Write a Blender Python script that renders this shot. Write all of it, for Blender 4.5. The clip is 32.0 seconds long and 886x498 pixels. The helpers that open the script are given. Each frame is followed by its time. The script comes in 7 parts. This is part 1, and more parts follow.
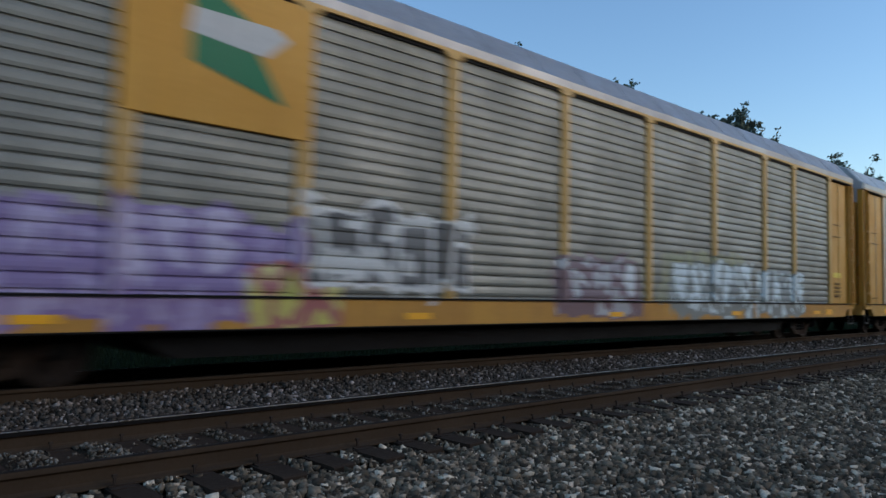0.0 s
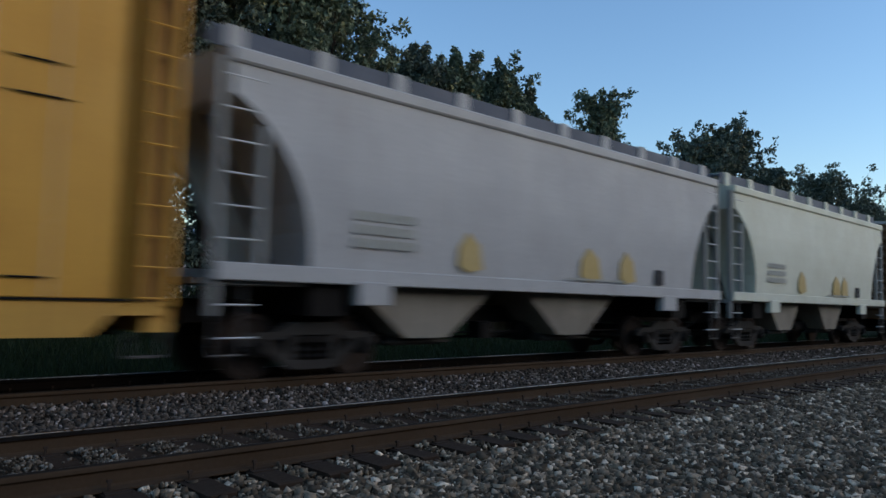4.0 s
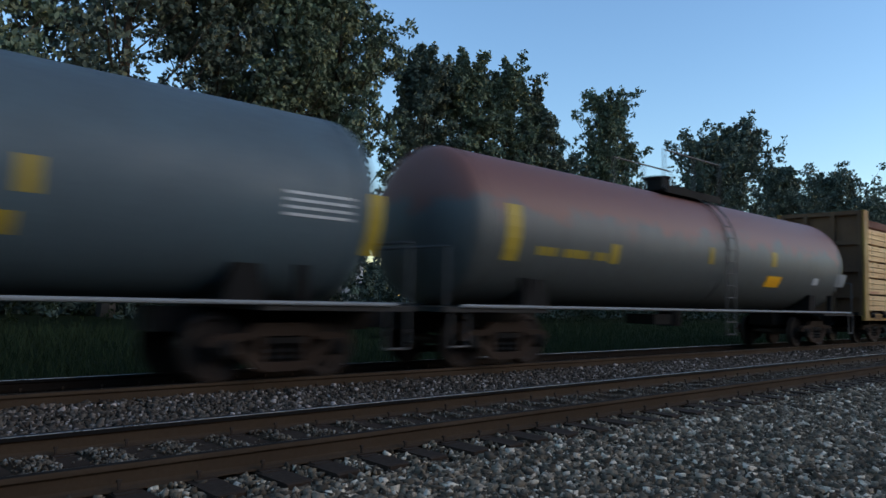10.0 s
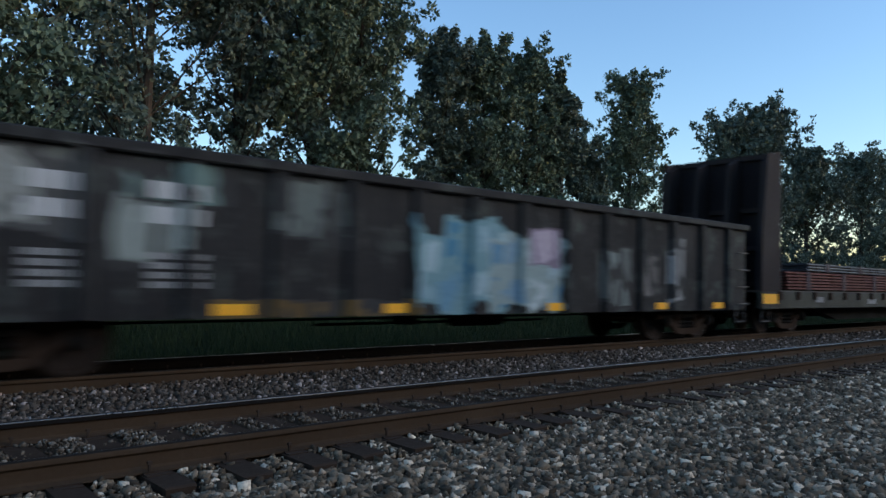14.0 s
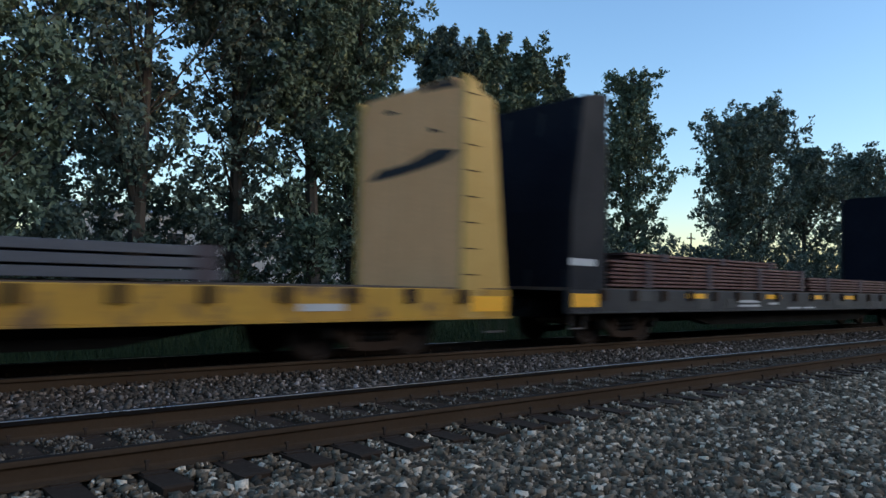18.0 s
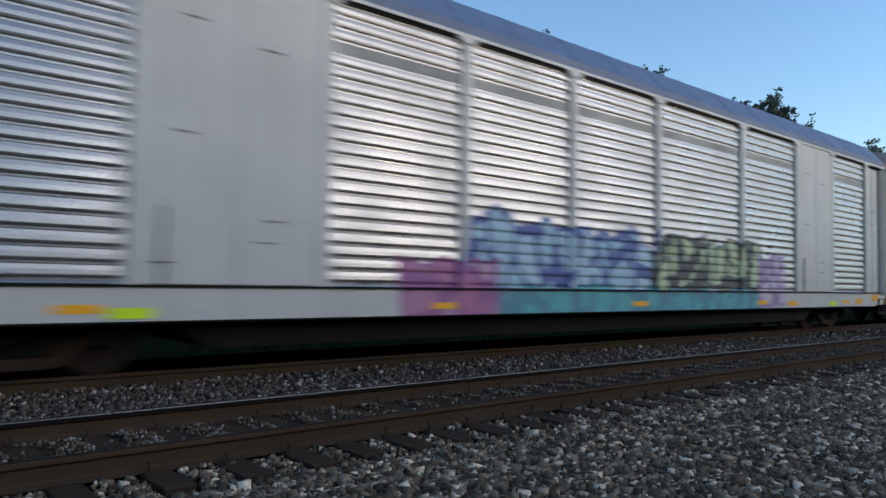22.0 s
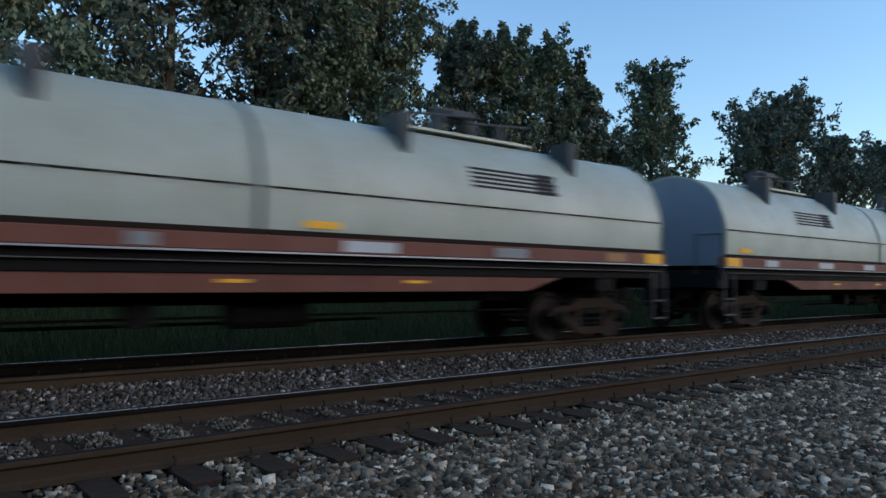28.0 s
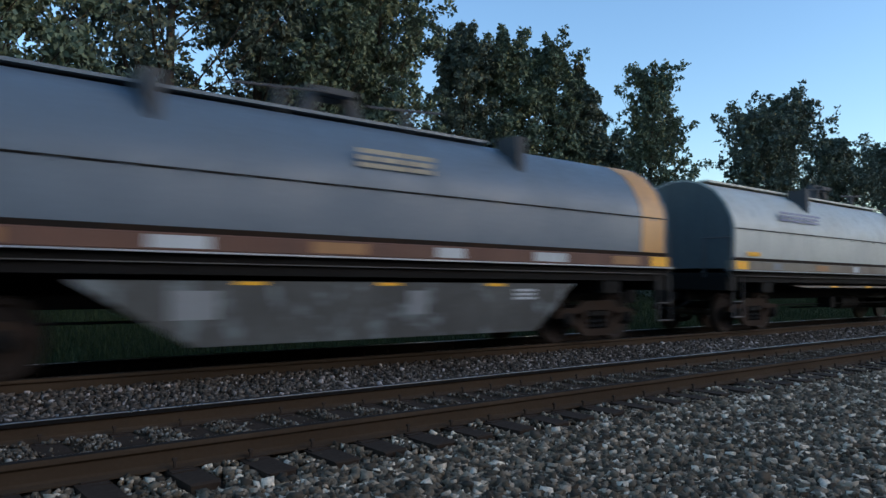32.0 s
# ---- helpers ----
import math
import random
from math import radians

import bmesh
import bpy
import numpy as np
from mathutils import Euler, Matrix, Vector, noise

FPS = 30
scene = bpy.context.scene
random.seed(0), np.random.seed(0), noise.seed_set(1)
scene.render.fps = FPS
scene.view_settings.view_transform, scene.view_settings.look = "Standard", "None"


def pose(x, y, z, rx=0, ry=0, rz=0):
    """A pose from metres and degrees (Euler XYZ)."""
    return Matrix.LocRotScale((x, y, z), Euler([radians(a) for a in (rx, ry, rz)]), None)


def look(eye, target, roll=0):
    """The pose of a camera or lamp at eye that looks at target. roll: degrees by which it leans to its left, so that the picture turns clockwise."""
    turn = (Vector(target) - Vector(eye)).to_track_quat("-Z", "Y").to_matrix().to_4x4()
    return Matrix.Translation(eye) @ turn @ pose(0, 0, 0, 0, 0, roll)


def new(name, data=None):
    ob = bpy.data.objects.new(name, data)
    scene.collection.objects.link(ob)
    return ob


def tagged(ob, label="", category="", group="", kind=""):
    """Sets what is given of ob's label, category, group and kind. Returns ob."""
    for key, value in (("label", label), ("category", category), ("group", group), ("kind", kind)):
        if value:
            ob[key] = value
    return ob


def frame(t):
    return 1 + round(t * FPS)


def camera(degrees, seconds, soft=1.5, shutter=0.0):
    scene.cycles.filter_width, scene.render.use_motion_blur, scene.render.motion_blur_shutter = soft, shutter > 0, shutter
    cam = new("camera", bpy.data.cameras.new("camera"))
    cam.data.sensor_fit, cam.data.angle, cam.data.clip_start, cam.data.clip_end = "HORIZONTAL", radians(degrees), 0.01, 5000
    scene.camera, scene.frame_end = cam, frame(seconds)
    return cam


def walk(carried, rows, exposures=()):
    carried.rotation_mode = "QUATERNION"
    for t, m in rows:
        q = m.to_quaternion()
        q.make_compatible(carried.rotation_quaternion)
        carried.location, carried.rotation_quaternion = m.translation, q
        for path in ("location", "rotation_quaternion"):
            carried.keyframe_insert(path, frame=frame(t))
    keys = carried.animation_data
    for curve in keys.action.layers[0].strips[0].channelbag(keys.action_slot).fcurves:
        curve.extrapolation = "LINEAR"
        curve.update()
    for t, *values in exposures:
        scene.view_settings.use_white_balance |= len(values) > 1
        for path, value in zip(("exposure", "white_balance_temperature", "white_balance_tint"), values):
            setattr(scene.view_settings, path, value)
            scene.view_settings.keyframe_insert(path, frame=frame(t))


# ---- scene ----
# Plan: x along the tracks, y across them (away from the camera), z up from the near track's railhead.
EYE_Z = 1.219
RAIL_A = 5.494          # near rail of the near track
MID_A = RAIL_A + 0.755
MID_B = 10.10           # middle of the train's track
Z_B = 0.057             # its railhead
SPEED = 13.3            # metres per second, towards -x

cam = camera(62.19, 32.0, soft=1.5, shutter=0.62)
TURNS = [
    (0, 46.81, 3.48, 1.1),
    (0.5, 46.82, 3.43, 1.21),
    (1, 46.83, 3.28, 1.32),
    (1.5, 46.85, 3.34, 1.33),
    (2, 46.84, 3.37, 1.38),
    (2.5, 46.83, 3.48, 1.35),
    (3, 46.82, 3.6, 1.4),
    (3.5, 46.75, 3.8, 1.46),
    (5.5, 46.46, 4.41, 1.49),
    (6, 46.4, 4.42, 1.45),
    (6.5, 46.47, 4.43, 1.3),
    (7, 46.5, 4.38, 1.37),
    (7.5, 46.64, 4.23, 1.46),
    (8, 46.83, 4.06, 1.48),
    (8.5, 46.88, 4.03, 1.51),
    (9, 46.95, 4.02, 1.51),
    (9.5, 47.12, 4.08, 1.48),
    (10, 47.24, 4.01, 1.38),
    (10.5, 47.44, 3.87, 1.32),
    (11, 47.82, 3.7, 1.19),
    (11.5, 48.02, 3.48, 1.18),
    (12, 48.23, 3.35, 1.04),
    (12.5, 48.53, 3.21, 1.03),
    (13, 48.74, 2.97, 1.02),
    (13.5, 48.93, 2.83, 1.06),
    (14, 49.01, 2.72, 1.11),
    (14.5, 49.15, 2.76, 1.04),
    (16.5, 49.3, 2.67, 1.14),
    (17, 49.22, 2.69, 1.29),
    (17.5, 49.04, 2.71, 1.27),
    (18, 48.88, 2.68, 1.27),
    (18.5, 48.71, 2.68, 1.27),
    (19, 48.66, 2.76, 1.29),
    (19.5, 48.76, 2.7, 1.32),
    (20, 48.69, 2.66, 1.16),
    (20.5, 48.79, 2.66, 1.07),
    (21, 48.84, 2.65, 1.08),
    (21.5, 48.91, 2.66, 1.03),
    (22, 48.97, 2.64, 0.97),
    (22.5, 49.09, 2.6, 0.83),
    (23, 49.3, 2.58, 0.92),
    (23.5, 49.33, 2.61, 0.9),
    (24, 49.47, 2.59, 0.91),
    (24.5, 49.66, 2.61, 0.91),
    (25, 49.9, 2.58, 0.83),
    (25.5, 50.09, 2.61, 0.86),
    (27.5, 50.6, 2.33, 0.68),
    (28, 50.61, 2.22, 0.62),
    (28.5, 50.61, 2.15, 0.74),
    (29, 50.62, 2.12, 0.74),
    (29.5, 50.6, 2.15, 0.81),
    (30, 50.52, 2.28, 0.83),
    (30.5, 50.54, 2.39, 0.9),
    (31, 50.5, 2.54, 0.74),
    (31.5, 50.54, 2.44, 0.69),
    (32, 50.55, 2.41, 0.64),
]


def aim(yaw, pitch, roll):
    a, b = radians(yaw), radians(pitch)
    return look((0, 0, EYE_Z), (math.cos(a) * math.cos(b), math.sin(a) * math.cos(b), EYE_Z + math.sin(b)), roll)


EXPOSURES = [(t, e, 6350, 10) for t, e in ((0.0, 1.75), (3.5, 1.75), (5.5, 1.75), (8.5, 1.85), (14.5, 2.0), (20.0, 2.03), (21.5, 1.9), (25.0, 1.9), (28.0, 2.0), (32.0, 2.05))]
walk(cam, [(t, aim(yaw, pitch, roll)) for t, yaw, pitch, roll in TURNS], EXPOSURES)

# ---- light ----
world = bpy.data.worlds.new("dusk")
scene.world = world
world.use_nodes = True
wn = world.node_tree
sky = wn.nodes.new("ShaderNodeTexSky")
sky.sky_type, sky.sun_disc = "NISHITA", False
sky.sun_elevation, sky.sun_rotation = radians(4), radians(142)
sky.air_density, sky.dust_density, sky.ozone_density = 1.0, 0.28, 2.7
dusk = wn.nodes.new("ShaderNodeMix")
dusk.data_type, dusk.blend_type = "RGBA", "MULTIPLY"
dusk.inputs[0].default_value = 1.0
dusk.inputs[7].default_value = (1.09, 0.98, 1.01, 1)
wn.links.new(sky.outputs[0], dusk.inputs[6])
wn.links.new(dusk.outputs[2], wn.nodes["Background"].inputs[0])
wn.nodes["Background"].inputs[1].default_value = 0.15
sun = new("sun", bpy.data.lights.new("sun", "SUN"))
sun.data.energy, sun.data.angle, sun.data.color = 0.32, radians(45), (1.0, 0.82, 0.64)
sun.matrix_world = look((37, -39, 20), (0, 8, 0))


# ---- materials ----
def rgb(c):
    return (*c, 1) if len(c) == 3 else c


class Nodes:
    """Short hand for building a node tree."""

    def __init__(self, name):
        self.material = bpy.data.materials.new(name)
        self.material.use_nodes = True
        self.tree = self.material.node_tree
        self.bsdf = self.tree.nodes["Principled BSDF"]
        self.coord = self.tree.nodes.new("ShaderNodeTexCoord").outputs["Object"]

    def add(self, kind, **values):
        n = self.tree.nodes.new(kind)
        for k, v in values.items():
            if k == "operation":
                n.operation = v
            elif k == "feature":
                n.feature = v
        return n

    def link(self, a, b):
        self.tree.links.new(a, b)

    def scaled(self, s):
        n = self.tree.nodes.new("ShaderNodeMapping")
        n.inputs["Scale"].default_value = s
        self.link(self.coord, n.inputs["Vector"])
        return n.outputs[0]

    def moved(self, offset, s):
        n = self.tree.nodes.new("ShaderNodeMapping")
        n.inputs["Scale"].default_value = s
        n.inputs["Location"].default_value = offset
        self.link(self.coord, n.inputs["Vector"])
        return n.outputs[0]

    def noise(self, vector, scale, detail=4, rough=0.6):
        n = self.tree.nodes.new("ShaderNodeTexNoise")
        n.inputs["Scale"].default_value, n.inputs["Detail"].default_value, n.inputs["Roughness"].default_value = scale, detail, rough
        self.link(vector, n.inputs["Vector"])
        return n.outputs["Fac"]

    def ramp(self, value, a, b, lo=0.0, hi=1.0):
        n = self.tree.nodes.new("ShaderNodeMapRange")
        for k, v in zip(("From Min", "From Max", "To Min", "To Max"), (a, b, lo, hi)):
            n.inputs[k].default_value = v
        self.link(value, n.inputs["Value"])
        return n.outputs[0]

    def math(self, op, a, b=None):
        n = self.tree.nodes.new("ShaderNodeMath")
        n.operation = op
        for i, v in enumerate((a, b)):
            if v is None:
                continue
            if isinstance(v, (int, float)):
                n.inputs[i].default_value = v
            else:
                self.link(v, n.inputs[i])
        return n.outputs[0]

    def mix(self, fac, a, b):
        n = self.tree.nodes.new("ShaderNodeMix")
        n.data_type = "RGBA"
        for socket, v in ((n.inputs[0], fac), (n.inputs[6], a), (n.inputs[7], b)):
            if isinstance(v, (int, float)):
                socket.default_value = v
            elif isinstance(v, tuple):
                socket.default_value = rgb(v)
            else:
                self.link(v, socket)
        return n.outputs[2]

    def bump(self, height, strength, distance):
        n = self.tree.nodes.new("ShaderNodeBump")
        n.inputs["Strength"].default_value, n.inputs["Distance"].default_value = strength, distance
        self.link(height, n.inputs["Height"])
        self.link(n.outputs[0], self.bsdf.inputs["Normal"])

    def axis(self, i):
        n = self.tree.nodes.new("ShaderNodeSeparateXYZ")
        self.link(self.coord, n.inputs[0])
        return n.outputs[i]


def graffiti(n, colour, tags):
    """Sprayed lettering too wild to read: fields of fill, ground and outline colours with ragged rims."""
    x, z = n.axis(0), n.axis(2)
    cover = 0.0
    for x0, x1, z0, z1, fill, ground, line, seed in tags:
        wob = n.noise(n.moved((seed * 3.1, 0, seed), (1, 0.02, 1)), 1.6, 2)
        u = n.math("ABSOLUTE", n.math("DIVIDE", n.math("SUBTRACT", x, (x0 + x1) / 2), (x1 - x0) / 2))
        v = n.math("ABSOLUTE", n.math("DIVIDE", n.math("SUBTRACT", z, (z0 + z1) / 2), (z1 - z0) / 2))
        d = n.math("ADD", n.math("MAXIMUM", n.math("POWER", u, 4.0), v), n.ramp(wob, 0.25, 0.75, -0.22, 0.3))
        spot = n.moved((seed * 1.7, seed * 0.3, seed), (1.7, 0.0, 0.72))
        cell = n.tree.nodes.new("ShaderNodeTexVoronoi")
        cell.inputs["Scale"].default_value, cell.inputs["Randomness"].default_value = 1.0, 0.75
        n.link(spot, cell.inputs["Vector"])
        pick = n.tree.nodes.new("ShaderNodeSeparateColor")
        n.link(cell.outputs["Color"], pick.inputs[0])
        edge = n.tree.nodes.new("ShaderNodeTexVoronoi")
        edge.feature = "DISTANCE_TO_EDGE"
        edge.inputs["Scale"].default_value, edge.inputs["Randomness"].default_value = 1.0, 0.75
        n.link(spot, edge.inputs["Vector"])
        d = n.math("ADD", d, n.ramp(pick.outputs[1], 0, 1, -0.16, 0.2))
        mask = n.ramp(d, 0.96, 1.0, 1, 0)
        stroke = n.ramp(n.math("ADD", edge.outputs["Distance"], n.ramp(wob, 0.3, 0.7, -0.04, 0.04)), 0.075, 0.095, 1, 0)
        holes = n.ramp(n.noise(n.moved((seed, 0, seed * 2), (1.5, 0.02, 1.3)), 1.7, 1), 0.575, 0.60)
        c = n.mix(pick.outputs[0], fill, ground)
        c = n.mix(n.math("MAXIMUM", stroke, holes), c, line)
        c = n.mix(n.ramp(d, 0.86, 0.89), c, line)
        colour = n.mix(mask, colour, c)
        cover = n.math("MAXIMUM", mask, cover)
    return colour, cover


def paint(name, base, second=None, rough=0.5, metal=0.0, wear=0.35, streak=0.4, dirt=(0.05, 0.045, 0.04), grain=18.0, bump=0.15, tags=(), patches=None):
    """Weathered paint or metal: two scales of variation, runs of dirt down the sides, fine relief."""
    n = Nodes(name)
    if max(base) < 0.06 and dirt == (0.05, 0.045, 0.04):
        dirt = tuple(v * 1.3 for v in base)
    if second is None:
        second = tuple(min(1, c * 0.72 + 0.02) for c in base)
    big = n.noise(n.coord, 0.9, 3)
    fine = n.noise(n.coord, grain, 4)
    c = n.mix(n.ramp(big, 0.35, 0.68, 0, wear), base, second)
    runs = n.noise(n.scaled((5.0, 5.0, 0.35)), 1.4, 4)
    c = n.mix(n.ramp(runs, 0.5, 0.8, 0, streak), c, dirt)
    if patches:
        spot = n.noise(n.moved((3, 1, 7), (1, 1, 0.8)), 2.2, 5, 0.65)
        c = n.mix(n.ramp(spot, 0.54, 0.62, 0, 0.9), c, patches)
    if tags:
        c, cover = graffiti(n, c, tags)
        n.link(n.ramp(cover, 0, 1, metal, 0.0), n.bsdf.inputs["Metallic"])
    c = n.mix(n.ramp(fine, 0.3, 0.75, 0.0, 0.3), c, tuple(v * 0.55 for v in base))
    n.link(c, n.bsdf.inputs["Base Color"])
    gloss = n.ramp(n.math("ADD", fine, big), 0.7, 1.3, max(0.05, rough - 0.12), min(1, rough + 0.2))
    if tags:
        gloss = n.math("MAXIMUM", gloss, n.ramp(cover, 0, 1, 0.0, 0.65))
    n.link(gloss, n.bsdf.inputs["Roughness"])
    if not tags:
        n.bsdf.inputs["Metallic"].default_value = metal
    n.bsdf.inputs["Specular IOR Level"].default_value = 0.5 if rough < 0.5 else 0.25 if rough < 0.6 else 0.1
    n.bump(fine, bump, 0.01)
    return n.material


def plain(name, base, rough=0.6, metal=0.0):
    return paint(name, base, rough=rough, metal=metal, wear=0.25, streak=0.2)


STEEL_DARK = paint("grimy black steel", (0.014, 0.013, 0.012), (0.028, 0.022, 0.018), 0.75, 0.2)
TRUCK_BROWN = paint("rusty brown cast steel", (0.05, 0.032, 0.022), (0.024, 0.016, 0.012), 0.8, 0.1)
TRUCK_GREY = paint("dusty grey cast steel", (0.05, 0.045, 0.04), (0.026, 0.024, 0.021), 0.8, 0.1)
WHEEL = paint("worn wheel steel", (0.045, 0.034, 0.028), (0.025, 0.02, 0.018), 0.6, 0.5)
TREAD = paint("polished wheel tread", (0.35, 0.34, 0.33), (0.2, 0.19, 0.18), 0.35, 0.9, 0.2, 0.1)
RUNGS = paint("ladder steel", (0.14, 0.13, 0.12), (0.09, 0.07, 0.06), 0.6, 0.3)
REFLECT = paint("yellow reflector tape", (1.0, 0.47, 0.004), (0.95, 0.41, 0.004), 0.4, 0, 0.2, 0.08, (0.5, 0.28, 0.02))
WHITE_MARK = paint("white stencil paint", (0.6, 0.6, 0.58), (0.45, 0.45, 0.43), 0.6)
GREY_MARK = paint("grey stencil paint", (0.3, 0.3, 0.29), (0.22, 0.22, 0.21), 0.6)
BLACK_MARK = paint("black stencil paint", (0.03, 0.03, 0.035), (0.05, 0.05, 0.05), 0.6)
YELLOW = paint("weathered railway yellow", (0.64, 0.325, 0.045), (0.5, 0.235, 0.04), 0.5, 0, 0.5, 0.35, (0.16, 0.08, 0.03))
GALV = paint("galvanised steel", (0.42, 0.44, 0.47), (0.3, 0.31, 0.33), 0.38, 0.75, 0.5, 0.35, (0.2, 0.18, 0.16))


# ---- mesh helpers ----
class M:
    """A mesh in the making: boxes, bars, tubes and extruded outlines."""

    def __init__(self):
        self.v, self.f = [], []

    def quad(self, pts):
        k = len(self.v)
        self.v += [tuple(p) for p in pts]
        self.f.append(tuple(range(k, k + len(pts))))
        return self

    def box(self, x0, x1, y0, y1, z0, z1):
        k = len(self.v)
        self.v += [(x, y, z) for z in (z0, z1) for y in (y0, y1) for x in (x0, x1)]
        self.f += [tuple(k + i for i in q) for q in ((0, 2, 3, 1), (4, 5, 7, 6), (0, 1, 5, 4), (2, 6, 7, 3), (0, 4, 6, 2), (1, 3, 7, 5))]
        return self

    def block(self, x0, x1, y0, y1, z0, z1, c=0.012):
        """A box with its long x-z outline chamfered on the side that faces -y."""
        return self.prism([(x0, z0), (x1, z0), (x1, z1), (x0, z1)], "y", y0 + c, y1).loft(x0, x1, y0, z0, z1, c)

    def loft(self, x0, x1, y0, z0, z1, c):
        k = len(self.v)
        self.v += [(x0, y0 + c, z0), (x1, y0 + c, z0), (x1, y0 + c, z1), (x0, y0 + c, z1), (x0 + c, y0, z0 + c), (x1 - c, y0, z0 + c), (x1 - c, y0, z1 - c), (x0 + c, y0, z1 - c)]
        self.f += [tuple(k + i for i in q) for q in ((4, 5, 6, 7), (0, 1, 5, 4), (1, 2, 6, 5), (2, 3, 7, 6), (3, 0, 4, 7))]
        return self

    def prism(self, poly, axis, a, b):
        """Extrude an outline: axis x takes (y, z), y takes (x, z), z takes (x, y)."""
        k, m = len(self.v), len(poly)
        put = {"x": lambda p, q, s: (s, p, q), "y": lambda p, q, s: (p, s, q), "z": lambda p, q, s: (p, q, s)}[axis]
        self.v += [put(p, q, s) for s in (a, b) for p, q in poly]
        self.f += [(k + i, k + (i + 1) % m, k + m + (i + 1) % m, k + m + i) for i in range(m)]
        self.f += [tuple(k + i for i in reversed(range(m))), tuple(k + m + i for i in range(m))]
        return self

    def strip(self, prof, x0, x1):
        """An open (y, z) profile drawn along x."""
        k, m = len(self.v), len(prof)
        self.v += [(s, p, q) for s in (x0, x1) for p, q in prof]
        self.f += [(k + i, k + i + 1, k + m + i + 1, k + m + i) for i in range(m - 1)]
        return self

    def cyl(self, axis, c, r, length, n=16, r2=None):
        r2 = r if r2 is None else r2
        k = len(self.v)
        for s, rr in ((-0.5, r), (0.5, r2)):
            for i in range(n):
                a = 2 * math.pi * i / n
                p, q, w = rr * math.cos(a), rr * math.sin(a), s * length
                self.v.append({"x": (c[0] + w, c[1] + p, c[2] + q), "y": (c[0] + p, c[1] + w, c[2] + q), "z": (c[0] + p, c[1] + q, c[2] + w)}[axis])
        self.f += [(k + i, k + (i + 1) % n, k + n + (i + 1) % n, k + n + i) for i in range(n)]
        self.f += [tuple(k + i for i in reversed(range(n))), tuple(k + n + i for i in range(n))]
        return self

    def turn(self, prof, n=24, axis="x", at=(0, 0, 0)):
        """A closed or open profile of (along, radius) turned round an axis."""
        k, m = len(self.v), len(prof)
        for s, r in prof:
            for i in range(n):
                a = 2 * math.pi * i / n
                p, q = r * math.cos(a), r * math.sin(a)
                self.v.append({"x": (at[0] + s, at[1] + p, at[2] + q), "y": (at[0] + p, at[1] + s, at[2] + q), "z": (at[0] + p, at[1] + q, at[2] + s)}[axis])
        self.f += [(k + j * n + i, k + j * n + (i + 1) % n, k + (j + 1) * n + (i + 1) % n, k + (j + 1) * n + i) for j in range(m - 1) for i in range(n)]
        return self

    def bar(self, p, q, w, n=5):
        """A round bar from p to q."""
        p, q = Vector(p), Vector(q)
        d = (q - p).normalized()
        a = d.orthogonal().normalized()
        b = d.cross(a)
        k = len(self.v)
        for e in (p, q):
            for i in range(n):
                t = 2 * math.pi * i / n
                self.v.append(tuple(e + a * (w * math.cos(t)) + b * (w * math.sin(t))))
        self.f += [(k + i, k + (i + 1) % n, k + n + (i + 1) % n, k + n + i) for i in range(n)]
        self.f += [tuple(k + i for i in reversed(range(n))), tuple(k + n + i for i in range(n))]
        return self

    def tube(self, points, r, n=5):
        """A round bar along a line of points that stays in a plane of constant x."""
        k, m = len(self.v), len(points)
        for j, p in enumerate(points):
            q0, q1 = Vector(points[max(0, j - 1)]), Vector(points[min(m - 1, j + 1)])
            d = (q1 - q0).normalized()
            a = Vector((1, 0, 0))
            b = d.cross(a).normalized()
            for i in range(n):
                t = 2 * math.pi * i / n
                self.v.append(tuple(Vector(p) + a * (r * math.cos(t)) + b * (r * math.sin(t))))
        self.f += [(k + j * n + i, k + j * n + (i + 1) % n, k + (j + 1) * n + (i + 1) % n, k + (j + 1) * n + i) for j in range(m - 1) for i in range(n)]
        return self

    def mesh(self, name, smooth=False):
        me = bpy.data.meshes.new(name)
        me.from_pydata(self.v, [], self.f)
        bm = bmesh.new()
        bm.from_mesh(me)
        bmesh.ops.recalc_face_normals(bm, faces=bm.faces)
        bm.to_mesh(me)
        bm.free()
        if smooth:
            me.shade_smooth()
            me.set_sharp_from_angle(angle=radians(35))
        return me


def part(name, m, material, parent, label="", smooth=False):
    """One mesh object under a thing or a part."""
    me = m.mesh(name, smooth) if isinstance(m, M) else m
    if not me.materials:
        me.materials.append(material)
    ob = new(name, me)
    ob.parent = parent
    return tagged(ob, label)


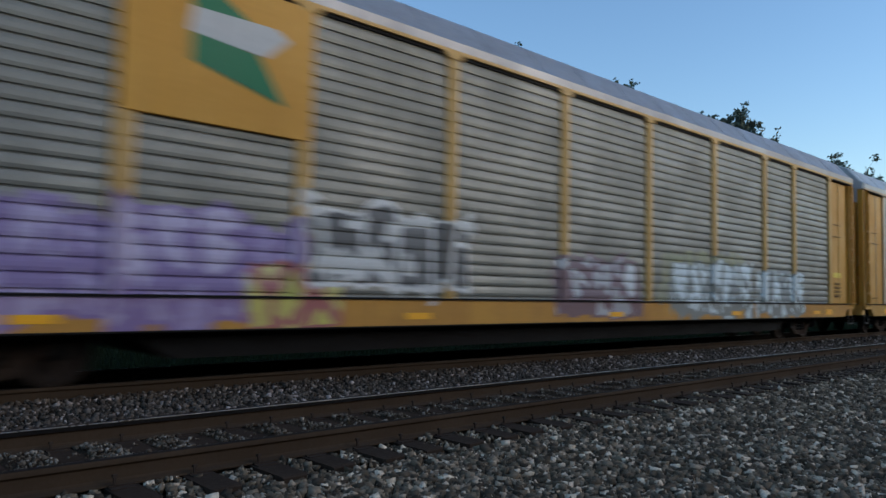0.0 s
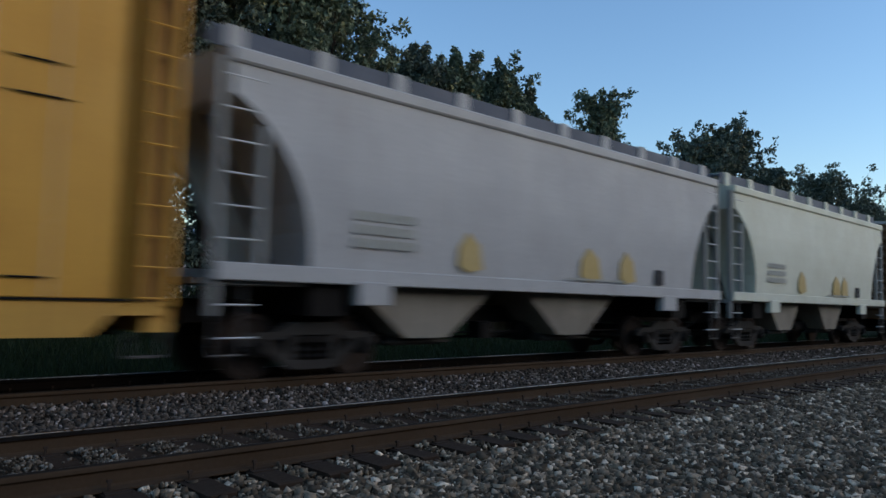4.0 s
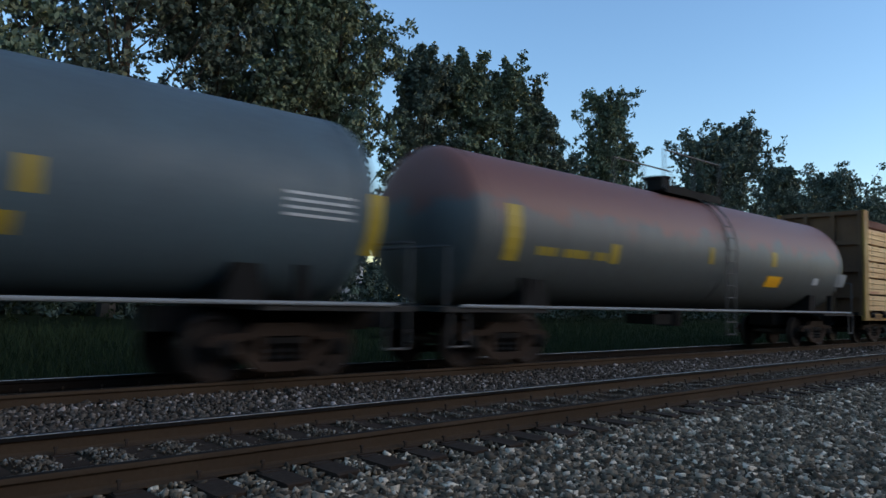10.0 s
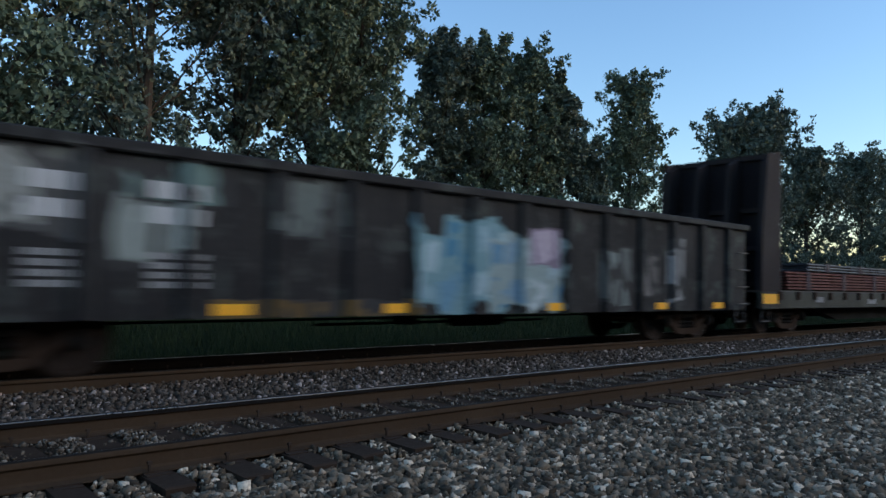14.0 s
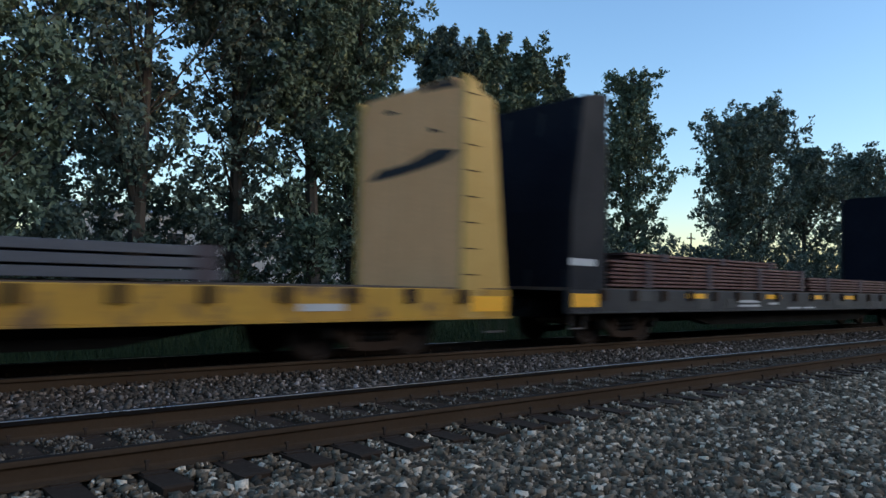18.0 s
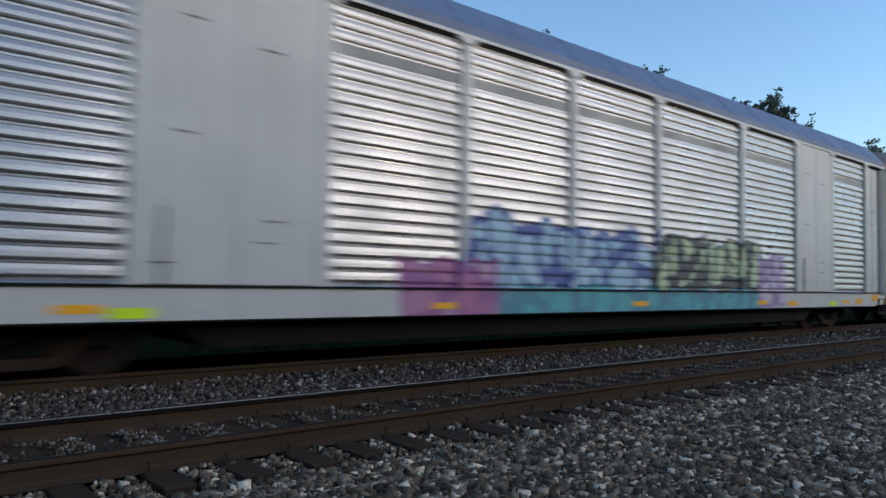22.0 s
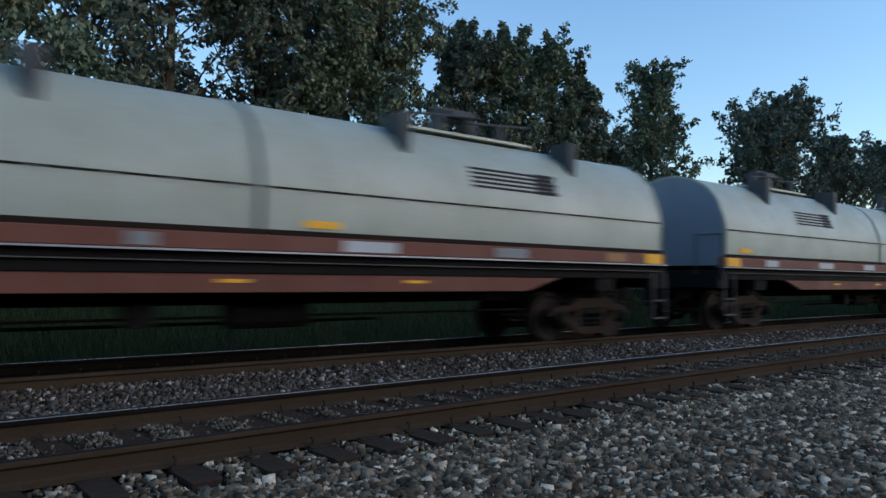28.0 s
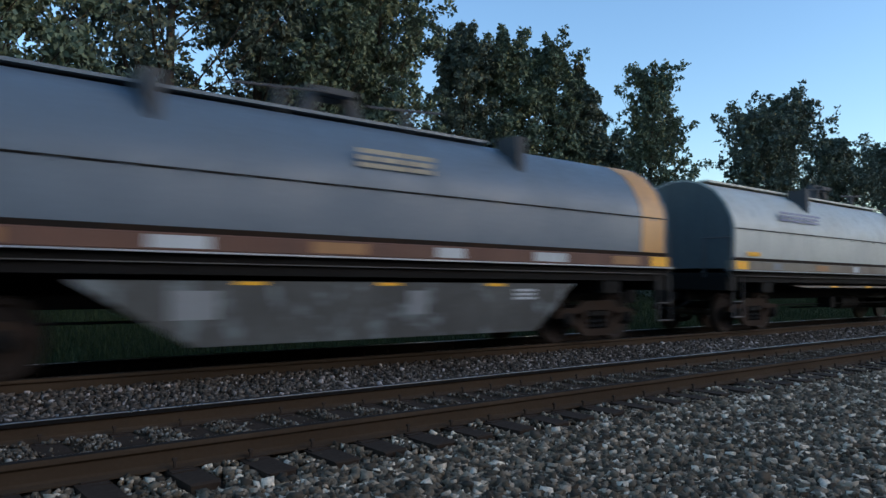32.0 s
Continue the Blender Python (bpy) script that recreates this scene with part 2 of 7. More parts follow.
def lettering(car, body, x0, x1, z0, z1, y, material, fat=0.0, gaps=(), name="lettering", label=""):
    """Letters of the built-in font as a thin sheet of paint; gaps: open strips of height in which nothing is painted."""
    curve = bpy.data.curves.new("letters", "FONT")
    curve.body, curve.offset, curve.extrude = body, fat, 0.0
    ob = new("letters", curve)
    bpy.context.view_layer.update()
    me = bpy.data.meshes.new_from_object(ob.evaluated_get(bpy.context.evaluated_depsgraph_get()))
    bpy.data.objects.remove(ob)
    bm = bmesh.new()
    bm.from_mesh(me)
    us, vs = [v.co.x for v in bm.verts], [v.co.y for v in bm.verts]
    for v in bm.verts:
        v.co = (x0 + (v.co.x - min(us)) / (max(us) - min(us)) * (x1 - x0), y, z0 + (v.co.y - min(vs)) / (max(vs) - min(vs)) * (z1 - z0))
    for a, b in gaps:
        for z in (a, b):
            bmesh.ops.bisect_plane(bm, geom=bm.verts[:] + bm.edges[:] + bm.faces[:], plane_co=(0, 0, z), plane_no=(0, 0, 1))
        bmesh.ops.delete(bm, geom=[f for f in bm.faces if a < f.calc_center_median().z < b], context="FACES")
    done = bpy.data.meshes.new(name)
    bmesh.ops.solidify(bm, geom=bm.faces[:], thickness=0.003)
    bm.to_mesh(done)
    bm.free()
    return part(name, done, material, car, label)


def thing(name, label, category, group="", kind=""):
    return tagged(new(name), label, category, group, kind)


# ---- ground and tracks ----
def ballast_material(name, shades):
    """Crushed stone: every stone takes one of several shades."""
    n = Nodes(name)
    info = n.tree.nodes.new("ShaderNodeNewGeometry")
    ramp = n.tree.nodes.new("ShaderNodeValToRGB")
    n.link(info.outputs["Random Per Island"], ramp.inputs[0])
    while len(ramp.color_ramp.elements) < len(shades):
        ramp.color_ramp.elements.new(0.5)
    for e, (p, c) in zip(ramp.color_ramp.elements, shades):
        e.position, e.color = p, rgb(c)
    fine = n.noise(n.coord, 70, 4)
    col = n.mix(n.ramp(fine, 0.35, 0.7, 0, 0.5), ramp.outputs[0], (0.05, 0.042, 0.034))
    n.link(col, n.bsdf.inputs["Base Color"])
    n.bsdf.inputs["Roughness"].default_value = 0.9
    n.bsdf.inputs["Specular IOR Level"].default_value = 0.15
    n.bump(fine, 0.3, 0.004)
    return n.material


def ground_material(name, a, b, scale, c=None):
    n = Nodes(name)
    cell = n.tree.nodes.new("ShaderNodeTexVoronoi")
    cell.inputs["Scale"].default_value = scale
    n.link(n.coord, cell.inputs["Vector"])
    big = n.noise(n.coord, 0.35, 4)
    col = n.mix(n.ramp(cell.outputs["Distance"], 0.1, 0.75), a, b)
    col = n.mix(n.ramp(big, 0.35, 0.7, 0, 0.5), col, c or tuple(v * 0.6 for v in a))
    n.link(col, n.bsdf.inputs["Base Color"])
    n.bsdf.inputs["Roughness"].default_value = 0.95
    n.bsdf.inputs["Specular IOR Level"].default_value = 0.04
    n.bump(n.math("ADD", cell.outputs["Distance"], n.noise(n.coord, scale * 2, 3)), 0.9, 0.04)
    return n.material


STONE = ballast_material("grey crushed stone", [(0.0, (0.052, 0.038, 0.024)), (0.3, (0.121, 0.090, 0.057)), (0.6, (0.214, 0.162, 0.105)), (0.82, (0.346, 0.265, 0.175)), (0.9, (0.602, 0.460, 0.316)), (0.97, (0.950, 0.780, 0.564))])
STONE_DARK = ballast_material("dusty dark crushed stone", [(0.0, (0.044, 0.033, 0.025)), (0.4, (0.089, 0.070, 0.053)), (0.65, (0.127, 0.103, 0.080)), (0.85, (0.191, 0.155, 0.122)), (0.93, (0.352, 0.284, 0.238)), (0.985, (0.617, 0.519, 0.456))])
STONE_BROWN = ballast_material("brown dirty ballast", [(0.0, (0.095, 0.07, 0.048)), (0.5, (0.15, 0.117, 0.083)), (0.8, (0.21, 0.173, 0.13)), (0.95, (0.4, 0.35, 0.28))])
DIRT_BED = ground_material("brown dirt and cinders", (0.1, 0.077, 0.054), (0.05, 0.037, 0.026), 60)
# Near-black bed: the shade under the train is put into its colour.
SHADE_BED = ground_material("ballast bed darkened as train shade", (0.016, 0.013, 0.011), (0.008, 0.007, 0.006), 30)
STONE_BED = ground_material("stone dust and small gravel", (0.058, 0.049, 0.036), (0.018, 0.015, 0.011), 34)
# Grass colour lowered to carry the shade behind the train.
GRASS_BED = ground_material("rough grass and earth darkened as shade", (0.016, 0.026, 0.009), (0.009, 0.014, 0.006), 9, (0.016, 0.016, 0.009))
TIE_WOOD = paint("creosoted timber", (0.05, 0.033, 0.022), (0.026, 0.017, 0.012), 0.9, 0, 0.6, 0.2, grain=30, bump=0.5)
RAIL_RUST = paint("rusty rail steel", (0.072, 0.046, 0.027), (0.052, 0.034, 0.021), 0.85, 0.0, 0.6, 0.2, grain=25)
# For the far rail below the cars: their shade is painted into the steel colour.
RAIL_SHADED = paint("rail steel darkened as train shade", (0.02, 0.014, 0.01), (0.014, 0.01, 0.008), 0.9, 0.0, 0.6, 0.2, grain=25)
RAIL_TOP = paint("worn railhead", (0.024, 0.019, 0.015), (0.016, 0.013, 0.011), 0.7, 0.1, 0.4, 0.1, bump=0.03)
# Black stands in for the dark ground mirrored in the polished head side.
RAIL_REFLECTION = paint("railhead side coloured as dark reflection", (0.012, 0.01, 0.009), (0.008, 0.007, 0.006), 0.6, 0.1, 0.4, 0.1, bump=0.03)
RAIL_SHINE = paint("polished gauge corner", (0.45, 0.44, 0.42), (0.3, 0.29, 0.27), 0.32, 1.0, 0.6, 0.1, bump=0.03)
PLATE = paint("rusty tie plate", (0.06, 0.04, 0.028), (0.036, 0.026, 0.02), 0.85, 0.1)

GRADE = [(-400, -0.55), (-30, -0.5), (1.5, -0.36), (4.2, -0.285), (4.8, -0.256), (4.95, -0.256), (5.3, -0.244), (5.6, -0.195), (6.9, -0.195), (7.1, -0.228), (7.4, -0.215), (8.3, -0.2), (8.9, -0.135), (9.25, -0.098), (9.42, -0.1), (10.8, -0.1), (11.4, -0.12), (12.6, -0.45), (14.5, -0.75), (17, -0.8), (21, -0.35), (30, 0.3), (60, 0.6), (1500, 0.6)]


def level(y):
    for (a, p), (b, q) in zip(GRADE, GRADE[1:]):
        if y <= b:
            return p + (q - p) * (y - a) / (b - a)
    return GRADE[-1][1]


def ground():
    m = M()
    xs = [-1500, -200, -60, -20, -5, 5, 15, 30, 60, 120, 300, 1500]
    ys = [a for a, _ in GRADE]
    idx = {}
    for i, x in enumerate(xs):
        for j, y in enumerate(ys):
            idx[i, j] = len(m.v)
            m.v.append((x, y, level(y)))
    me_faces = [(idx[i, j], idx[i + 1, j], idx[i + 1, j + 1], idx[i, j + 1]) for i in range(len(xs) - 1) for j in range(len(ys) - 1)]
    m.f = me_faces
    me = m.mesh("ground")
    me.materials.append(STONE_BED)
    me.materials.append(GRASS_BED)
    me.materials.append(DIRT_BED)
    me.materials.append(SHADE_BED)
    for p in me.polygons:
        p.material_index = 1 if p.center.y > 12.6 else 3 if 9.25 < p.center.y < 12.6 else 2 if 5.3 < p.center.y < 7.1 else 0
    tagged(new("ground", me), "grey gravel yard with rough dark grass beyond the tracks", "ground", kind="structure")


ground()


def stones(name, label, count, xr, yr, size, seed, lift=0.0, dense=1.0, cribs=None, material=None, heap=0.012):
    """Loose crushed stone as one mesh: broken polyhedra of many shapes, half sunk in the bed."""
    rng = np.random.default_rng(seed)
    ico = np.array([(x, y, z) for z in (-1, 1) for y in (-1, 1) for x in (-1, 1)]) * 0.62
    tri = np.array([(0, 2, 3), (0, 3, 1), (4, 5, 7), (4, 7, 6), (0, 1, 5), (0, 5, 4), (2, 6, 7), (2, 7, 3), (0, 4, 6), (0, 6, 2), (1, 3, 7), (1, 7, 5)])
    u = rng.random(count) ** dense
    x = xr[0] + (xr[1] - xr[0]) * u
    y = yr[0] + (yr[1] - yr[0]) * rng.random(count)
    if cribs:
        near = np.min(np.abs(x[:, None] - np.array(cribs)[None]), 1)
        keep = (near > 0.115 + 0.05 * rng.random(count)) | (rng.random(count) < 0.07)
        x, y, near = x[keep], y[keep], near[keep]
        count = len(x)
    z = np.interp(y, [a for a, _ in GRADE], [b for _, b in GRADE]) + lift
    if cribs:
        z = z + 0.03 * np.clip((near - 0.11) / 0.09, 0.4, 1) + heap * np.sin(x * 7.3) * np.sin(y * 9.1)
    s = size * (0.45 + 1.0 * rng.random(count) ** 2.2)
    shape = ico[None] * (1 + 0.5 * (rng.random((count, 8, 1)) - 0.5)) + 0.62 * (rng.random((count, 8, 3)) - 0.5)
    shape = shape * (s[:, None, None] * (0.6 + 0.8 * rng.random((count, 1, 3))))
    a, b = rng.random(count) * 6.283, rng.random(count) * 6.283
    ca, sa, cb, sb = np.cos(a), np.sin(a), np.cos(b), np.sin(b)
    turn = np.stack([np.stack([ca, -sa * cb, sa * sb], -1), np.stack([sa, ca * cb, -ca * sb], -1), np.stack([0 * a, sb, cb], -1)], 1)
    pts = np.einsum("nij,nkj->nki", turn, shape) + np.stack([x, y, z + s * (0.35 * rng.random(count) - 0.1)], -1)[:, None]
    faces = (tri[None] + 8 * np.arange(count)[:, None, None]).reshape(-1, 3)
    me = bpy.data.meshes.new(name)
    me.vertices.add(count * 8)
    me.vertices.foreach_set("co", pts.reshape(-1).astype(np.float32))
    me.loops.add(len(faces) * 3)
    me.loops.foreach_set("vertex_index", faces.reshape(-1).astype(np.int32))
    me.polygons.add(len(faces))
    me.polygons.foreach_set("loop_start", np.arange(0, len(faces) * 3, 3, dtype=np.int32))
    me.polygons.foreach_set("loop_total", np.full(len(faces), 3, dtype=np.int32))
    me.update(calc_edges=True)
    me.materials.append(material or STONE)
    return tagged(new(name, me), label, "gravel", kind="stuff")


TIES_A = [-0.3, 0.25, 0.84, 1.40, 1.99, 2.58, 3.12, 3.61, 4.11, 4.62, 5.12, 5.63, 6.08, 6.56, 7.11, 7.70]
tie_rng = random.Random(5)
while TIES_A[-1] < 62:
    TIES_A.append(TIES_A[-1] + tie_rng.uniform(0.45, 0.58))
TIES_B = [-6.0 + 0.506 * k for k in range(92)]
NEAR_TIES = [v for v in TIES_A if v < 24]

stones("gravel", "loose grey crushed stone beside the near track", 50000, (0.0, 16.0), (2.2, 4.92), 0.034, 3, 0.004, 1.35)
stones("gravel", "loose grey crushed stone close to the camera", 15000, (2.5, 13.0), (0.6, 2.2), 0.033, 7, 0.004, 1.0)
stones("gravel", "loose grey crushed stone scattered round the camera", 26000, (-7.0, 14.0), (-4.0, 2.4), 0.036, 12, 0.002, 1.0)
stones("gravel", "loose grey crushed stone farther along the track", 18000, (15.0, 48.0), (0.5, 5.0), 0.037, 4, 0.0, 1.5)
stones("gravel", "grey ballast heaped between the tie ends of the near track", 9000, (0.0, 22.0), (4.86, 5.40), 0.026, 8, 0.004, 1.3, NEAR_TIES)
stones("gravel", "brown dirty ballast between the near rails", 17000, (0.0, 22.0), (5.58, 6.92), 0.016, 9, 0.002, 1.2, NEAR_TIES, STONE_BROWN, 0.014)
stones("gravel", "grey ballast between the two tracks", 25000, (0.5, 24.0), (7.35, 9.27), 0.028, 5, 0.004, 1.2, None, STONE_DARK)
stones("gravel", "grey ballast between the two tracks, farther off", 6500, (22.0, 60.0), (7.35, 9.27), 0.04, 6, 0.006, 1.2, None, STONE_DARK)

RAIL_PROFILE = [(-0.076, -0.186), (0.076, -0.186), (0.076, -0.176), (0.02, -0.160), (0.009, -0.145), (0.009, -0.06), (0.02, -0.046), (0.037, -0.04), (0.038, -0.012), (0.033, -0.003), (-0.033, -0.003), (-0.038, -0.012), (-0.037, -0.04), (-0.02, -0.046), (-0.009, -0.06), (-0.009, -0.145), (-0.02, -0.160), (-0.076, -0.176)]


def track(name, label, mid, z, x0, x1, ties, spikes_to, rail_mats):
    rng = random.Random(int(mid * 10))
    t = thing(name, label, "railway track", "railway tracks")
    t.location = (0, mid, z)
    for side in (-1, 1):
        r = part("rail", M().prism([(p + side * 0.755, q) for p, q in RAIL_PROFILE], "x", x0, x1), rail_mats[side > 0], t, "rust-brown steel rail", smooth=True)
        part("railhead", M().box(x0, x1, side * 0.755 - 0.03, side * 0.755 + 0.03, -0.004, 0.001), RAIL_TOP, r, "worn running surface")
        g = side * 0.755 - side * 0.03
        part("gauge_corner", M().prism([(g, -0.003), (g, 0.0015), (g - side * 0.0085, -0.0025), (g - side * 0.009, -0.006), (g - side * 0.005, -0.006)], "x", x0, x1), RAIL_SHINE, r, "polished gauge corner")
        part("gauge_side", M().prism([(g - side * 0.0045, -0.0062), (g - side * 0.0098, -0.0062), (g - side * 0.0098, -0.043), (g - side * 0.004, -0.043)], "x", x0, x1), RAIL_REFLECTION, r, "side of the railhead, dark reflection put into its colour")
    shapes = []
    for i in range(5):
        m = M()
        w = 0.112
        ring = []
        for k, y in enumerate((-1.31, -1.29, -0.5, 0.3, 1.29, 1.31)):
            d = 0.012 if k in (0, 5) else 0.0
            j = [rng.uniform(-0.006, 0.006) for _ in range(4)]
            ring.append([(-w + d + j[0], y, -0.37), (w - d + j[1], y, -0.37), (w - d + j[2], y, -0.188 - d + j[3]), (-w + d + j[0], y, -0.188 - d + j[1])])
        for r in ring:
            m.v += r
        for k in range(5):
            for e in range(4):
                m.f.append((4 * k + e, 4 * k + (e + 1) % 4, 4 * k + 4 + (e + 1) % 4, 4 * k + 4 + e))
        m.f += [(3, 2, 1, 0), (20, 21, 22, 23)]
        shapes.append(m.mesh("tie"))
        shapes[-1].materials.append(TIE_WOOD)
    plate = M()
    plate.box(-0.09, 0.09, -0.16, 0.16, -0.196, -0.183).box(-0.09, 0.09, 0.078, 0.1, -0.184, -0.172).box(-0.09, 0.09, -0.1, -0.078, -0.184, -0.172)
    plate = plate.mesh("tie_plate")
    plate.materials.append(PLATE)
    spike = M().box(-0.009, 0.009, -0.009, 0.009, -0.19, -0.135).prism([(-0.016, -0.14), (0.02, -0.14), (0.016, -0.122), (-0.012, -0.118)], "x", -0.016, 0.016).mesh("spike")
    spike.materials.append(PLATE)
    for x in ties:
        tie = part("tie", shapes[rng.randrange(5)], TIE_WOOD, t)
        tie.location = (x + rng.uniform(-0.02, 0.02), rng.uniform(-0.03, 0.03), 0)
        tie.rotation_euler = (0, 0, rng.uniform(-0.012, 0.012))
        if x < spikes_to:
            for side in (-1, 1):
                p = part("tie_plate", plate, PLATE, t)
                p.location = (x, side * 0.755, 0)
                for sx, sy in ((-0.05, -0.092), (0.055, 0.092)):
                    if rng.random() < 0.85:
                        s = part("spike", spike, PLATE, p)
                        s.location = (sx, sy, rng.uniform(0, 0.025))
    return t


track("railway_track", "rusty near track on dark timber ties in grey ballast", MID_A, 0.0, -60, 400, TIES_A, 26, (RAIL_RUST, RAIL_RUST))
track("railway_track", "track carrying the freight train, near rail rusty, far rail coloured as in shade", MID_B, Z_B, -120, 400, TIES_B, 16, (RAIL_RUST, RAIL_SHADED))


def sky_blocker():
    """An unseen dark wall added behind the camera to keep low sky light off the train."""
    w = paint("dark face of the sky blocker", (0.04, 0.042, 0.036), (0.025, 0.027, 0.022), 0.9, grain=3)
    tagged(new("blocker_wall", M().box(-120, 160, -20.4, -20, -0.55, 7.5).mesh("blocker_wall")), "unseen plain dark wall, added to block low sky", "wall", kind="structure").data.materials.append(w)


sky_blocker()


# ---- trees ----
def leaf_material(name, a, b, c):
    n = Nodes(name)
    info = n.tree.nodes.new("ShaderNodeNewGeometry")
    pick = info.outputs["Random Per Island"]
    big = n.noise(n.coord, 0.5, 3)
    col = n.mix(n.ramp(pick, 0.0, 1.0), a, b)
    col = n.mix(n.ramp(big, 0.4, 0.65, 0, 0.7), col, c)
    n.link(col, n.bsdf.inputs["Base Color"])
    n.bsdf.inputs["Roughness"].default_value = 0.7
    n.bsdf.inputs["Specular IOR Level"].default_value = 0.08
    n.bsdf.inputs["Transmission Weight"].default_value = 0.0
    return n.material


BARK = paint("grey-brown bark", (0.055, 0.048, 0.041), (0.035, 0.03, 0.025), 0.9, 0, 0.6, 0.5, grain=9, bump=0.8)
LEAF = leaf_material("cottonwood leaves", (0.076, 0.108, 0.08), (0.128, 0.172, 0.12), (0.093, 0.13, 0.093))
LEAF_DARK = leaf_material("dark leaves", (0.064, 0.088, 0.076), (0.106, 0.14, 0.112), (0.075, 0.104, 0.085))
# Much darker copy of the leaf greens, painted as if in shade.
LEAF_SHADE = leaf_material("weeds darkened as shade", (0.012, 0.02, 0.008), (0.03, 0.042, 0.016), (0.017, 0.025, 0.01))


def leaves_mesh(name, centres, radii, per, leaf, rng, material):
    """Clumps of small folded leaves: two triangles each, every leaf at its own tilt."""
    n = len(centres) * per
    c = np.repeat(centres, per, 0)
    r = np.repeat(radii, per, 0)
    d = rng.normal(size=(n, 3))
    d /= np.linalg.norm(d, axis=1, keepdims=True)
    m = n // 8 + 1
    hub = np.repeat(rng.normal(size=(m, 3)), 8, 0)[:n]
    hub /= np.linalg.norm(hub, axis=1, keepdims=True)
    out = np.repeat(rng.random(m) ** 0.4, 8)[:n]
    pos = c + hub * (r * out)[:, None] * np.array([1, 1, 0.85]) + d * (leaf * 1.9 * rng.random(n) ** 0.5)[:, None]
    a = rng.normal(size=(n, 3))
    a /= np.linalg.norm(a, axis=1, keepdims=True)
    b = np.cross(a, rng.normal(size=(n, 3)))
    b /= np.linalg.norm(b, axis=1, keepdims=True)
    s = (leaf * (0.6 + 0.8 * rng.random(n)))[:, None]
    up = np.cross(a, b)
    pts = np.stack([pos - a * s, pos - b * s * 0.55 + up * s * 0.12, pos + a * s, pos + b * s * 0.55 + up * s * 0.12], 1)
    me = bpy.data.meshes.new(name)
    me.vertices.add(4 * n)
    me.vertices.foreach_set("co", pts.reshape(-1).astype(np.float32))
    k = 4 * np.arange(n)[:, None]
    tri = np.concatenate([k + [0, 1, 2], k + [0, 2, 3]], 1).reshape(-1, 3)
    me.loops.add(tri.size)
    me.loops.foreach_set("vertex_index", tri.reshape(-1).astype(np.int32))
    me.polygons.add(len(tri))
    me.polygons.foreach_set("loop_start", np.arange(0, tri.size, 3, dtype=np.int32))
    me.polygons.foreach_set("loop_total", np.full(len(tri), 3, dtype=np.int32))
    me.update(calc_edges=True)
    me.materials.append(material)
    return me


def tree(x, y, height, width, seed, clumps=120, per=110, low=0.12, leaf=0.13, material=None, label="tall leafy cottonwood beyond the tracks", lean=0.0, taper=1.0, size=1.0, fork=False):
    rng = np.random.default_rng(seed)
    z0 = level(y) - 0.1
    t = thing("tree", label, "tree", "row of trees behind the train")
    t.location = (x, y, z0)
    trunk = M()
    pts = [Vector((lean * height * f ** 1.5 + 0.25 * math.sin(3 * f + seed), 0.2 * math.sin(4 * f + seed * 2), height * f * 0.93)) for f in np.linspace(0, 1, 9)]
    base = 0.022 * height * 0.8
    rad = [base * (1 - 0.93 * f) + 0.02 for f in np.linspace(0, 1, 9)]

    def limb(points, radii, n=8):
        k = len(trunk.v)
        for p, r in zip(points, radii):
            for i in range(n):
                a = 2 * math.pi * i / n
                trunk.v.append((p.x + r * math.cos(a), p.y + r * math.sin(a), p.z))
        for j in range(len(points) - 1):
            for i in range(n):
                trunk.f.append((k + j * n + i, k + j * n + (i + 1) % n, k + (j + 1) * n + (i + 1) % n, k + (j + 1) * n + i))

    limb(pts, rad)
    if fork:
        a = pts[1].lerp(pts[2], 0.5)
        limb([a, a + Vector((-0.7, 0, 0.12 * height)), a + Vector((-1.3, 0.1, 0.25 * height)), a + Vector((-2.2, 0.1, 0.42 * height))], [base * 0.55, base * 0.45, base * 0.3, 0.03])
    cs, rs = [], []
    for i in range(clumps // 5):
        f = low + (0.92 - low) * rng.random() ** 0.9
        g = (f - low) / (1 - low)
        prof = min(1.0, 0.62 + g * 2.5) * math.sqrt(max(0.02, 1 - max(0.0, (g - 0.2) / 0.8) ** 2.0)) ** taper
        a = i * 2.4 + rng.random()
        reach = width / 2 * prof * (0.5 + 0.68 * rng.random())
        rise = reach * (0.5 + 0.9 * rng.random()) + 0.04 * height * rng.random()
        p = pts[min(7, int(f * 8))].lerp(pts[min(8, int(f * 8) + 1)], f * 8 - int(f * 8))
        q = Vector((p.x + math.cos(a) * reach, p.y + math.sin(a) * reach, min(height * (0.9 + 0.1 * rng.random()), p.z + rise)))
        limb([p, p.lerp(q, 0.5) + Vector((0, 0, -0.1 * reach)), q], [base * 0.3 * (1 - f * 0.75), base * 0.16 * (1 - f * 0.75), 0.01], 5)
        for u in (0.28, 0.48, 0.66, 0.83, 0.98):
            c = p.lerp(q, u)
            cs.append((c.x + rng.normal() * 0.22, c.y + rng.normal() * 0.22, c.z - 0.25 * reach * u * (1 - u) + rng.normal() * 0.15))
            rs.append((0.15 - 0.078 * u) * width * size * (0.65 + 0.6 * rng.random()))
    for i in range(15):
        x = rng.normal() * 0.17 * width
        top = height * (1.0 - abs(x) / width * 0.55 - 0.10 * rng.random())
        y = rng.normal() * 0.08 * width
        for k in range(6):
            cs.append((pts[8].x * 0.9 + x * (1 - 0.06 * k), y, top - k * 0.42))
            rs.append((0.026 + 0.013 * k) * width)
    part("trunk", trunk, BARK, t, smooth=True)
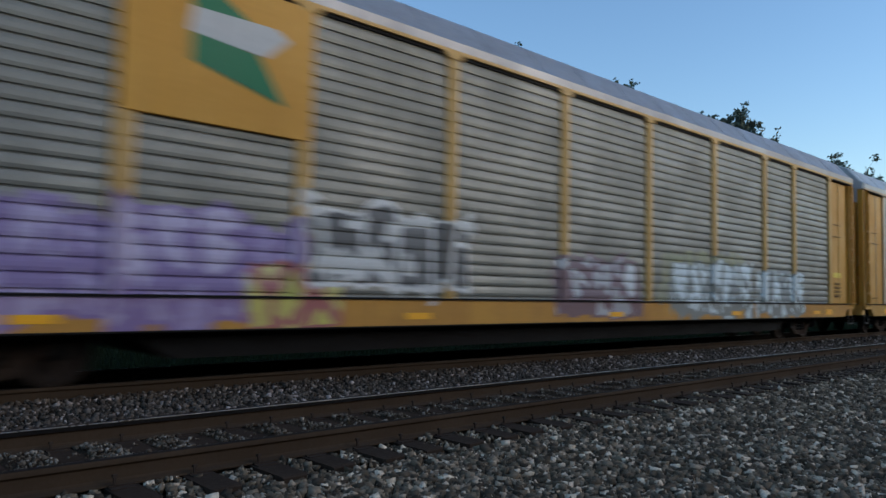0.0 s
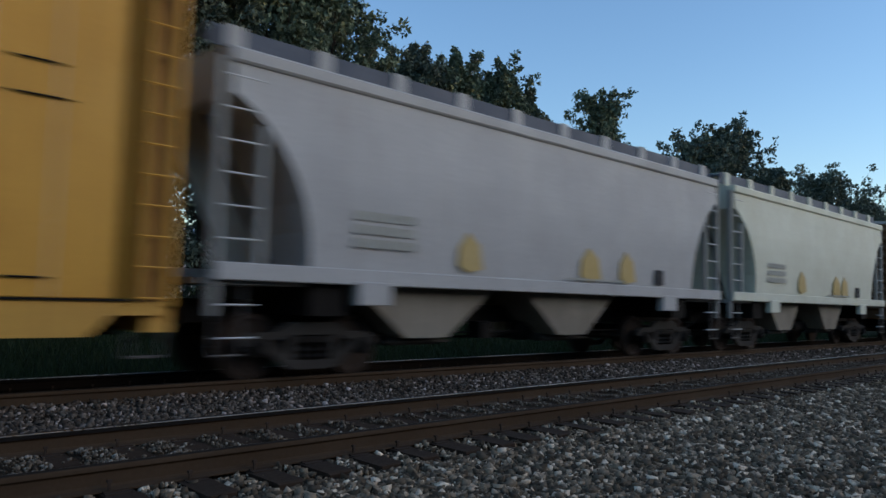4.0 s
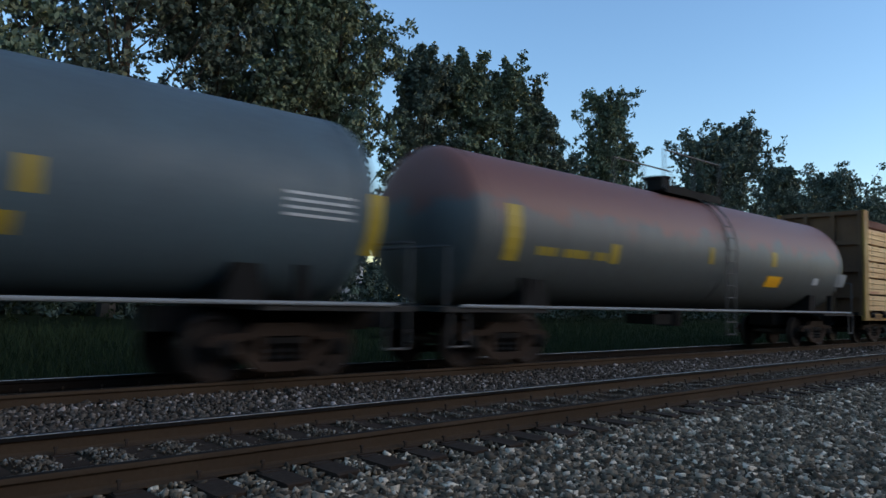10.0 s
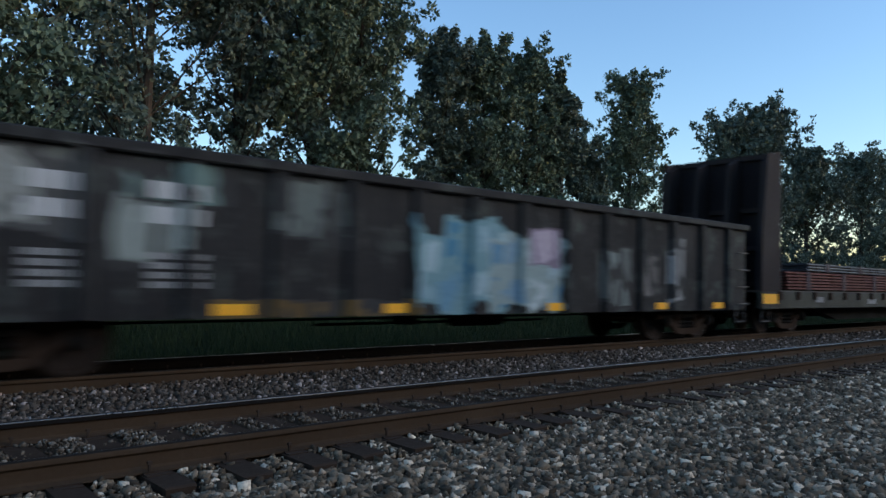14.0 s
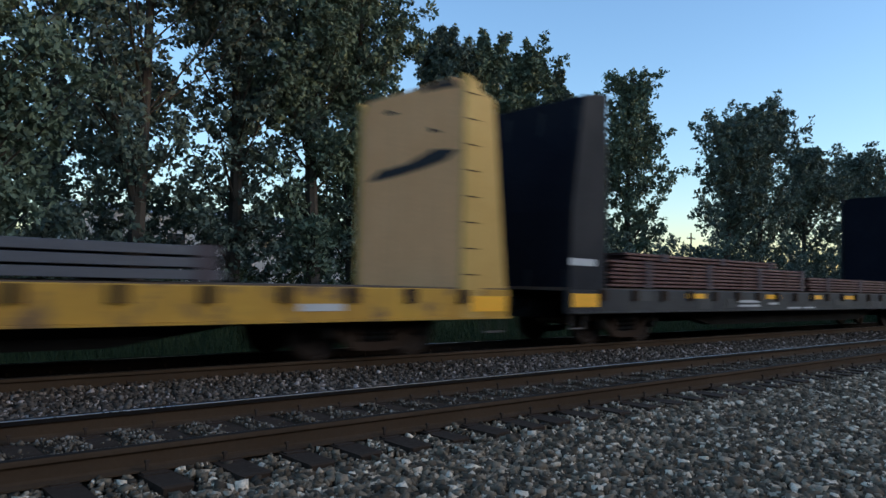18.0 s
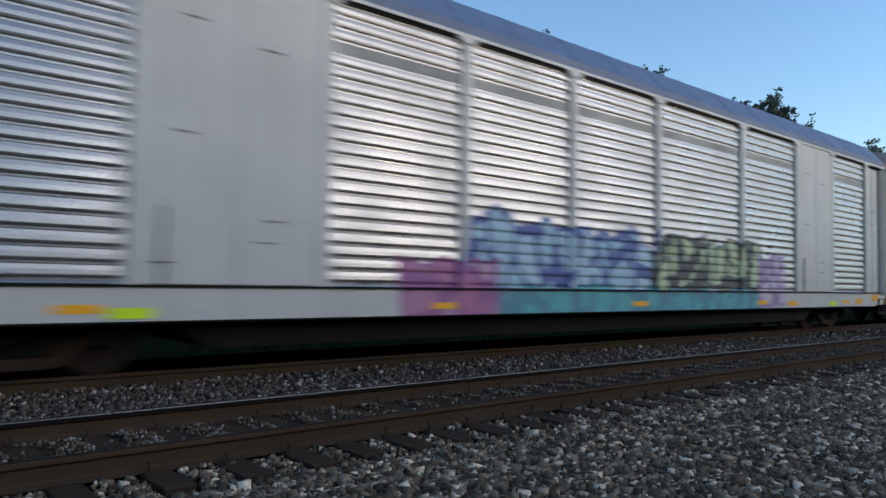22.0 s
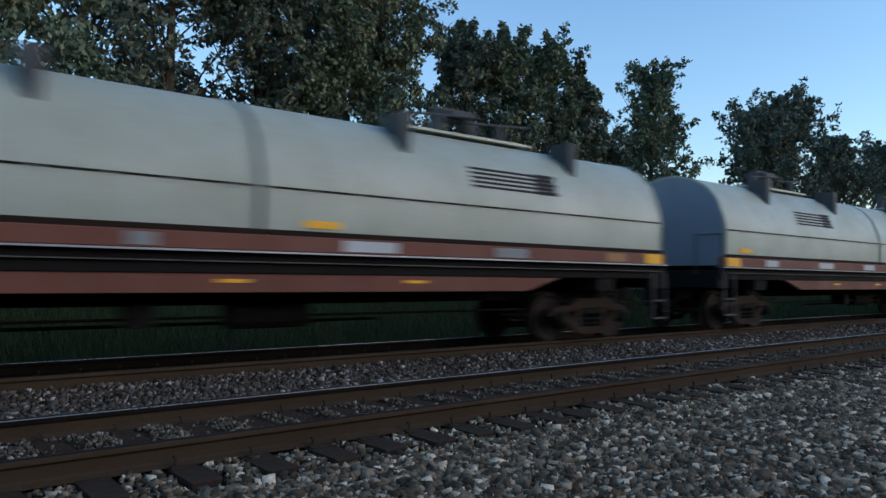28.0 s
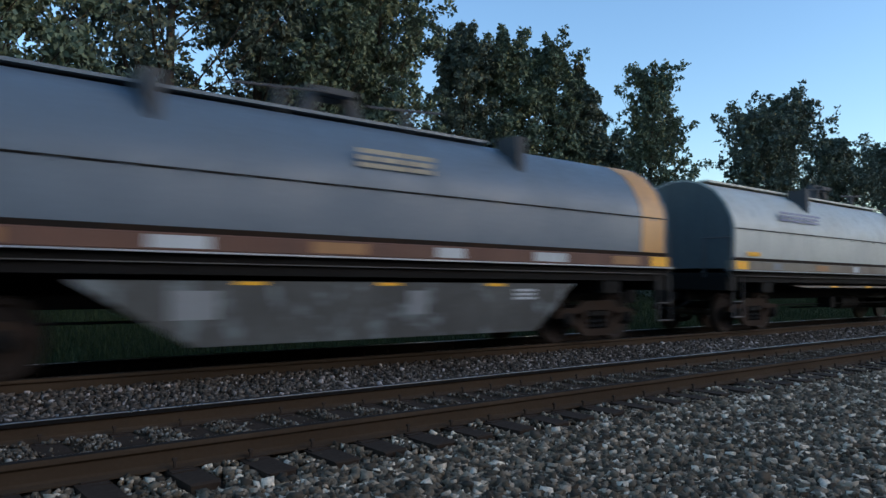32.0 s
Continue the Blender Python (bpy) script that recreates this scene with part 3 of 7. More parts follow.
    part("crown", leaves_mesh("crown", np.array(cs), np.array(rs), per, leaf, rng, material or LEAF), LEAF, t, "dense green leaves with gaps of sky")
    return t


def at(az, y):
    return y / math.tan(radians(az))


TREES = [
    # azimuth, y, height, width, clumps, low, dark
    (85.2, 21.0, 15.5, 7.4, 900, 0.05, 0),
    (71.6, 30.0, 20.0, 9.0, 330, 0.22, 1),
    (77.4, 36.0, 22.0, 7.0, 230, 0.22, 1),
    (65.2, 31.0, 20.0, 7.0, 430, 0.06, 1),
    (59.2, 30.0, 20.0, 7.0, 440, 0.06, 0),
    (55.6, 31.0, 20.5, 6.8, 440, 0.06, 0),
    (49.3, 33.0, 16.7, 5.4, 380, 0.05, 1),
    (46.1, 32.0, 16.6, 5.4, 380, 0.05, 0),
    (42.7, 31.5, 17.0, 5.6, 360, 0.05, 0),
    (40.2, 31.0, 15.4, 3.8, 300, 0.05, 1),
    (38.2, 31.0, 11.6, 4.6, 260, 0.05, 1),
    (34.5, 31.0, 17.3, 6.4, 320, 0.06, 0),
    (27.6, 32.0, 17.0, 8.0, 220, 0.12, 1),
    (25.6, 32.0, 19.4, 10.0, 300, 0.08, 1),
    (22.6, 33.0, 16.4, 9.0, 340, 0.05, 1),
    (19.4, 33.0, 18.2, 11.0, 380, 0.05, 1),
    (17.0, 33.0, 17.6, 11.0, 340, 0.05, 1),
    (15.1, 33.0, 17.2, 12.0, 320, 0.05, 1),
    (13.5, 34.0, 17.2, 13.0, 320, 0.05, 1),
]
for i, (az, y, h, w, clumps, low, dark) in enumerate(TREES):
    far = az < 30
    tree(at(az, y), y, h, w, 11 + i, clumps, 46 if far else 64 if i else 90, low, 0.175 if far else 0.132 if i else 0.095, LEAF_DARK if dark else LEAF, fork=i == 1)


def brush(name, label, x0, x1, y0, y1, h, count, seed, material, grow=1.0, leaf=0.11):
    rng = np.random.default_rng(seed)
    x = x0 + (x1 - x0) * rng.random(count)
    y = y0 + (y1 - y0) * rng.random(count)
    z = np.array([level(v) for v in y]) + h * rng.random(count) ** 1.4
    ob = new(name, leaves_mesh(name, np.stack([x, y, z], -1), (0.35 + 0.5 * rng.random(count)) * grow, 48, leaf * 1.15, rng, material))
    return tagged(ob, label, "bushes", kind="stuff")


brush("undergrowth", "dark green bushes below the row of trees", 2, 130, 29, 41, 5.0, 3100, 5, LEAF_DARK)
brush("undergrowth", "tall leafy dark green bushes under the nearest trees", 4, 13, 31, 38, 6.0, 260, 6, LEAF_DARK)
brush("far_woods", "dark line of far woods beyond the yard", -60, 230, 78, 96, 5.4, 1500, 25, LEAF_DARK, 1.3, 0.34)
brush("hedge", "hedge of bushes behind the train, its green darkened as shade", -5, 110, 25.5, 28, 1.5, 550, 15, LEAF_SHADE, 1.0, 0.055)


def grass(name, label, x0, x1, y0, y1, h, count, seed, material):
    """Blades of rough grass: one thin bent triangle pair each."""
    rng = np.random.default_rng(seed)
    x = x0 + (x1 - x0) * rng.random(count) ** 1.5
    y = y0 + (y1 - y0) * rng.random(count)
    z = np.interp(y, [a for a, _ in GRADE], [b for _, b in GRADE]) - 0.02
    p = np.stack([x, y, z], -1)
    a = rng.random(count) * 6.283
    side = np.stack([np.cos(a), np.sin(a), 0 * a], -1) * 0.014
    lean = np.stack([rng.normal(size=count) * 0.12, rng.normal(size=count) * 0.12, h * (0.5 + rng.random(count))], -1)
    pts = np.stack([p - side, p + side, p + lean], 1)
    me = bpy.data.meshes.new(name)
    me.vertices.add(3 * count)
    me.vertices.foreach_set("co", pts.reshape(-1).astype(np.float32))
    me.loops.add(3 * count)
    me.loops.foreach_set("vertex_index", np.arange(3 * count, dtype=np.int32))
    me.polygons.add(count)
    me.polygons.foreach_set("loop_start", np.arange(0, 3 * count, 3, dtype=np.int32))
    me.polygons.foreach_set("loop_total", np.full(count, 3, dtype=np.int32))
    me.update(calc_edges=True)
    me.materials.append(material)
    return tagged(new(name, me), label, "grass", kind="stuff")


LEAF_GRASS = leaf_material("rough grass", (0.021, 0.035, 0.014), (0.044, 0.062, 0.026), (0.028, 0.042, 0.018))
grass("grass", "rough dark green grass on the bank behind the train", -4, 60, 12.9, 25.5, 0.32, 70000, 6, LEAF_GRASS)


# ---- beyond the trees ----
def warehouse():
    t = thing("warehouse", "long pale metal-sided warehouse behind the trees", "building")
    wall = paint("pale metal siding", (0.5, 0.5, 0.48), (0.42, 0.42, 0.4), 0.6)
    t.location = (16, 62, level(62) - 0.05)
    part("wall", M().box(0, 30, 0, 14, 0, 6.0), wall, t)
    part("roof", M().prism([(-0.4, 6.0), (14.4, 6.0), (7, 7.2)], "x", -0.3, 30.3), paint("grey metal roof", (0.3, 0.31, 0.32), (0.24, 0.25, 0.26), 0.5), t)
    for i in range(10):
        part("window", M().box(1.4 + 2.9 * i, 2.9 + 2.9 * i, -0.06, 0.02, 3.2, 4.4), paint("dark glazing", (0.03, 0.035, 0.04), (0.03, 0.03, 0.03), 0.15), t)
        part("siding_rib", M().box(2.9 * i, 2.9 * i + 0.12, -0.05, 0.02, 0, 6.0), wall, t)


warehouse()


def pole(x, y):
    t = thing("utility_pole", "thin dark timber utility pole with a crossarm", "pole")
    t.location = (x, y, level(y) - 0.05)
    part("shaft", M().turn([(0, 0.16), (9.0, 0.1)], 10, "z"), TIE_WOOD, t, smooth=True)
    part("crossarm", M().box(-1.1, 1.1, -0.06, 0.06, 8.1, 8.25), TIE_WOOD, t)
    for d in (-0.95, -0.45, 0.45, 0.95):
        part("insulator", M().cyl("z", (d, 0, 8.33), 0.05, 0.16, 8), GALV, t)


pole(at(30.2, 58), 58)


def yard_lamp(x, y, z, colour):
    t = thing("yard_lamp", "small lit yard lamp on a thin post in the distance", "lamp", "distant yard lamps")
    t.location = (x, y, level(y) - 0.02)
    h = z - level(y)
    part("post", M().cyl("z", (0, 0, h / 2), 0.04, h, 8), STEEL_DARK, t)
    glow = bpy.data.materials.new("lit lamp glass")
    glow.use_nodes = True
    b = glow.node_tree.nodes["Principled BSDF"]
    b.inputs["Emission Color"].default_value, b.inputs["Emission Strength"].default_value = rgb(colour), 3.0
    part("lamp_glass", M().turn([(-0.1, 0.02), (-0.09, 0.08), (0.0, 0.12), (0.09, 0.08), (0.1, 0.02)], 10, "z", (0, 0, h)), glow, t, "lit lamp glass", smooth=True)
    part("cap", M().cyl("z", (0, 0, h + 0.12), 0.14, 0.04, 10), STEEL_DARK, t)


for x, y, z, c in ((10.86, 56, 1.9, (1.0, 0.62, 0.3)), (14.6, 56, 2.9, (0.9, 0.95, 1.0)), (15.6, 57, 2.5, (0.9, 0.95, 1.0)), (89.0, 56, 6.7, (1.0, 0.75, 0.45))):
    yard_lamp(x, y, z, c)


# ---- the train ----
WHEELS = []      # (wheelset, its place along the train)


def wheelset_mesh():
    m = M()
    for side in (-1, 1):
        m.turn([(side * 0.66, 0.03), (side * 0.66, 0.485), (side * 0.69, 0.485), (side * 0.70, 0.458), (side * 0.795, 0.452), (side * 0.80, 0.40), (side * 0.765, 0.36), (side * 0.76, 0.16), (side * 0.83, 0.11), (side * 0.83, 0.03)], 28, "y")
        for i in range(4):
            a = i * math.pi / 2
            m.box(0.25 * math.cos(a) - 0.03, 0.25 * math.cos(a) + 0.03, side * 0.80 - 0.03, side * 0.80 - 0.02, 0.25 * math.sin(a) - 0.03, 0.25 * math.sin(a) + 0.03)
    m.cyl("y", (0, 0, 0), 0.085, 2.1, 12)
    me = m.mesh("wheelset", True)
    me.materials.append(WHEEL)
    return me


WHEELSET = wheelset_mesh()
FRAMES = {}


SIDE_OUTLINE = [(-1.16, 0.5), (-1.12, 0.6), (-0.95, 0.66), (-0.62, 0.66), (-0.42, 0.8), (0.42, 0.8), (0.62, 0.66), (0.95, 0.66), (1.12, 0.6), (1.16, 0.5), (1.05, 0.47), (0.9, 0.5), (0.78, 0.44), (0.44, 0.17), (0.28, 0.13), (-0.28, 0.13), (-0.44, 0.17), (-0.78, 0.44), (-0.9, 0.5), (-1.05, 0.47)]


def sideframe_mesh(material, side):
    key = (material.name, side)
    if key not in FRAMES:
        bm = bmesh.new()
        rings = [SIDE_OUTLINE, [(-0.31, 0.26), (0.31, 0.26), (0.31, 0.62), (-0.31, 0.62)]]
        rings += [[(q * 0.70, 0.55), (q * 0.43, 0.33), (q * 0.43, 0.63), (q * 0.52, 0.57)] for q in (-1, 1)]
        edges = []
        for ring in rings:
            vs = [bm.verts.new((x, side - 0.06, z)) for x, z in ring]
            edges += [bm.edges.new((vs[k], vs[(k + 1) % len(vs)])) for k in range(len(vs))]
        bmesh.ops.triangle_fill(bm, edges=edges, use_beauty=True)
        out = bmesh.ops.extrude_face_region(bm, geom=bm.faces[:])
        bmesh.ops.translate(bm, verts=[g for g in out["geom"] if isinstance(g, bmesh.types.BMVert)], vec=(0, 0.12, 0))
        bmesh.ops.recalc_face_normals(bm, faces=bm.faces[:])
        me = bpy.data.meshes.new("sideframe")
        bm.to_mesh(me)
        bm.free()
        me.materials.append(material)
        FRAMES[key] = me
    return FRAMES[key]


BOLSTER = M().box(-0.2, 0.2, -0.95, 0.95, 0.52, 0.70).cyl("z", (0, 0, 0.74), 0.2, 0.12, 14).box(-0.75, -0.69, -0.7, 0.7, 0.38, 0.5).box(0.69, 0.75, -0.7, 0.7, 0.38, 0.5).mesh("truck_bolster")
BOLSTER.materials.append(STEEL_DARK)


BEARING = M().turn([(-0.16, 0.02), (-0.16, 0.085), (-0.13, 0.09), (-0.12, 0.13), (0.1, 0.13)], 16, "y").mesh("bearing_cap", True)
BEARING.materials.append(STEEL_DARK)
SPRING = M().turn([(0.045 * j, 0.08 if j % 2 else 0.055) for j in range(6)], 12, "z").mesh("spring", True)
SPRING.materials.append(STEEL_DARK)


BOLSTER_END = M().block(-0.29, 0.29, -1.1, -0.9, 0.5, 0.6, 0.02).mesh("bolster_end")


def trucks(car, xs, material=TRUCK_BROWN):
    for x in xs:
        b = part("truck", BOLSTER, STEEL_DARK, car)
        b.location = (x, 0, 0)
        for side in (-1, 1):
            part("sideframe", sideframe_mesh(material, side), material, b, "cast steel side frame")
            if side < 0:
                for s in (-0.89, 0.89):
                    part("bearing_cap", BEARING, STEEL_DARK, b).location = (s, -1.0, 0.452)
                part("bolster_end", BOLSTER_END, STEEL_DARK, b)
                for k in (-0.19, 0.0, 0.19):
                    part("spring", SPRING, STEEL_DARK, b).location = (k, -1.0, 0.26)
        for s in (-0.89, 0.89):
            w = part("wheelset", WHEELSET, WHEEL, b, "steel wheels on an axle")
            w.location = (s, 0, 0.452)
            WHEELS.append((w, car, x + s))


def couplers(car, half, z=0.85):
    for s in (-1, 1):
        m = M().box(min(s * (half - 0.3), s * (half + 0.35)), max(s * (half - 0.3), s * (half + 0.35)), -0.09, 0.09, z - 0.09, z + 0.09)
        m.box(s * (half + 0.42) - 0.14, s * (half + 0.42) + 0.14, -0.16, 0.13, z - 0.16, z + 0.16)
        m.bar((s * half, -0.5, z - 0.1), (s * (half + 0.45), -0.3, z - 0.35), 0.022).bar((s * (half + 0.45), -0.3, z - 0.35), (s * (half + 0.5), 0, z - 0.2), 0.022)
        part("coupler", m, STEEL_DARK, car, "dark steel coupler and air hose")


def ladder(car, x, z0, z1, w=0.42, y=-1.56, material=None, step=0.36, name="ladder"):
    m = M()
    m.bar((x - w / 2, y - 0.05, z0), (x - w / 2, y - 0.05, z1), 0.016).bar((x + w / 2, y - 0.05, z0), (x + w / 2, y - 0.05, z1), 0.016)
    z = z0 + 0.1
    while z < z1:
        m.bar((x - w / 2, y - 0.06, z), (x + w / 2, y - 0.06, z), 0.013)
        z += step
    for z in (z0 + 0.02, z1 - 0.02):
        for s in (-1, 1):
            m.bar((x + s * w / 2, y - 0.05, z), (x + s * w / 2, y + 0.04, z), 0.014)
    return part(name, m, material or RUNGS, car)


def rungs(car, x, zs, w=0.45, y=-1.56, material=None):
    for z in zs:
        part("grab_iron", M().bar((x - w / 2, y - 0.05, z), (x + w / 2, y - 0.05, z), 0.014).bar((x - w / 2, y - 0.05, z), (x - w / 2, y + 0.03, z), 0.012).bar((x + w / 2, y - 0.05, z), (x + w / 2, y + 0.03, z), 0.012), material or RUNGS, car)


def mark(car, x0, x1, z0, z1, material, y=-1.56, name="marking", label=""):
    return part(name, M().box(x0, x1, y - 0.006, y + 0.004, z0, z1), material, car, label)


def bars(car, x0, x1, z0, z1, rows, material, y, label="blurred rows of painted writing"):
    h = (z1 - z0) / rows
    rng = random.Random(int(x0 * 10 + z0 * 100))
    for r in range(rows):
        x = x0
        while x < x1 - 0.03:
            w = min(x1 - x, (x1 - x0) * rng.uniform(0.14, 0.32))
            part("marking", M().box(x, x + w * 0.86, y - 0.006, y + 0.004, z0 + r * h, z0 + r * h + h * 0.66), material, car, label)
            x += w


def brake_gear(car, half):
    m = M().cyl("x", (0.8, -0.45, 0.62), 0.2, 1.2, 12).box(-1.2, -0.9, -0.9, -0.5, 0.5, 0.8).bar((-half + 3, -0.6, 0.6), (half - 3, -0.6, 0.6), 0.02).bar((-2.5, -0.3, 0.5), (2.8, -0.3, 0.5), 0.025)
    part("brake_gear", m, STEEL_DARK, car, "air tank and brake rods under the floor")


def louvre(z0, z1, pitch, y, plain_bands, slot=0.02):
    """A sheet-steel side panel: sloping slats with dark gaps, and plain bands between groups."""
    prof = [(y + 0.05, z0), (y, z0)]
    z = z0 + 0.03
    while z + pitch < z1 - 0.02:
        if any(a <= z <= b for a, b in plain_bands):
            prof += [(y + 0.004, z), (y + 0.004, z + pitch)]
        else:
            prof += [(y + 0.022, z + 0.006), (y + 0.022, z + 0.006 + slot), (y - 0.008, z + 0.010 + slot), (y - 0.014, z + pitch * 0.38), (y - 0.009, z + pitch * 0.68), (y + 0.004, z + pitch - 0.006)]
        z += pitch
    return prof + [(y, z1), (y + 0.05, z1)]


# Door yellow with dirt runs, darkened to paint the shade behind the ladder.
RECESS_SHADE = paint("dirty yellow darkened as recess shade", (0.3, 0.15, 0.035), (0.18, 0.085, 0.03), 0.65, 0, 0.7, 0.5, (0.1, 0.05, 0.02))
SIGN_YELLOW = paint("bright yellow placard", (0.8, 0.6, 0.03), (0.7, 0.5, 0.03), 0.4, 0, 0.2, 0.1)
FAINT_MARK = paint("faint brown stencil", (0.2, 0.11, 0.035), (0.28, 0.15, 0.04), 0.6)
ROOF = [(-1.55, 5.12), (-1.56, 5.30), (-1.42, 5.42), (-1.05, 5.86), (-0.85, 5.98), (-0.3, 6.06), (0.3, 6.06), (0.85, 5.98), (1.05, 5.86), (1.42, 5.42), (1.56, 5.30), (1.55, 5.12)]


def autorack(s0, s1, label, posts, post_mat, panel_mat, sill_mat, roof_mat, door_mat, plates=(), logo=None, end_cap=None, bands=(), pitch=0.178, slot=0.013, band_mat=None, sign=None):
    """A long covered car carrier. posts: places of the side posts from its left end."""
    L = s1 - s0
    half = L / 2
    car = thing("autorack", label, "railcar", "freight train cars")
    part("side_sill", M().prism([(-half + 0.1, 0.9), (-half + 0.7, 0.9), (-half + 0.95, 0.66), (half - 0.95, 0.66), (half - 0.7, 0.9), (half - 0.1, 0.9), (half - 0.1, 1.06), (-half + 0.1, 1.06)], "y", -1.54, -1.40), sill_mat, car, "painted side sill")
    part("far_side_sill", M().box(-half + 0.1, half - 0.1, 1.40, 1.54, 0.66, 1.06), sill_mat, car)
    part("sill_flange", M().box(-half + 0.3, half - 0.3, -1.575, -1.5, 1.06, 1.085).box(-half + 2.0, half - 2.0, -1.56, -1.46, 0.645, 0.668), STEEL_DARK, car)
    part("floor", M().box(-half + 0.1, half - 0.1, -1.4, 1.4, 0.95, 1.05), STEEL_DARK, car)
    part("centre_sill", M().box(-half + 0.2, half - 0.2, -0.35, 0.35, 0.62, 0.95), STEEL_DARK, car)
    part("low_floor", M().prism([(-half + 4.9, 0.66), (-half + 5.5, 0.3), (half - 5.5, 0.3), (half - 4.9, 0.66)], "y", -1.25, 1.25), STEEL_DARK, car, "dark low floor between the trucks")
    part("far_side", M().box(-half + 0.15, half - 0.15, 1.42, 1.5, 1.06, 5.15), panel_mat, car)
    xs = [p - half for p in posts]
    for a, b in zip(xs, xs[1:]):
        mid = (a + b) / 2 + half
        if any(p <= mid <= q for p, q in plates):
            door = part("door_panel", M().block(a + 0.02, b - 0.02, -1.55, -1.47, 1.08, 5.1, 0.02), post_mat, car, "smooth steel plate")
            mid = (a + b) / 2
            part("door_seam", M().box(mid - 0.006, mid + 0.006, -1.554, -1.548, 1.1, 5.08), GREY_MARK, door)
            for z, x in ((4.3, a + 0.5), (4.1, mid + 0.3), (2.9, a + 0.4), (1.62, mid + 0.25), (1.9, b - 0.9)):
                part("latch", M().box(x, x + 0.28, -1.562, -1.548, z, z + 0.025), GREY_MARK, door)
            part("locking_rod", M().bar((a + 0.32, -1.575, 1.1), (a + 0.32, -1.575, 2.0), 0.014).bar((a + 0.22, -1.575, 1.35), (a + 0.42, -1.575, 1.35), 0.012), RUNGS, door)
        else:
            m = M().strip(louvre(1.09, 5.06, pitch, -1.50, bands, slot), a + 0.07, b - 0.07)
            panel = part("side_panel", m, panel_mat, car, "slatted sheet-steel side panel")
            z = 1.12
            while z + pitch < 5.04:
                if any(p <= z <= q for p, q in bands):
                    top = z
                    while any(p <= top <= q for p, q in bands):
                        top += pitch
                    part("plain_band", M().box(a + 0.075, b - 0.075, -1.503, -1.494, z + 0.01, top - 0.004), band_mat or panel_mat, panel, "dull plain band between the slats")
                    z = top
                else:
                    z += pitch
    # Solid black strip in place of the shaded line below the roof edge.
    part("eave_shade", M().box(xs[0], xs[-1], -1.535, -1.49, 5.045, 5.1), STEEL_DARK, car, "dark strip painted as shade under the eave")
    part("panel_backing", M().box(xs[0], xs[-1], -1.44, -1.41, 1.06, 5.15), STEEL_DARK, car)
    for x in xs:
        part("side_post", M().block(x - 0.11, x + 0.11, -1.56, -1.45, 1.06, 5.1, 0.02), post_mat, car)
        part("post_cap", M().prism([(x - 0.24, 5.12), (x + 0.24, 5.12), (x + 0.13, 5.0), (x - 0.13, 5.0)], "y", -1.575, -1.5), post_mat, car)
    part("top_rail", M().box(-half + 0.1, half - 0.1, -1.57, -1.45, 5.10, 5.155), post_mat, car)
    part("top_rail", M().box(-half + 0.1, half - 0.1, 1.45, 1.57, 5.10, 5.155), post_mat, car)
    m = M().prism(ROOF, "x", -half + 0.12, half - 0.12)
    roof = part("roof", m, roof_mat, car, "ribbed metal roof", smooth=True)
    m = M()
    k = -half + 0.6
    while k < half - 0.4:
        m.prism([(y * 1.003, z + 0.008) for y, z in ROOF[1:-1]] + [(y * 0.99, z - 0.03) for y, z in reversed(ROOF[1:-1])], "x", k, k + 0.05)
        k += 1.46
    part("roof_rib", m, roof_mat, roof)
    for s in (-1, 1):
        e = s * half
        lo, hi = min(e, e - s * 0.12), max(e, e - s * 0.12)
        part("end_roof_cap", M().prism([(y * 0.985, z) for y, z in ROOF], "x", lo, hi), end_cap or roof_mat, car)
        for k in range(6):
            y0 = -1.28 + k * 0.43
            part("end_door", M().box(min(e - s * 0.16, e - s * 0.06), max(e - s * 0.16, e - s * 0.06), y0, y0 + 0.41, 1.08, 5.1), door_mat, car)
        part("end_header", M().prism([(-1.36, 4.66), (1.36, 4.66), (1.36, 5.115), (-1.36, 5.115)], "x", *sorted((e - s * 0.05, e - s * 0.012))), end_cap or roof_mat, car, "plain header over the end doors")
        if door_mat is YELLOW:
            part("end_lock", M().box(*sorted((e - s * 0.05, e - s * 0.02)), -1.05, 0.1, 3.2, 3.32), STEEL_DARK, car, "dark lock bar across the end doors")
        for y0 in (-1.12, -0.26, 0.6):
            part("end_door_rod", M().bar((e - s * 0.04, y0, 1.1), (e - s * 0.04, y0, 4.6), 0.018), RUNGS, car)
        part("corner_post", M().block(*sorted((e, e - s * 0.1)), -1.53, -1.35, 1.0, 5.1, 0.02), door_mat, car)
        part("corner_post", M().block(*sorted((e - s * 0.46, e - s * 0.5)), -1.55, -1.35, 1.0, 5.1, 0.01), door_mat, car)
        part("corner_recess", M().box(*sorted((e - s * 0.1, e - s * 0.46)), -1.47, -1.37, 1.0, 5.1), RECESS_SHADE if door_mat is YELLOW else door_mat, car, "recess behind the ladder, shade put into its colour")
        part("corner_post", M().box(min(e, e - s * 0.5), max(e, e - s * 0.5), 1.35, 1.53, 1.0, 5.1), door_mat, car)
        a, b = sorted((e - s * 0.55, xs[0 if s < 0 else -1]))
        part("folded_door", M().block(a + 0.02, b - 0.1, -1.50, -1.42, 1.08, 5.02, 0.015), door_mat, car, "plain end door leaf folded to the side")
        part("door_hood", M().prism([(-1.6, 5.04), (-1.42, 5.04), (-1.42, 5.09), (-1.56, 5.09)], "x", a + 0.05, b + 0.1), STEEL_DARK, car, "dark rail above the end door")
        for k, x in enumerate((a + 0.06, (a + b) / 2, b - 0.14)):
            part("door_edge", M().box(x, x + 0.03, -1.515, -1.495, 1.1, 5.0), post_mat if k == 1 else door_mat, car)
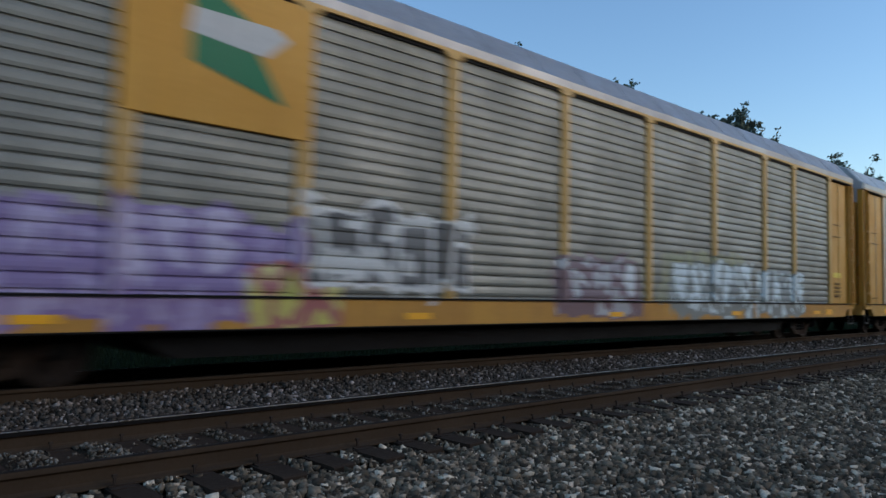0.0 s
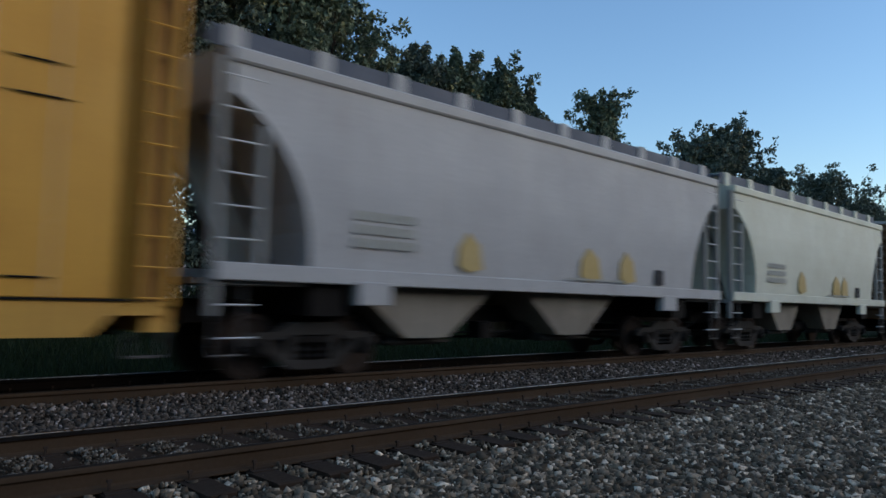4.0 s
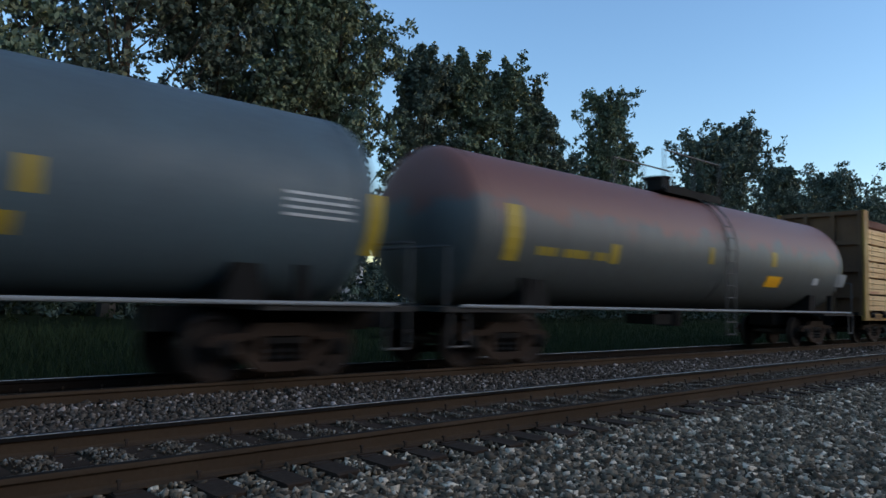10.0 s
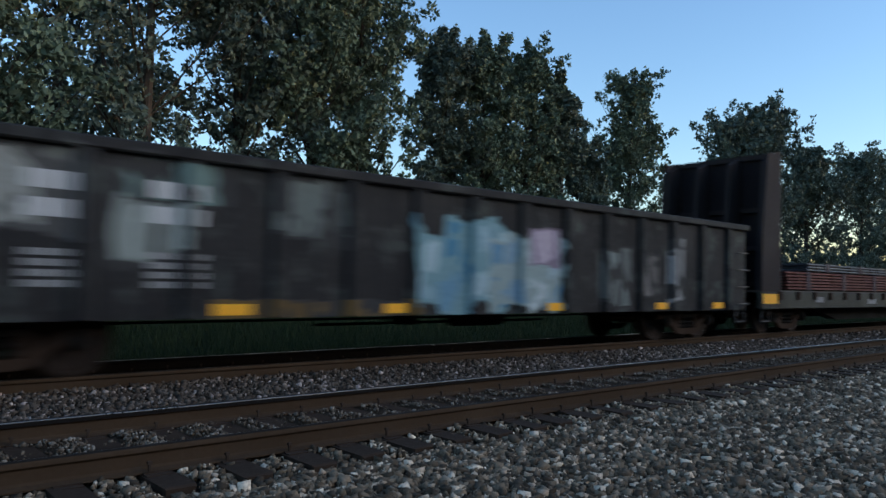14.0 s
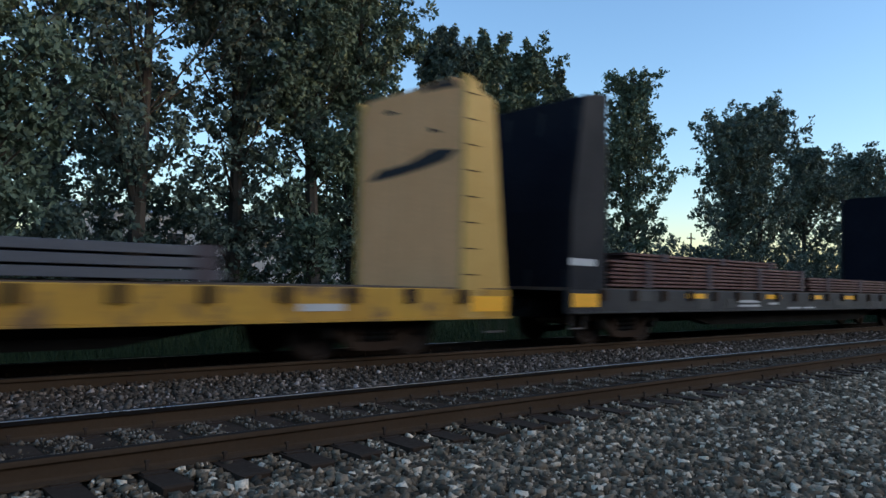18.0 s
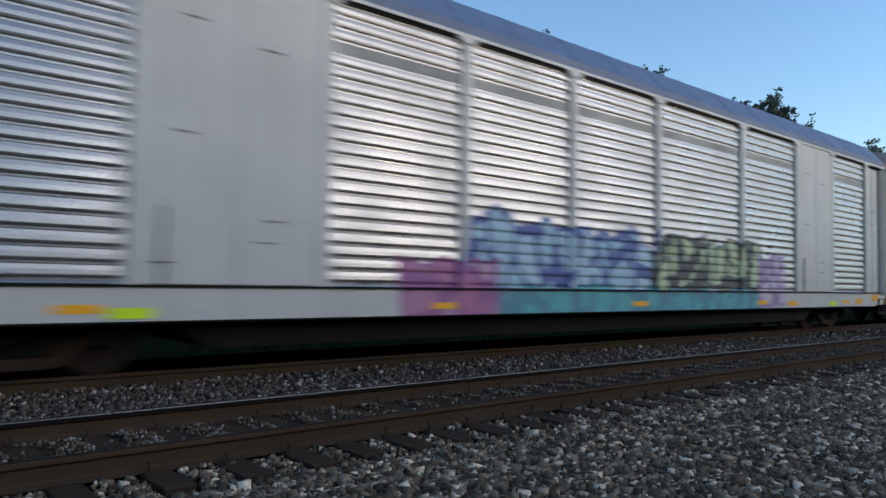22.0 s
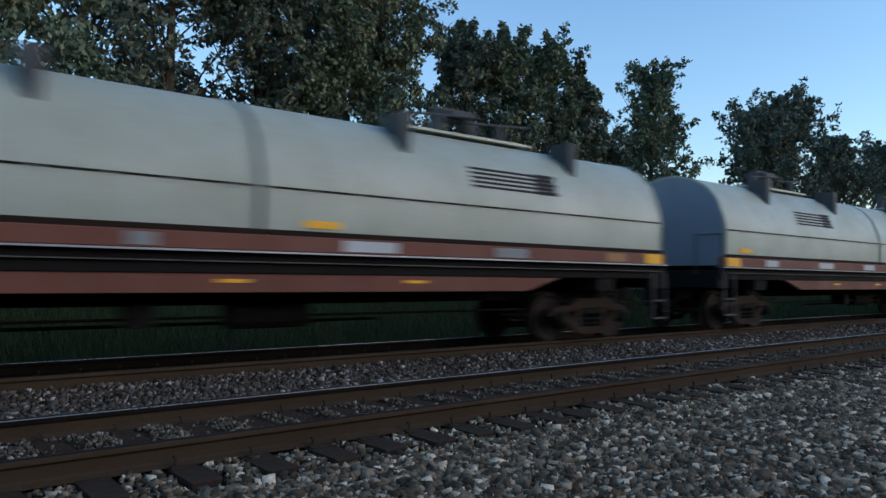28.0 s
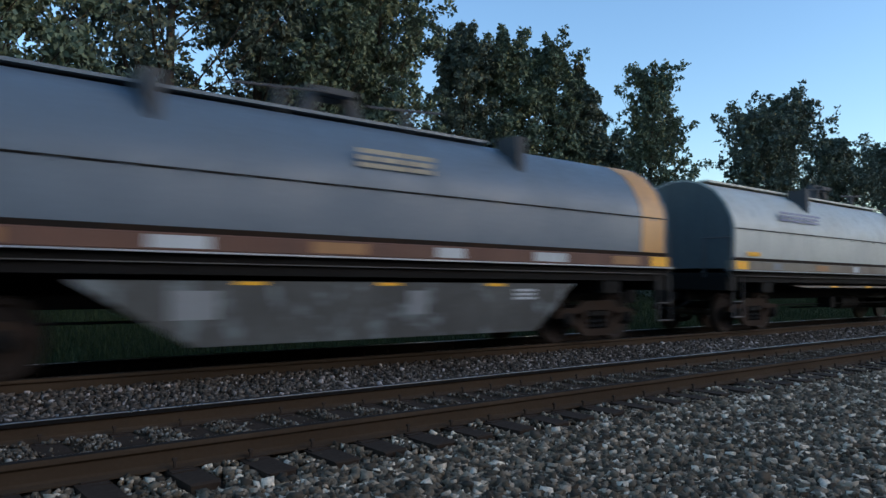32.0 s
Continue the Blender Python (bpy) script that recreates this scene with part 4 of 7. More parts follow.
        for x0, x1, z in ((0.2, 0.52, 3.62), (0.2, 0.58, 3.24), (0.2, 0.5, 1.3)):
            part("door_handle", M().bar((a + (b - a) * x0, -1.53, z), (a + (b - a) * x1, -1.53, z), 0.012), STEEL_DARK if door_mat is YELLOW else GREY_MARK, car)
        if sign and s > 0:
            mark(car, a + (b - a) * 0.22, a + (b - a) * 0.62, 1.92, 2.08, SIGN_YELLOW, -1.505, "placard", "bright yellow placard")
            bars(car, a + (b - a) * 0.26, a + (b - a) * 0.6, 1.3, 1.8, 4, FAINT_MARK, -1.505)
        ladder(car, e - s * 0.28, 1.0, 5.0, 0.36, -1.53, door_mat)
        part("end_sill", M().box(min(e, e - s * 0.3), max(e, e - s * 0.3), -1.45, 1.45, 0.7, 1.04), sill_mat, car)
        part("crossover_platform", M().box(min(e, e + s * 0.25), max(e, e + s * 0.25), -0.9, 0.9, 1.0, 1.04), STEEL_DARK, car)
        part("stirrup_step", M().bar((e - s * 0.1, -1.5, 0.7), (e - s * 0.1, -1.5, 0.42), 0.015).bar((e - s * 0.5, -1.5, 0.7), (e - s * 0.5, -1.5, 0.42), 0.015).bar((e - s * 0.1, -1.5, 0.42), (e - s * 0.5, -1.5, 0.42), 0.018), RUNGS, car)
        mark(car, *sorted((e - s * 2.1, e - s * 2.6)), 0.74, 0.9, REFLECT, -1.54, "reflector")
    for k in range(5):
        x = -half + 3.6 + k * (L - 7.2) / 4
        mark(car, x, x + 0.5, 0.76, 0.86, REFLECT, -1.54, "reflector")
    if logo:
        logo(car, half)
    trucks(car, (-half + 3.4, half - 3.4))
    couplers(car, half)
    return car


POSTS = [2.2, 4.7, 7.1, 9.9, 12.9, 15.9, 18.9, 21.8, 23.8, 26.6]


def car_at(car, s0, s1):
    car["along"] = (s0 + s1) / 2
    car.location = ((s0 + s1) / 2, MID_B, Z_B)
    CARS.append((car, (s0 + s1) / 2))


CARS = []
W = (0.74, 0.77, 0.745)
A0 = 12.7
TAGS_A = [
    (-2.5 - A0, 5.5 - A0, 0.6, 2.15, (0.36, 0.29, 0.5), (0.5, 0.44, 0.6), (0.24, 0.17, 0.36), 3),
    (4.6 - A0, 6.1 - A0, 0.62, 1.5, (0.6, 0.55, 0.12), (0.65, 0.6, 0.25), (0.4, 0.14, 0.14), 4),
    (5.4 - A0, 8.7 - A0, 1.12, 2.45, (0.09, 0.09, 0.09), (0.14, 0.14, 0.135), (0.62, 0.62, 0.58), 5),
    (10.9 - A0, 13.9 - A0, 0.7, 1.95, (0.66, 0.7, 0.7), (0.38, 0.37, 0.39), (0.2, 0.13, 0.15), 7),
    (14.6 - A0, 19.0 - A0, 1.0, 2.35, (0.3, 0.31, 0.18), (0.34, 0.35, 0.2), (0.26, 0.26, 0.17), 61),
    (15.1 - A0, 19.4 - A0, 0.62, 2.1, (0.74, 0.84, 0.84), (0.62, 0.71, 0.71), (0.24, 0.27, 0.25), 8),
    (19.6 - A0, 22.9 - A0, 0.62, 2.05, (0.72, 0.82, 0.83), (0.58, 0.68, 0.68), (0.24, 0.27, 0.25), 62),
]
GREYP = dict(base=(0.205, 0.207, 0.178), second=(0.15, 0.148, 0.122), rough=0.46, metal=0.35, wear=0.6, streak=0.35)


W_PAINT = paint("white spray paint", (0.74, 0.77, 0.745), (0.64, 0.67, 0.645), 0.5)
K_PAINT = paint("blue-black spray paint", (0.03, 0.035, 0.05), (0.05, 0.05, 0.06), 0.5)


BLOCKS = {
    "B": ([(0, 0), (0.88, 0), (1, 0.14), (0.96, 0.46), (1, 0.8), (0.86, 1), (0.1, 1), (0.02, 0.86), (0.14, 0.6), (0, 0.5)], [[(0.48, 0.6), (0.76, 0.62), (0.74, 0.76), (0.5, 0.76)], [(0.5, 0.13), (0.86, 0.16), (0.8, 0.34), (0.52, 0.32)], [(0, 0.5), (0.24, 0.52), (0.2, 0.6), (0.05, 0.6)]]),
    "O": ([(0.1, 0), (0.9, 0), (1, 0.1), (1, 0.9), (0.88, 1), (0.1, 1), (0, 0.9), (0, 0.1)], [[(0.42, 0.22), (0.62, 0.2), (0.66, 0.78), (0.46, 0.8)]]),
    "A": ([(0, 0), (0.04, 0.8), (0.2, 1), (0.84, 1), (0.98, 0.84), (1, 0)], [[(0.36, 0.56), (0.66, 0.56), (0.62, 0.76), (0.42, 0.76)], [(0.4, 0), (0.66, 0), (0.64, 0.32), (0.42, 0.32)]]),
    "K": ([(0, 0), (0.44, 0.02), (0.52, 0.2), (0.62, 0), (1, 0), (0.98, 0.3), (0.86, 0.5), (1, 0.76), (0.94, 1), (0.62, 1), (0.5, 0.8), (0.42, 1), (0, 1)], [[(0.4, 0.46), (0.56, 0.5), (0.44, 0.66)]]),
    "S": ([(0, 0.04), (0.86, 0), (1, 0.16), (0.98, 0.44), (0.9, 0.54), (1, 0.96), (0.2, 1), (0, 0.86), (0, 0.56), (0.1, 0.46)], [[(0.42, 0.6), (1, 0.58), (0.96, 0.74), (0.48, 0.76)], [(0, 0.2), (0.6, 0.22), (0.62, 0.36), (0.04, 0.36)]]),
}


def sheet(car, poly, y, material, gaps, label):
    """A flat shape of spray paint on the slats; nothing is painted in the gaps."""
    bm = bmesh.new()
    bm.faces.new([bm.verts.new((x, y, z)) for x, z in poly])
    bmesh.ops.triangulate(bm, faces=bm.faces[:])
    for a, b in gaps:
        for z in (a, b):
            bmesh.ops.bisect_plane(bm, geom=bm.verts[:] + bm.edges[:] + bm.faces[:], plane_co=(0, 0, z), plane_no=(0, 0, 1))
        bmesh.ops.delete(bm, geom=[f for f in bm.faces if a < f.calc_center_median().z < b], context="FACES")
    steps = [a for a, b in gaps]
    rows = {}
    for f in bm.faces:
        z = f.calc_center_median().z
        rows.setdefault(sum(z > s for s in steps), []).append([tuple(v.co) for v in f.verts])
    bm.free()
    for faces in rows.values():
        m = M()
        for f in faces:
            m.quad(f)
        part("graffiti_stroke", m, material, car, label)


def dull(tags):
    return paint("dull zinc band", (0.27, 0.28, 0.265), (0.2, 0.205, 0.19), 0.5, 0.3, 0.6, 0.3, tags=tags)


def racks():
    def bn(car, half):
        a, b = 4.7 - half, 7.1 - half
        p = part("logo_panel", M().block(a - 0.1, b + 0.1, -1.575, -1.52, 3.2, 5.05, 0.01), YELLOW, car, "yellow panel with a green and white emblem")
        part("emblem", M().prism([(a + 0.75, 3.95), (b - 0.35, 3.6), (b - 0.75, 4.2), (a + 0.75, 4.3)], "y", -1.583, -1.574), paint("emblem green", (0.03, 0.2, 0.09)), p)
        part("emblem", M().prism([(a + 0.7, 4.3), (b - 0.65, 4.2), (b - 0.3, 4.5), (b - 0.5, 4.62), (a + 0.75, 4.62)], "y", -1.583, -1.574), WHITE_MARK, p)
        part("emblem", M().prism([(a + 0.7, 4.9), (a + 1.0, 4.9), (a + 1.5, 4.62), (a + 0.75, 4.62)], "y", -1.583, -1.574), paint("emblem green", (0.03, 0.2, 0.09)), p)

    def shield(car, half):
        a, b = 4.7 - half, 7.1 - half
        p = part("logo_panel", M().block(a - 0.1, b + 0.1, -1.575, -1.52, 3.2, 5.08, 0.01), paint("faded yellow", (0.7, 0.46, 0.15), (0.64, 0.4, 0.12), 0.5), car, "faded yellow panel with a blue and white shield")
        c = (a + b) / 2
        blue, pink = paint("emblem blue", (0.06, 0.1, 0.35)), paint("faded emblem stripe", (0.6, 0.33, 0.24))
        part("emblem", M().prism([(c - 0.74, 4.22), (c + 0.74, 4.22), (c + 0.78, 4.7), (c + 0.52, 4.97), (c - 0.52, 4.97), (c - 0.78, 4.7)], "y", -1.583, -1.574), blue, p)
        for z in (4.36, 4.6):
            part("emblem", M().box(c - 0.68, c + 0.68, -1.588, -1.582, z, z + 0.12), WHITE_MARK, p)
        for i in range(5):
            x = c - 0.68 + i * 0.278
            part("emblem", M().prism([(x, 3.36 + 0.12 * abs(i - 2)), (x + 0.2, 3.36 + 0.12 * abs(i - 2)), (x + 0.2, 4.2), (x, 4.2)], "y", -1.583, -1.574), pink if i % 2 == 0 else WHITE_MARK, p)

    roofg = paint("weathered grey roof", (0.36, 0.36, 0.37), (0.27, 0.27, 0.28), 0.45, 0.3, 0.5, 0.3)
    car_at(autorack(-1.7, 27.1, "weathered grey and yellow autorack car with graffiti along its sill", POSTS, paint("yellow post", (0.62, 0.37, 0.11), (0.52, 0.3, 0.08), 0.5, 0, 0.5, 0.3, (0.2, 0.1, 0.04), tags=TAGS_A), paint("grey side panel", tags=TAGS_A, **GREYP), paint("yellow sill", (0.6, 0.3, 0.05), (0.42, 0.19, 0.05), 0.55, 0, 0.6, 0.5, (0.2, 0.1, 0.05), tags=TAGS_A), roofg, YELLOW, logo=bn, bands=((2.9, 3.0), (4.2, 4.3)), sign=True, band_mat=paint("pale dusty band", (0.27, 0.275, 0.23), (0.22, 0.22, 0.18), 0.6, 0.1, 0.6, 0.2, tags=TAGS_A)), -1.7, 27.1)
    T = [(34.9 - 42.5, 37.4 - 42.5, 0.95, 3.3, W, (0.7, 0.71, 0.72), (0.6, 0.61, 0.62), 71), (36.1 - 42.5, 44.9 - 42.5, 0.60, 1.18, W, (0.7, 0.71, 0.72), (0.55, 0.56, 0.57), 2), (36.2 - 42.5, 42.6 - 42.5, 2.3, 2.86, (0.62, 0.46, 0.08), (0.6, 0.42, 0.06), (0.5, 0.15, 0.06), 21), (35.9 - 42.5, 36.7 - 42.5, 1.1, 1.75, (0.6, 0.47, 0.08), (0.6, 0.5, 0.2), (0.55, 0.4, 0.08), 22), (43.2 - 42.5, 44.2 - 42.5, 1.1, 2.1, (0.6, 0.4, 0.08), (0.6, 0.5, 0.2), (0.5, 0.3, 0.08), 23), (47.2 - 42.5, 50.0 - 42.5, 0.6, 2.4, (0.58, 0.26, 0.06), (0.5, 0.3, 0.12), (0.2, 0.13, 0.08), 9), (50.2 - 42.5, 53.0 - 42.5, 0.6, 2.25, (0.38, 0.55, 0.64), (0.5, 0.6, 0.6), (0.12, 0.16, 0.2), 10)]
    silver = paint("bright galvanised panel", (0.3, 0.345, 0.35), (0.23, 0.262, 0.267), 0.45, 0.5, 0.5, 0.25, (0.3, 0.29, 0.27), tags=T)
    rack = autorack(28.1, 56.9, "silver and yellow autorack car with white block graffiti", POSTS, paint("tan post", (0.55, 0.40, 0.24), (0.5, 0.33, 0.17), 0.5, 0, 0.5, 0.3, (0.3, 0.2, 0.1), tags=T), silver, paint("yellow sill worn", (0.6, 0.33, 0.06), (0.5, 0.25, 0.06), 0.55, 0, 0.6, 0.5, (0.2, 0.1, 0.05), tags=T), paint("pale metal roof", (0.46, 0.49, 0.5), (0.38, 0.41, 0.42), 0.45, 0.1), YELLOW, bands=((2.42, 2.5), (3.7, 3.8)), band_mat=paint("zinc band", (0.33, 0.37, 0.38), (0.27, 0.3, 0.31), 0.45, 0.3, 0.7, 0.3, tags=T))
    car_at(rack, 28.1, 56.9)
    slots = [(1.12 + 0.178 * k, 1.12 + 0.178 * k + 0.03) for k in range(10)]
    for name, a, b, z0, z1 in (("B", 36.5, 38.1, 0.68, 2.56), ("O", 38.08, 39.44, 0.68, 2.5), ("A", 39.38, 40.74, 0.66, 2.5), ("K", 40.66, 42.24, 0.70, 2.5), ("S", 42.16, 43.45, 0.72, 2.48)):
        outer, holes = BLOCKS[name]
        place = lambda p, g=1.0: (a - 42.5 + (b - a) * (0.5 + (p[0] - 0.5) * g), z0 + (z1 - z0) * (0.5 + (p[1] - 0.5) * g))
        sheet(rack, [place(p, 1.05) for p in outer], -1.562, K_PAINT, slots, "dark outline of a sprayed letter")
        sheet(rack, [place(p, 0.9) for p in outer], -1.567, W_PAINT, slots, "white block letter")
        for h in holes:
            sheet(rack, [place(p) for p in h], -1.572, K_PAINT, slots, "dark gap in a sprayed letter")
    ring = [(45.0 - 42.5 + 0.62 * math.cos(t), 1.72 + 0.68 * math.sin(t)) for t in np.linspace(0, 2 * math.pi, 20)[:-1]]
    sheet(rack, ring, -1.562, K_PAINT, slots, "dark outline of a sprayed letter")
    sheet(rack, [(x * 0.9 + 0.26, z * 0.9 + 0.165) for x, z in ring], -1.567, W_PAINT, slots, "white round letter")
    sheet(rack, [(2.2, 1.68), (2.95, 1.74), (2.9, 1.95), (2.3, 1.92)], -1.572, K_PAINT, slots, "dark gap in a sprayed letter")
    sheet(rack, [(2.15, 1.22), (2.6, 1.2), (2.65, 1.42), (2.2, 1.46)], -1.572, paint("dark red spray", (0.3, 0.02, 0.03)), slots, "red spot")
    o = 305.1
    T = [(300.4 - o, 306.0 - o, 0.6, 2.3, (0.3, 0.5, 0.56), (0.44, 0.6, 0.66), (0.06, 0.1, 0.3), 4), (301.2 - o, 310.8 - o, 0.55, 1.15, (0.05, 0.42, 0.42), (0.07, 0.38, 0.4), (0.05, 0.24, 0.3), 13), (305.7 - o, 310.6 - o, 1.0, 2.3, (0.45, 0.55, 0.28), (0.52, 0.62, 0.38), (0.04, 0.05, 0.05), 12), (299.2 - o, 301.3 - o, 0.55, 1.5, (0.45, 0.12, 0.26), (0.5, 0.3, 0.4), (0.3, 0.08, 0.25), 18), (310.4 - o, 311.9 - o, 0.7, 2.1, (0.52, 0.42, 0.58), (0.6, 0.55, 0.6), (0.3, 0.2, 0.35), 14)]
    white = paint("white car paint", (0.61, 0.595, 0.54), (0.52, 0.5, 0.44), 0.45, 0, 0.5, 0.3, (0.3, 0.28, 0.25), tags=T)
    posts = [1.7, 4.4, 6.9, 9.5, 12.2, 15.0, 18.6, 21.6, 23.9, 26.5]
    silver_rack = autorack(291.0, 319.2, "white and silver autorack car with teal and green graffiti", posts, white, paint("bright silver panel", (0.37, 0.375, 0.37), (0.27, 0.27, 0.27), 0.3, 0.85, 0.4, 0.2, (0.3, 0.28, 0.26), tags=T), white, paint("slate blue roof", (0.15, 0.2, 0.31), (0.2, 0.24, 0.33), 0.5), white, plates=((4.4, 6.9), (21.6, 23.9)), end_cap=paint("orange end cap", (0.86, 0.33, 0.035), (0.7, 0.26, 0.035)), bands=((1.9, 2.0), (2.9, 3.0), (4.3, 4.4)), slot=0.03, band_mat=dull(T))
    car_at(silver_rack, 291.0, 319.2)
    lime = paint("fluorescent lime decal", (0.7, 0.95, 0.02), (0.62, 0.86, 0.02), 0.5, 0, 0.1, 0.0)
    for a in (295.15, 314.65):
        mark(silver_rack, a - 305.1, a + 0.5 - 305.1, 0.7, 0.82, lime, -1.545, "decal", "bright lime reflective decal")
    for a, w, z, h in ((292.05, 0.34, 0.82, 0.2), (292.15, 0.5, 1.44, 0.14), (312.0, 0.55, 0.72, 0.12), (317.9, 0.5, 0.82, 0.2)):
        mark(silver_rack, a - 305.1, a + w - 305.1, z, z + h, REFLECT, -1.545, "reflector")
    o = 335.3
    T = [(323.0 - o, 330.7 - o, 0.6, 2.62, (0.66, 0.71, 0.76), (0.54, 0.59, 0.66), (0.17, 0.19, 0.24), 15), (332.3 - o, 339.3 - o, 1.25, 2.3, (0.68, 0.82, 0.85), (0.6, 0.72, 0.75), (0.3, 0.34, 0.38), 16), (333.0 - o, 339.2 - o, 0.55, 1.55, (0.02, 0.13, 0.38), (0.04, 0.17, 0.43), (0.2, 0.34, 0.52), 19), (339.4 - o, 347.0 - o, 0.62, 2.2, (0.68, 0.8, 0.77), (0.74, 0.84, 0.82), (0.4, 0.48, 0.48), 17)]
    car_at(autorack(320.9, 349.7, "grey and yellow autorack car with blue and white graffiti", POSTS, paint("tan yellow post", (0.58, 0.38, 0.16), (0.52, 0.3, 0.11), 0.5, 0, 0.5, 0.3, (0.25, 0.14, 0.06), tags=T), paint("brown grey panel", tags=T, **GREYP), paint("ochre sill", (0.58, 0.33, 0.09), (0.45, 0.24, 0.08), 0.55, 0, 0.6, 0.5, (0.2, 0.1, 0.05), tags=T), roofg, YELLOW, logo=shield, bands=((3.0, 3.1), (4.3, 4.4)), sign=True, band_mat=paint("pale dusty band", (0.27, 0.275, 0.23), (0.22, 0.22, 0.18), 0.6, 0.1, 0.6, 0.2, tags=T)), 320.9, 349.7)


racks()


LOADS = []       # loads that ride on the cars: (thing, its place along the train)


def underframe(car, half, z=0.7, mat=None):
    part("centre_sill", M().box(-half + 0.2, half - 0.2, -0.3, 0.3, z - 0.08, z + 0.25), mat or STEEL_DARK, car)
    brake_gear(car, half)


# Bays below the body get its shadow as a darker tan.
BAY = paint("hopper bay tan darkened as shadow", (0.27, 0.24, 0.19), (0.19, 0.16, 0.125), 0.6, 0, 0.7, 0.4)
HOPPER_END = paint("grey hopper end steel", (0.3, 0.3, 0.28), (0.2, 0.19, 0.17), 0.6)


SLATE = paint("slate-grey walkway steel", (0.075, 0.09, 0.12), (0.055, 0.065, 0.085), 0.55)
FAINT_GREY = paint("faint grey stencil", (0.38, 0.37, 0.32), (0.44, 0.43, 0.36), 0.6)
STAIN = paint("ochre rust stain", (0.5, 0.36, 0.14), (0.56, 0.46, 0.26), 0.6)


def covered_hopper(s0, s1, label, body_mat, bays, trim):
    half = (s1 - s0) / 2
    car = thing("covered_hopper", label, "railcar", "freight train cars")
    e = half - 0.25
    left = [(-e, 4.2)] + [(-e + 1.25 * math.sin(a) ** 1.5, 3.75 - 2.1 * (1 - math.cos(a))) for a in np.linspace(0, math.pi / 2, 9)] + [(-e + 1.25, 1.4)]
    right = [(-x, z) for x, z in reversed(left)]
    out = left + right
    m = M()
    k = len(m.v)
    n = len(out)
    for s in (-1, 1):
        m.v += [(x, s * (1.5 + 0.06 * math.sin(max(0, min(1, (z - 1.4) / 2.8)) * math.pi)), z) for x, z in out]
    m.f += [(i, (i + 1) % n, n + (i + 1) % n, n + i) for i in range(n)]
    m.f += [tuple(range(n))[::-1], tuple(range(n, 2 * n))]
    part("hopper_body", m, body_mat, car, "smooth curved steel side")
    part("side_sill", M().block(-half + 0.1, half - 0.1, -1.57, -1.42, 1.35, 1.58, 0.015), body_mat, car)
    part("side_sill", M().box(-half + 0.1, half - 0.1, 1.42, 1.57, 1.35, 1.58), body_mat, car)
    part("top_rail", M().block(-e - 0.05, e + 0.05, -1.56, -1.4, 4.16, 4.36, 0.03), body_mat, car)
    part("top_rail", M().box(-e - 0.05, e + 0.05, 1.4, 1.56, 4.16, 4.36), body_mat, car)
    part("roof", M().prism([(-1.5, 4.3), (-0.6, 4.5), (0.6, 4.5), (1.5, 4.3), (1.4, 4.2), (-1.4, 4.2)], "x", -e, e), body_mat, car)
    x = -e
    part("running_board", M().box(-e - 0.2, e + 0.2, -1.2, -0.75, 4.62, 4.66).box(-e - 0.2, e + 0.2, -1.22, -1.19, 4.42, 4.70), SLATE, car, "slate-grey roof walkway")
    while x < e:
        part("walkway_bracket", M().prism([(x, 4.34), (x + 0.26, 4.34), (x + 0.24, 4.72), (x + 0.02, 4.72)], "y", -1.27, -0.9), body_mat, car)
        x += 1.42
    for i in range(6):
        x = -e + 1.3 + i * (2 * e - 2.6) / 5
        part("hatch_cover", M().box(x - 0.8, x + 0.8, -0.4, 0.4, 4.5, 4.62), trim, car)
    for a, b in bays:
        c = (a + b) / 2
        part("discharge_bay", M().prism([(a, 1.4), (b, 1.4), (c + 0.45, 0.55), (c - 0.45, 0.55)], "y", -1.2, 1.2), BAY, car, "sloping discharge hopper")
        part("outlet_gate", M().box(c - 0.55, c + 0.55, -0.9, 0.9, 0.42, 0.56).box(c - 0.7, c + 0.7, -1.0, -0.95, 0.46, 0.5), TRUCK_GREY, car)
    for s in (-1, 1):
        x = s * (half - 0.12)
        part("end_post", M().box(x - 0.05, x + 0.05, -1.5, -1.4, 0.9, 4.2), HOPPER_END, car)
        part("end_post", M().box(x - s * 0.62 - 0.05, x - s * 0.62 + 0.05, -1.5, -1.4, 1.5, 3.4), HOPPER_END, car)
        part("end_post", M().box(x - 0.05, x + 0.05, 1.4, 1.5, 0.9, 4.2), HOPPER_END, car)
        rungs(car, s * (half - 0.43), [0.62 + 0.42 * k for k in range(9)], 0.5, -1.46, WHITE_MARK)
        part("end_platform", M().box(*sorted((s * half, s * (half - 1.5))), -1.4, 1.4, 1.3, 1.38), HOPPER_END, car)
        for y in (-0.7, 0.7):
            part("end_brace", M().bar((s * (half - 1.4), y, 1.4), (s * (half - 0.3), y, 3.6), 0.05), STEEL_DARK, car)
        part("bolster", M().box(s * (half - 1.9) - 0.3, s * (half - 1.9) + 0.3, -1.4, 1.4, 0.9, 1.36), STEEL_DARK, car)
        part("stirrup_step", M().bar((x, -1.5, 0.9), (x, -1.5, 0.4), 0.015).bar((x - s * 0.4, -1.5, 1.3), (x - s * 0.4, -1.5, 0.4), 0.015).bar((x, -1.5, 0.4), (x - s * 0.4, -1.5, 0.4), 0.018), RUNGS, car)
    bars(car, -half + 2.2, -half + 3.4, 1.9, 2.5, 3, FAINT_GREY, -1.57)
    bars(car, 0.4, 2.4, 1.62, 1.68, 1, FAINT_GREY, -1.575)
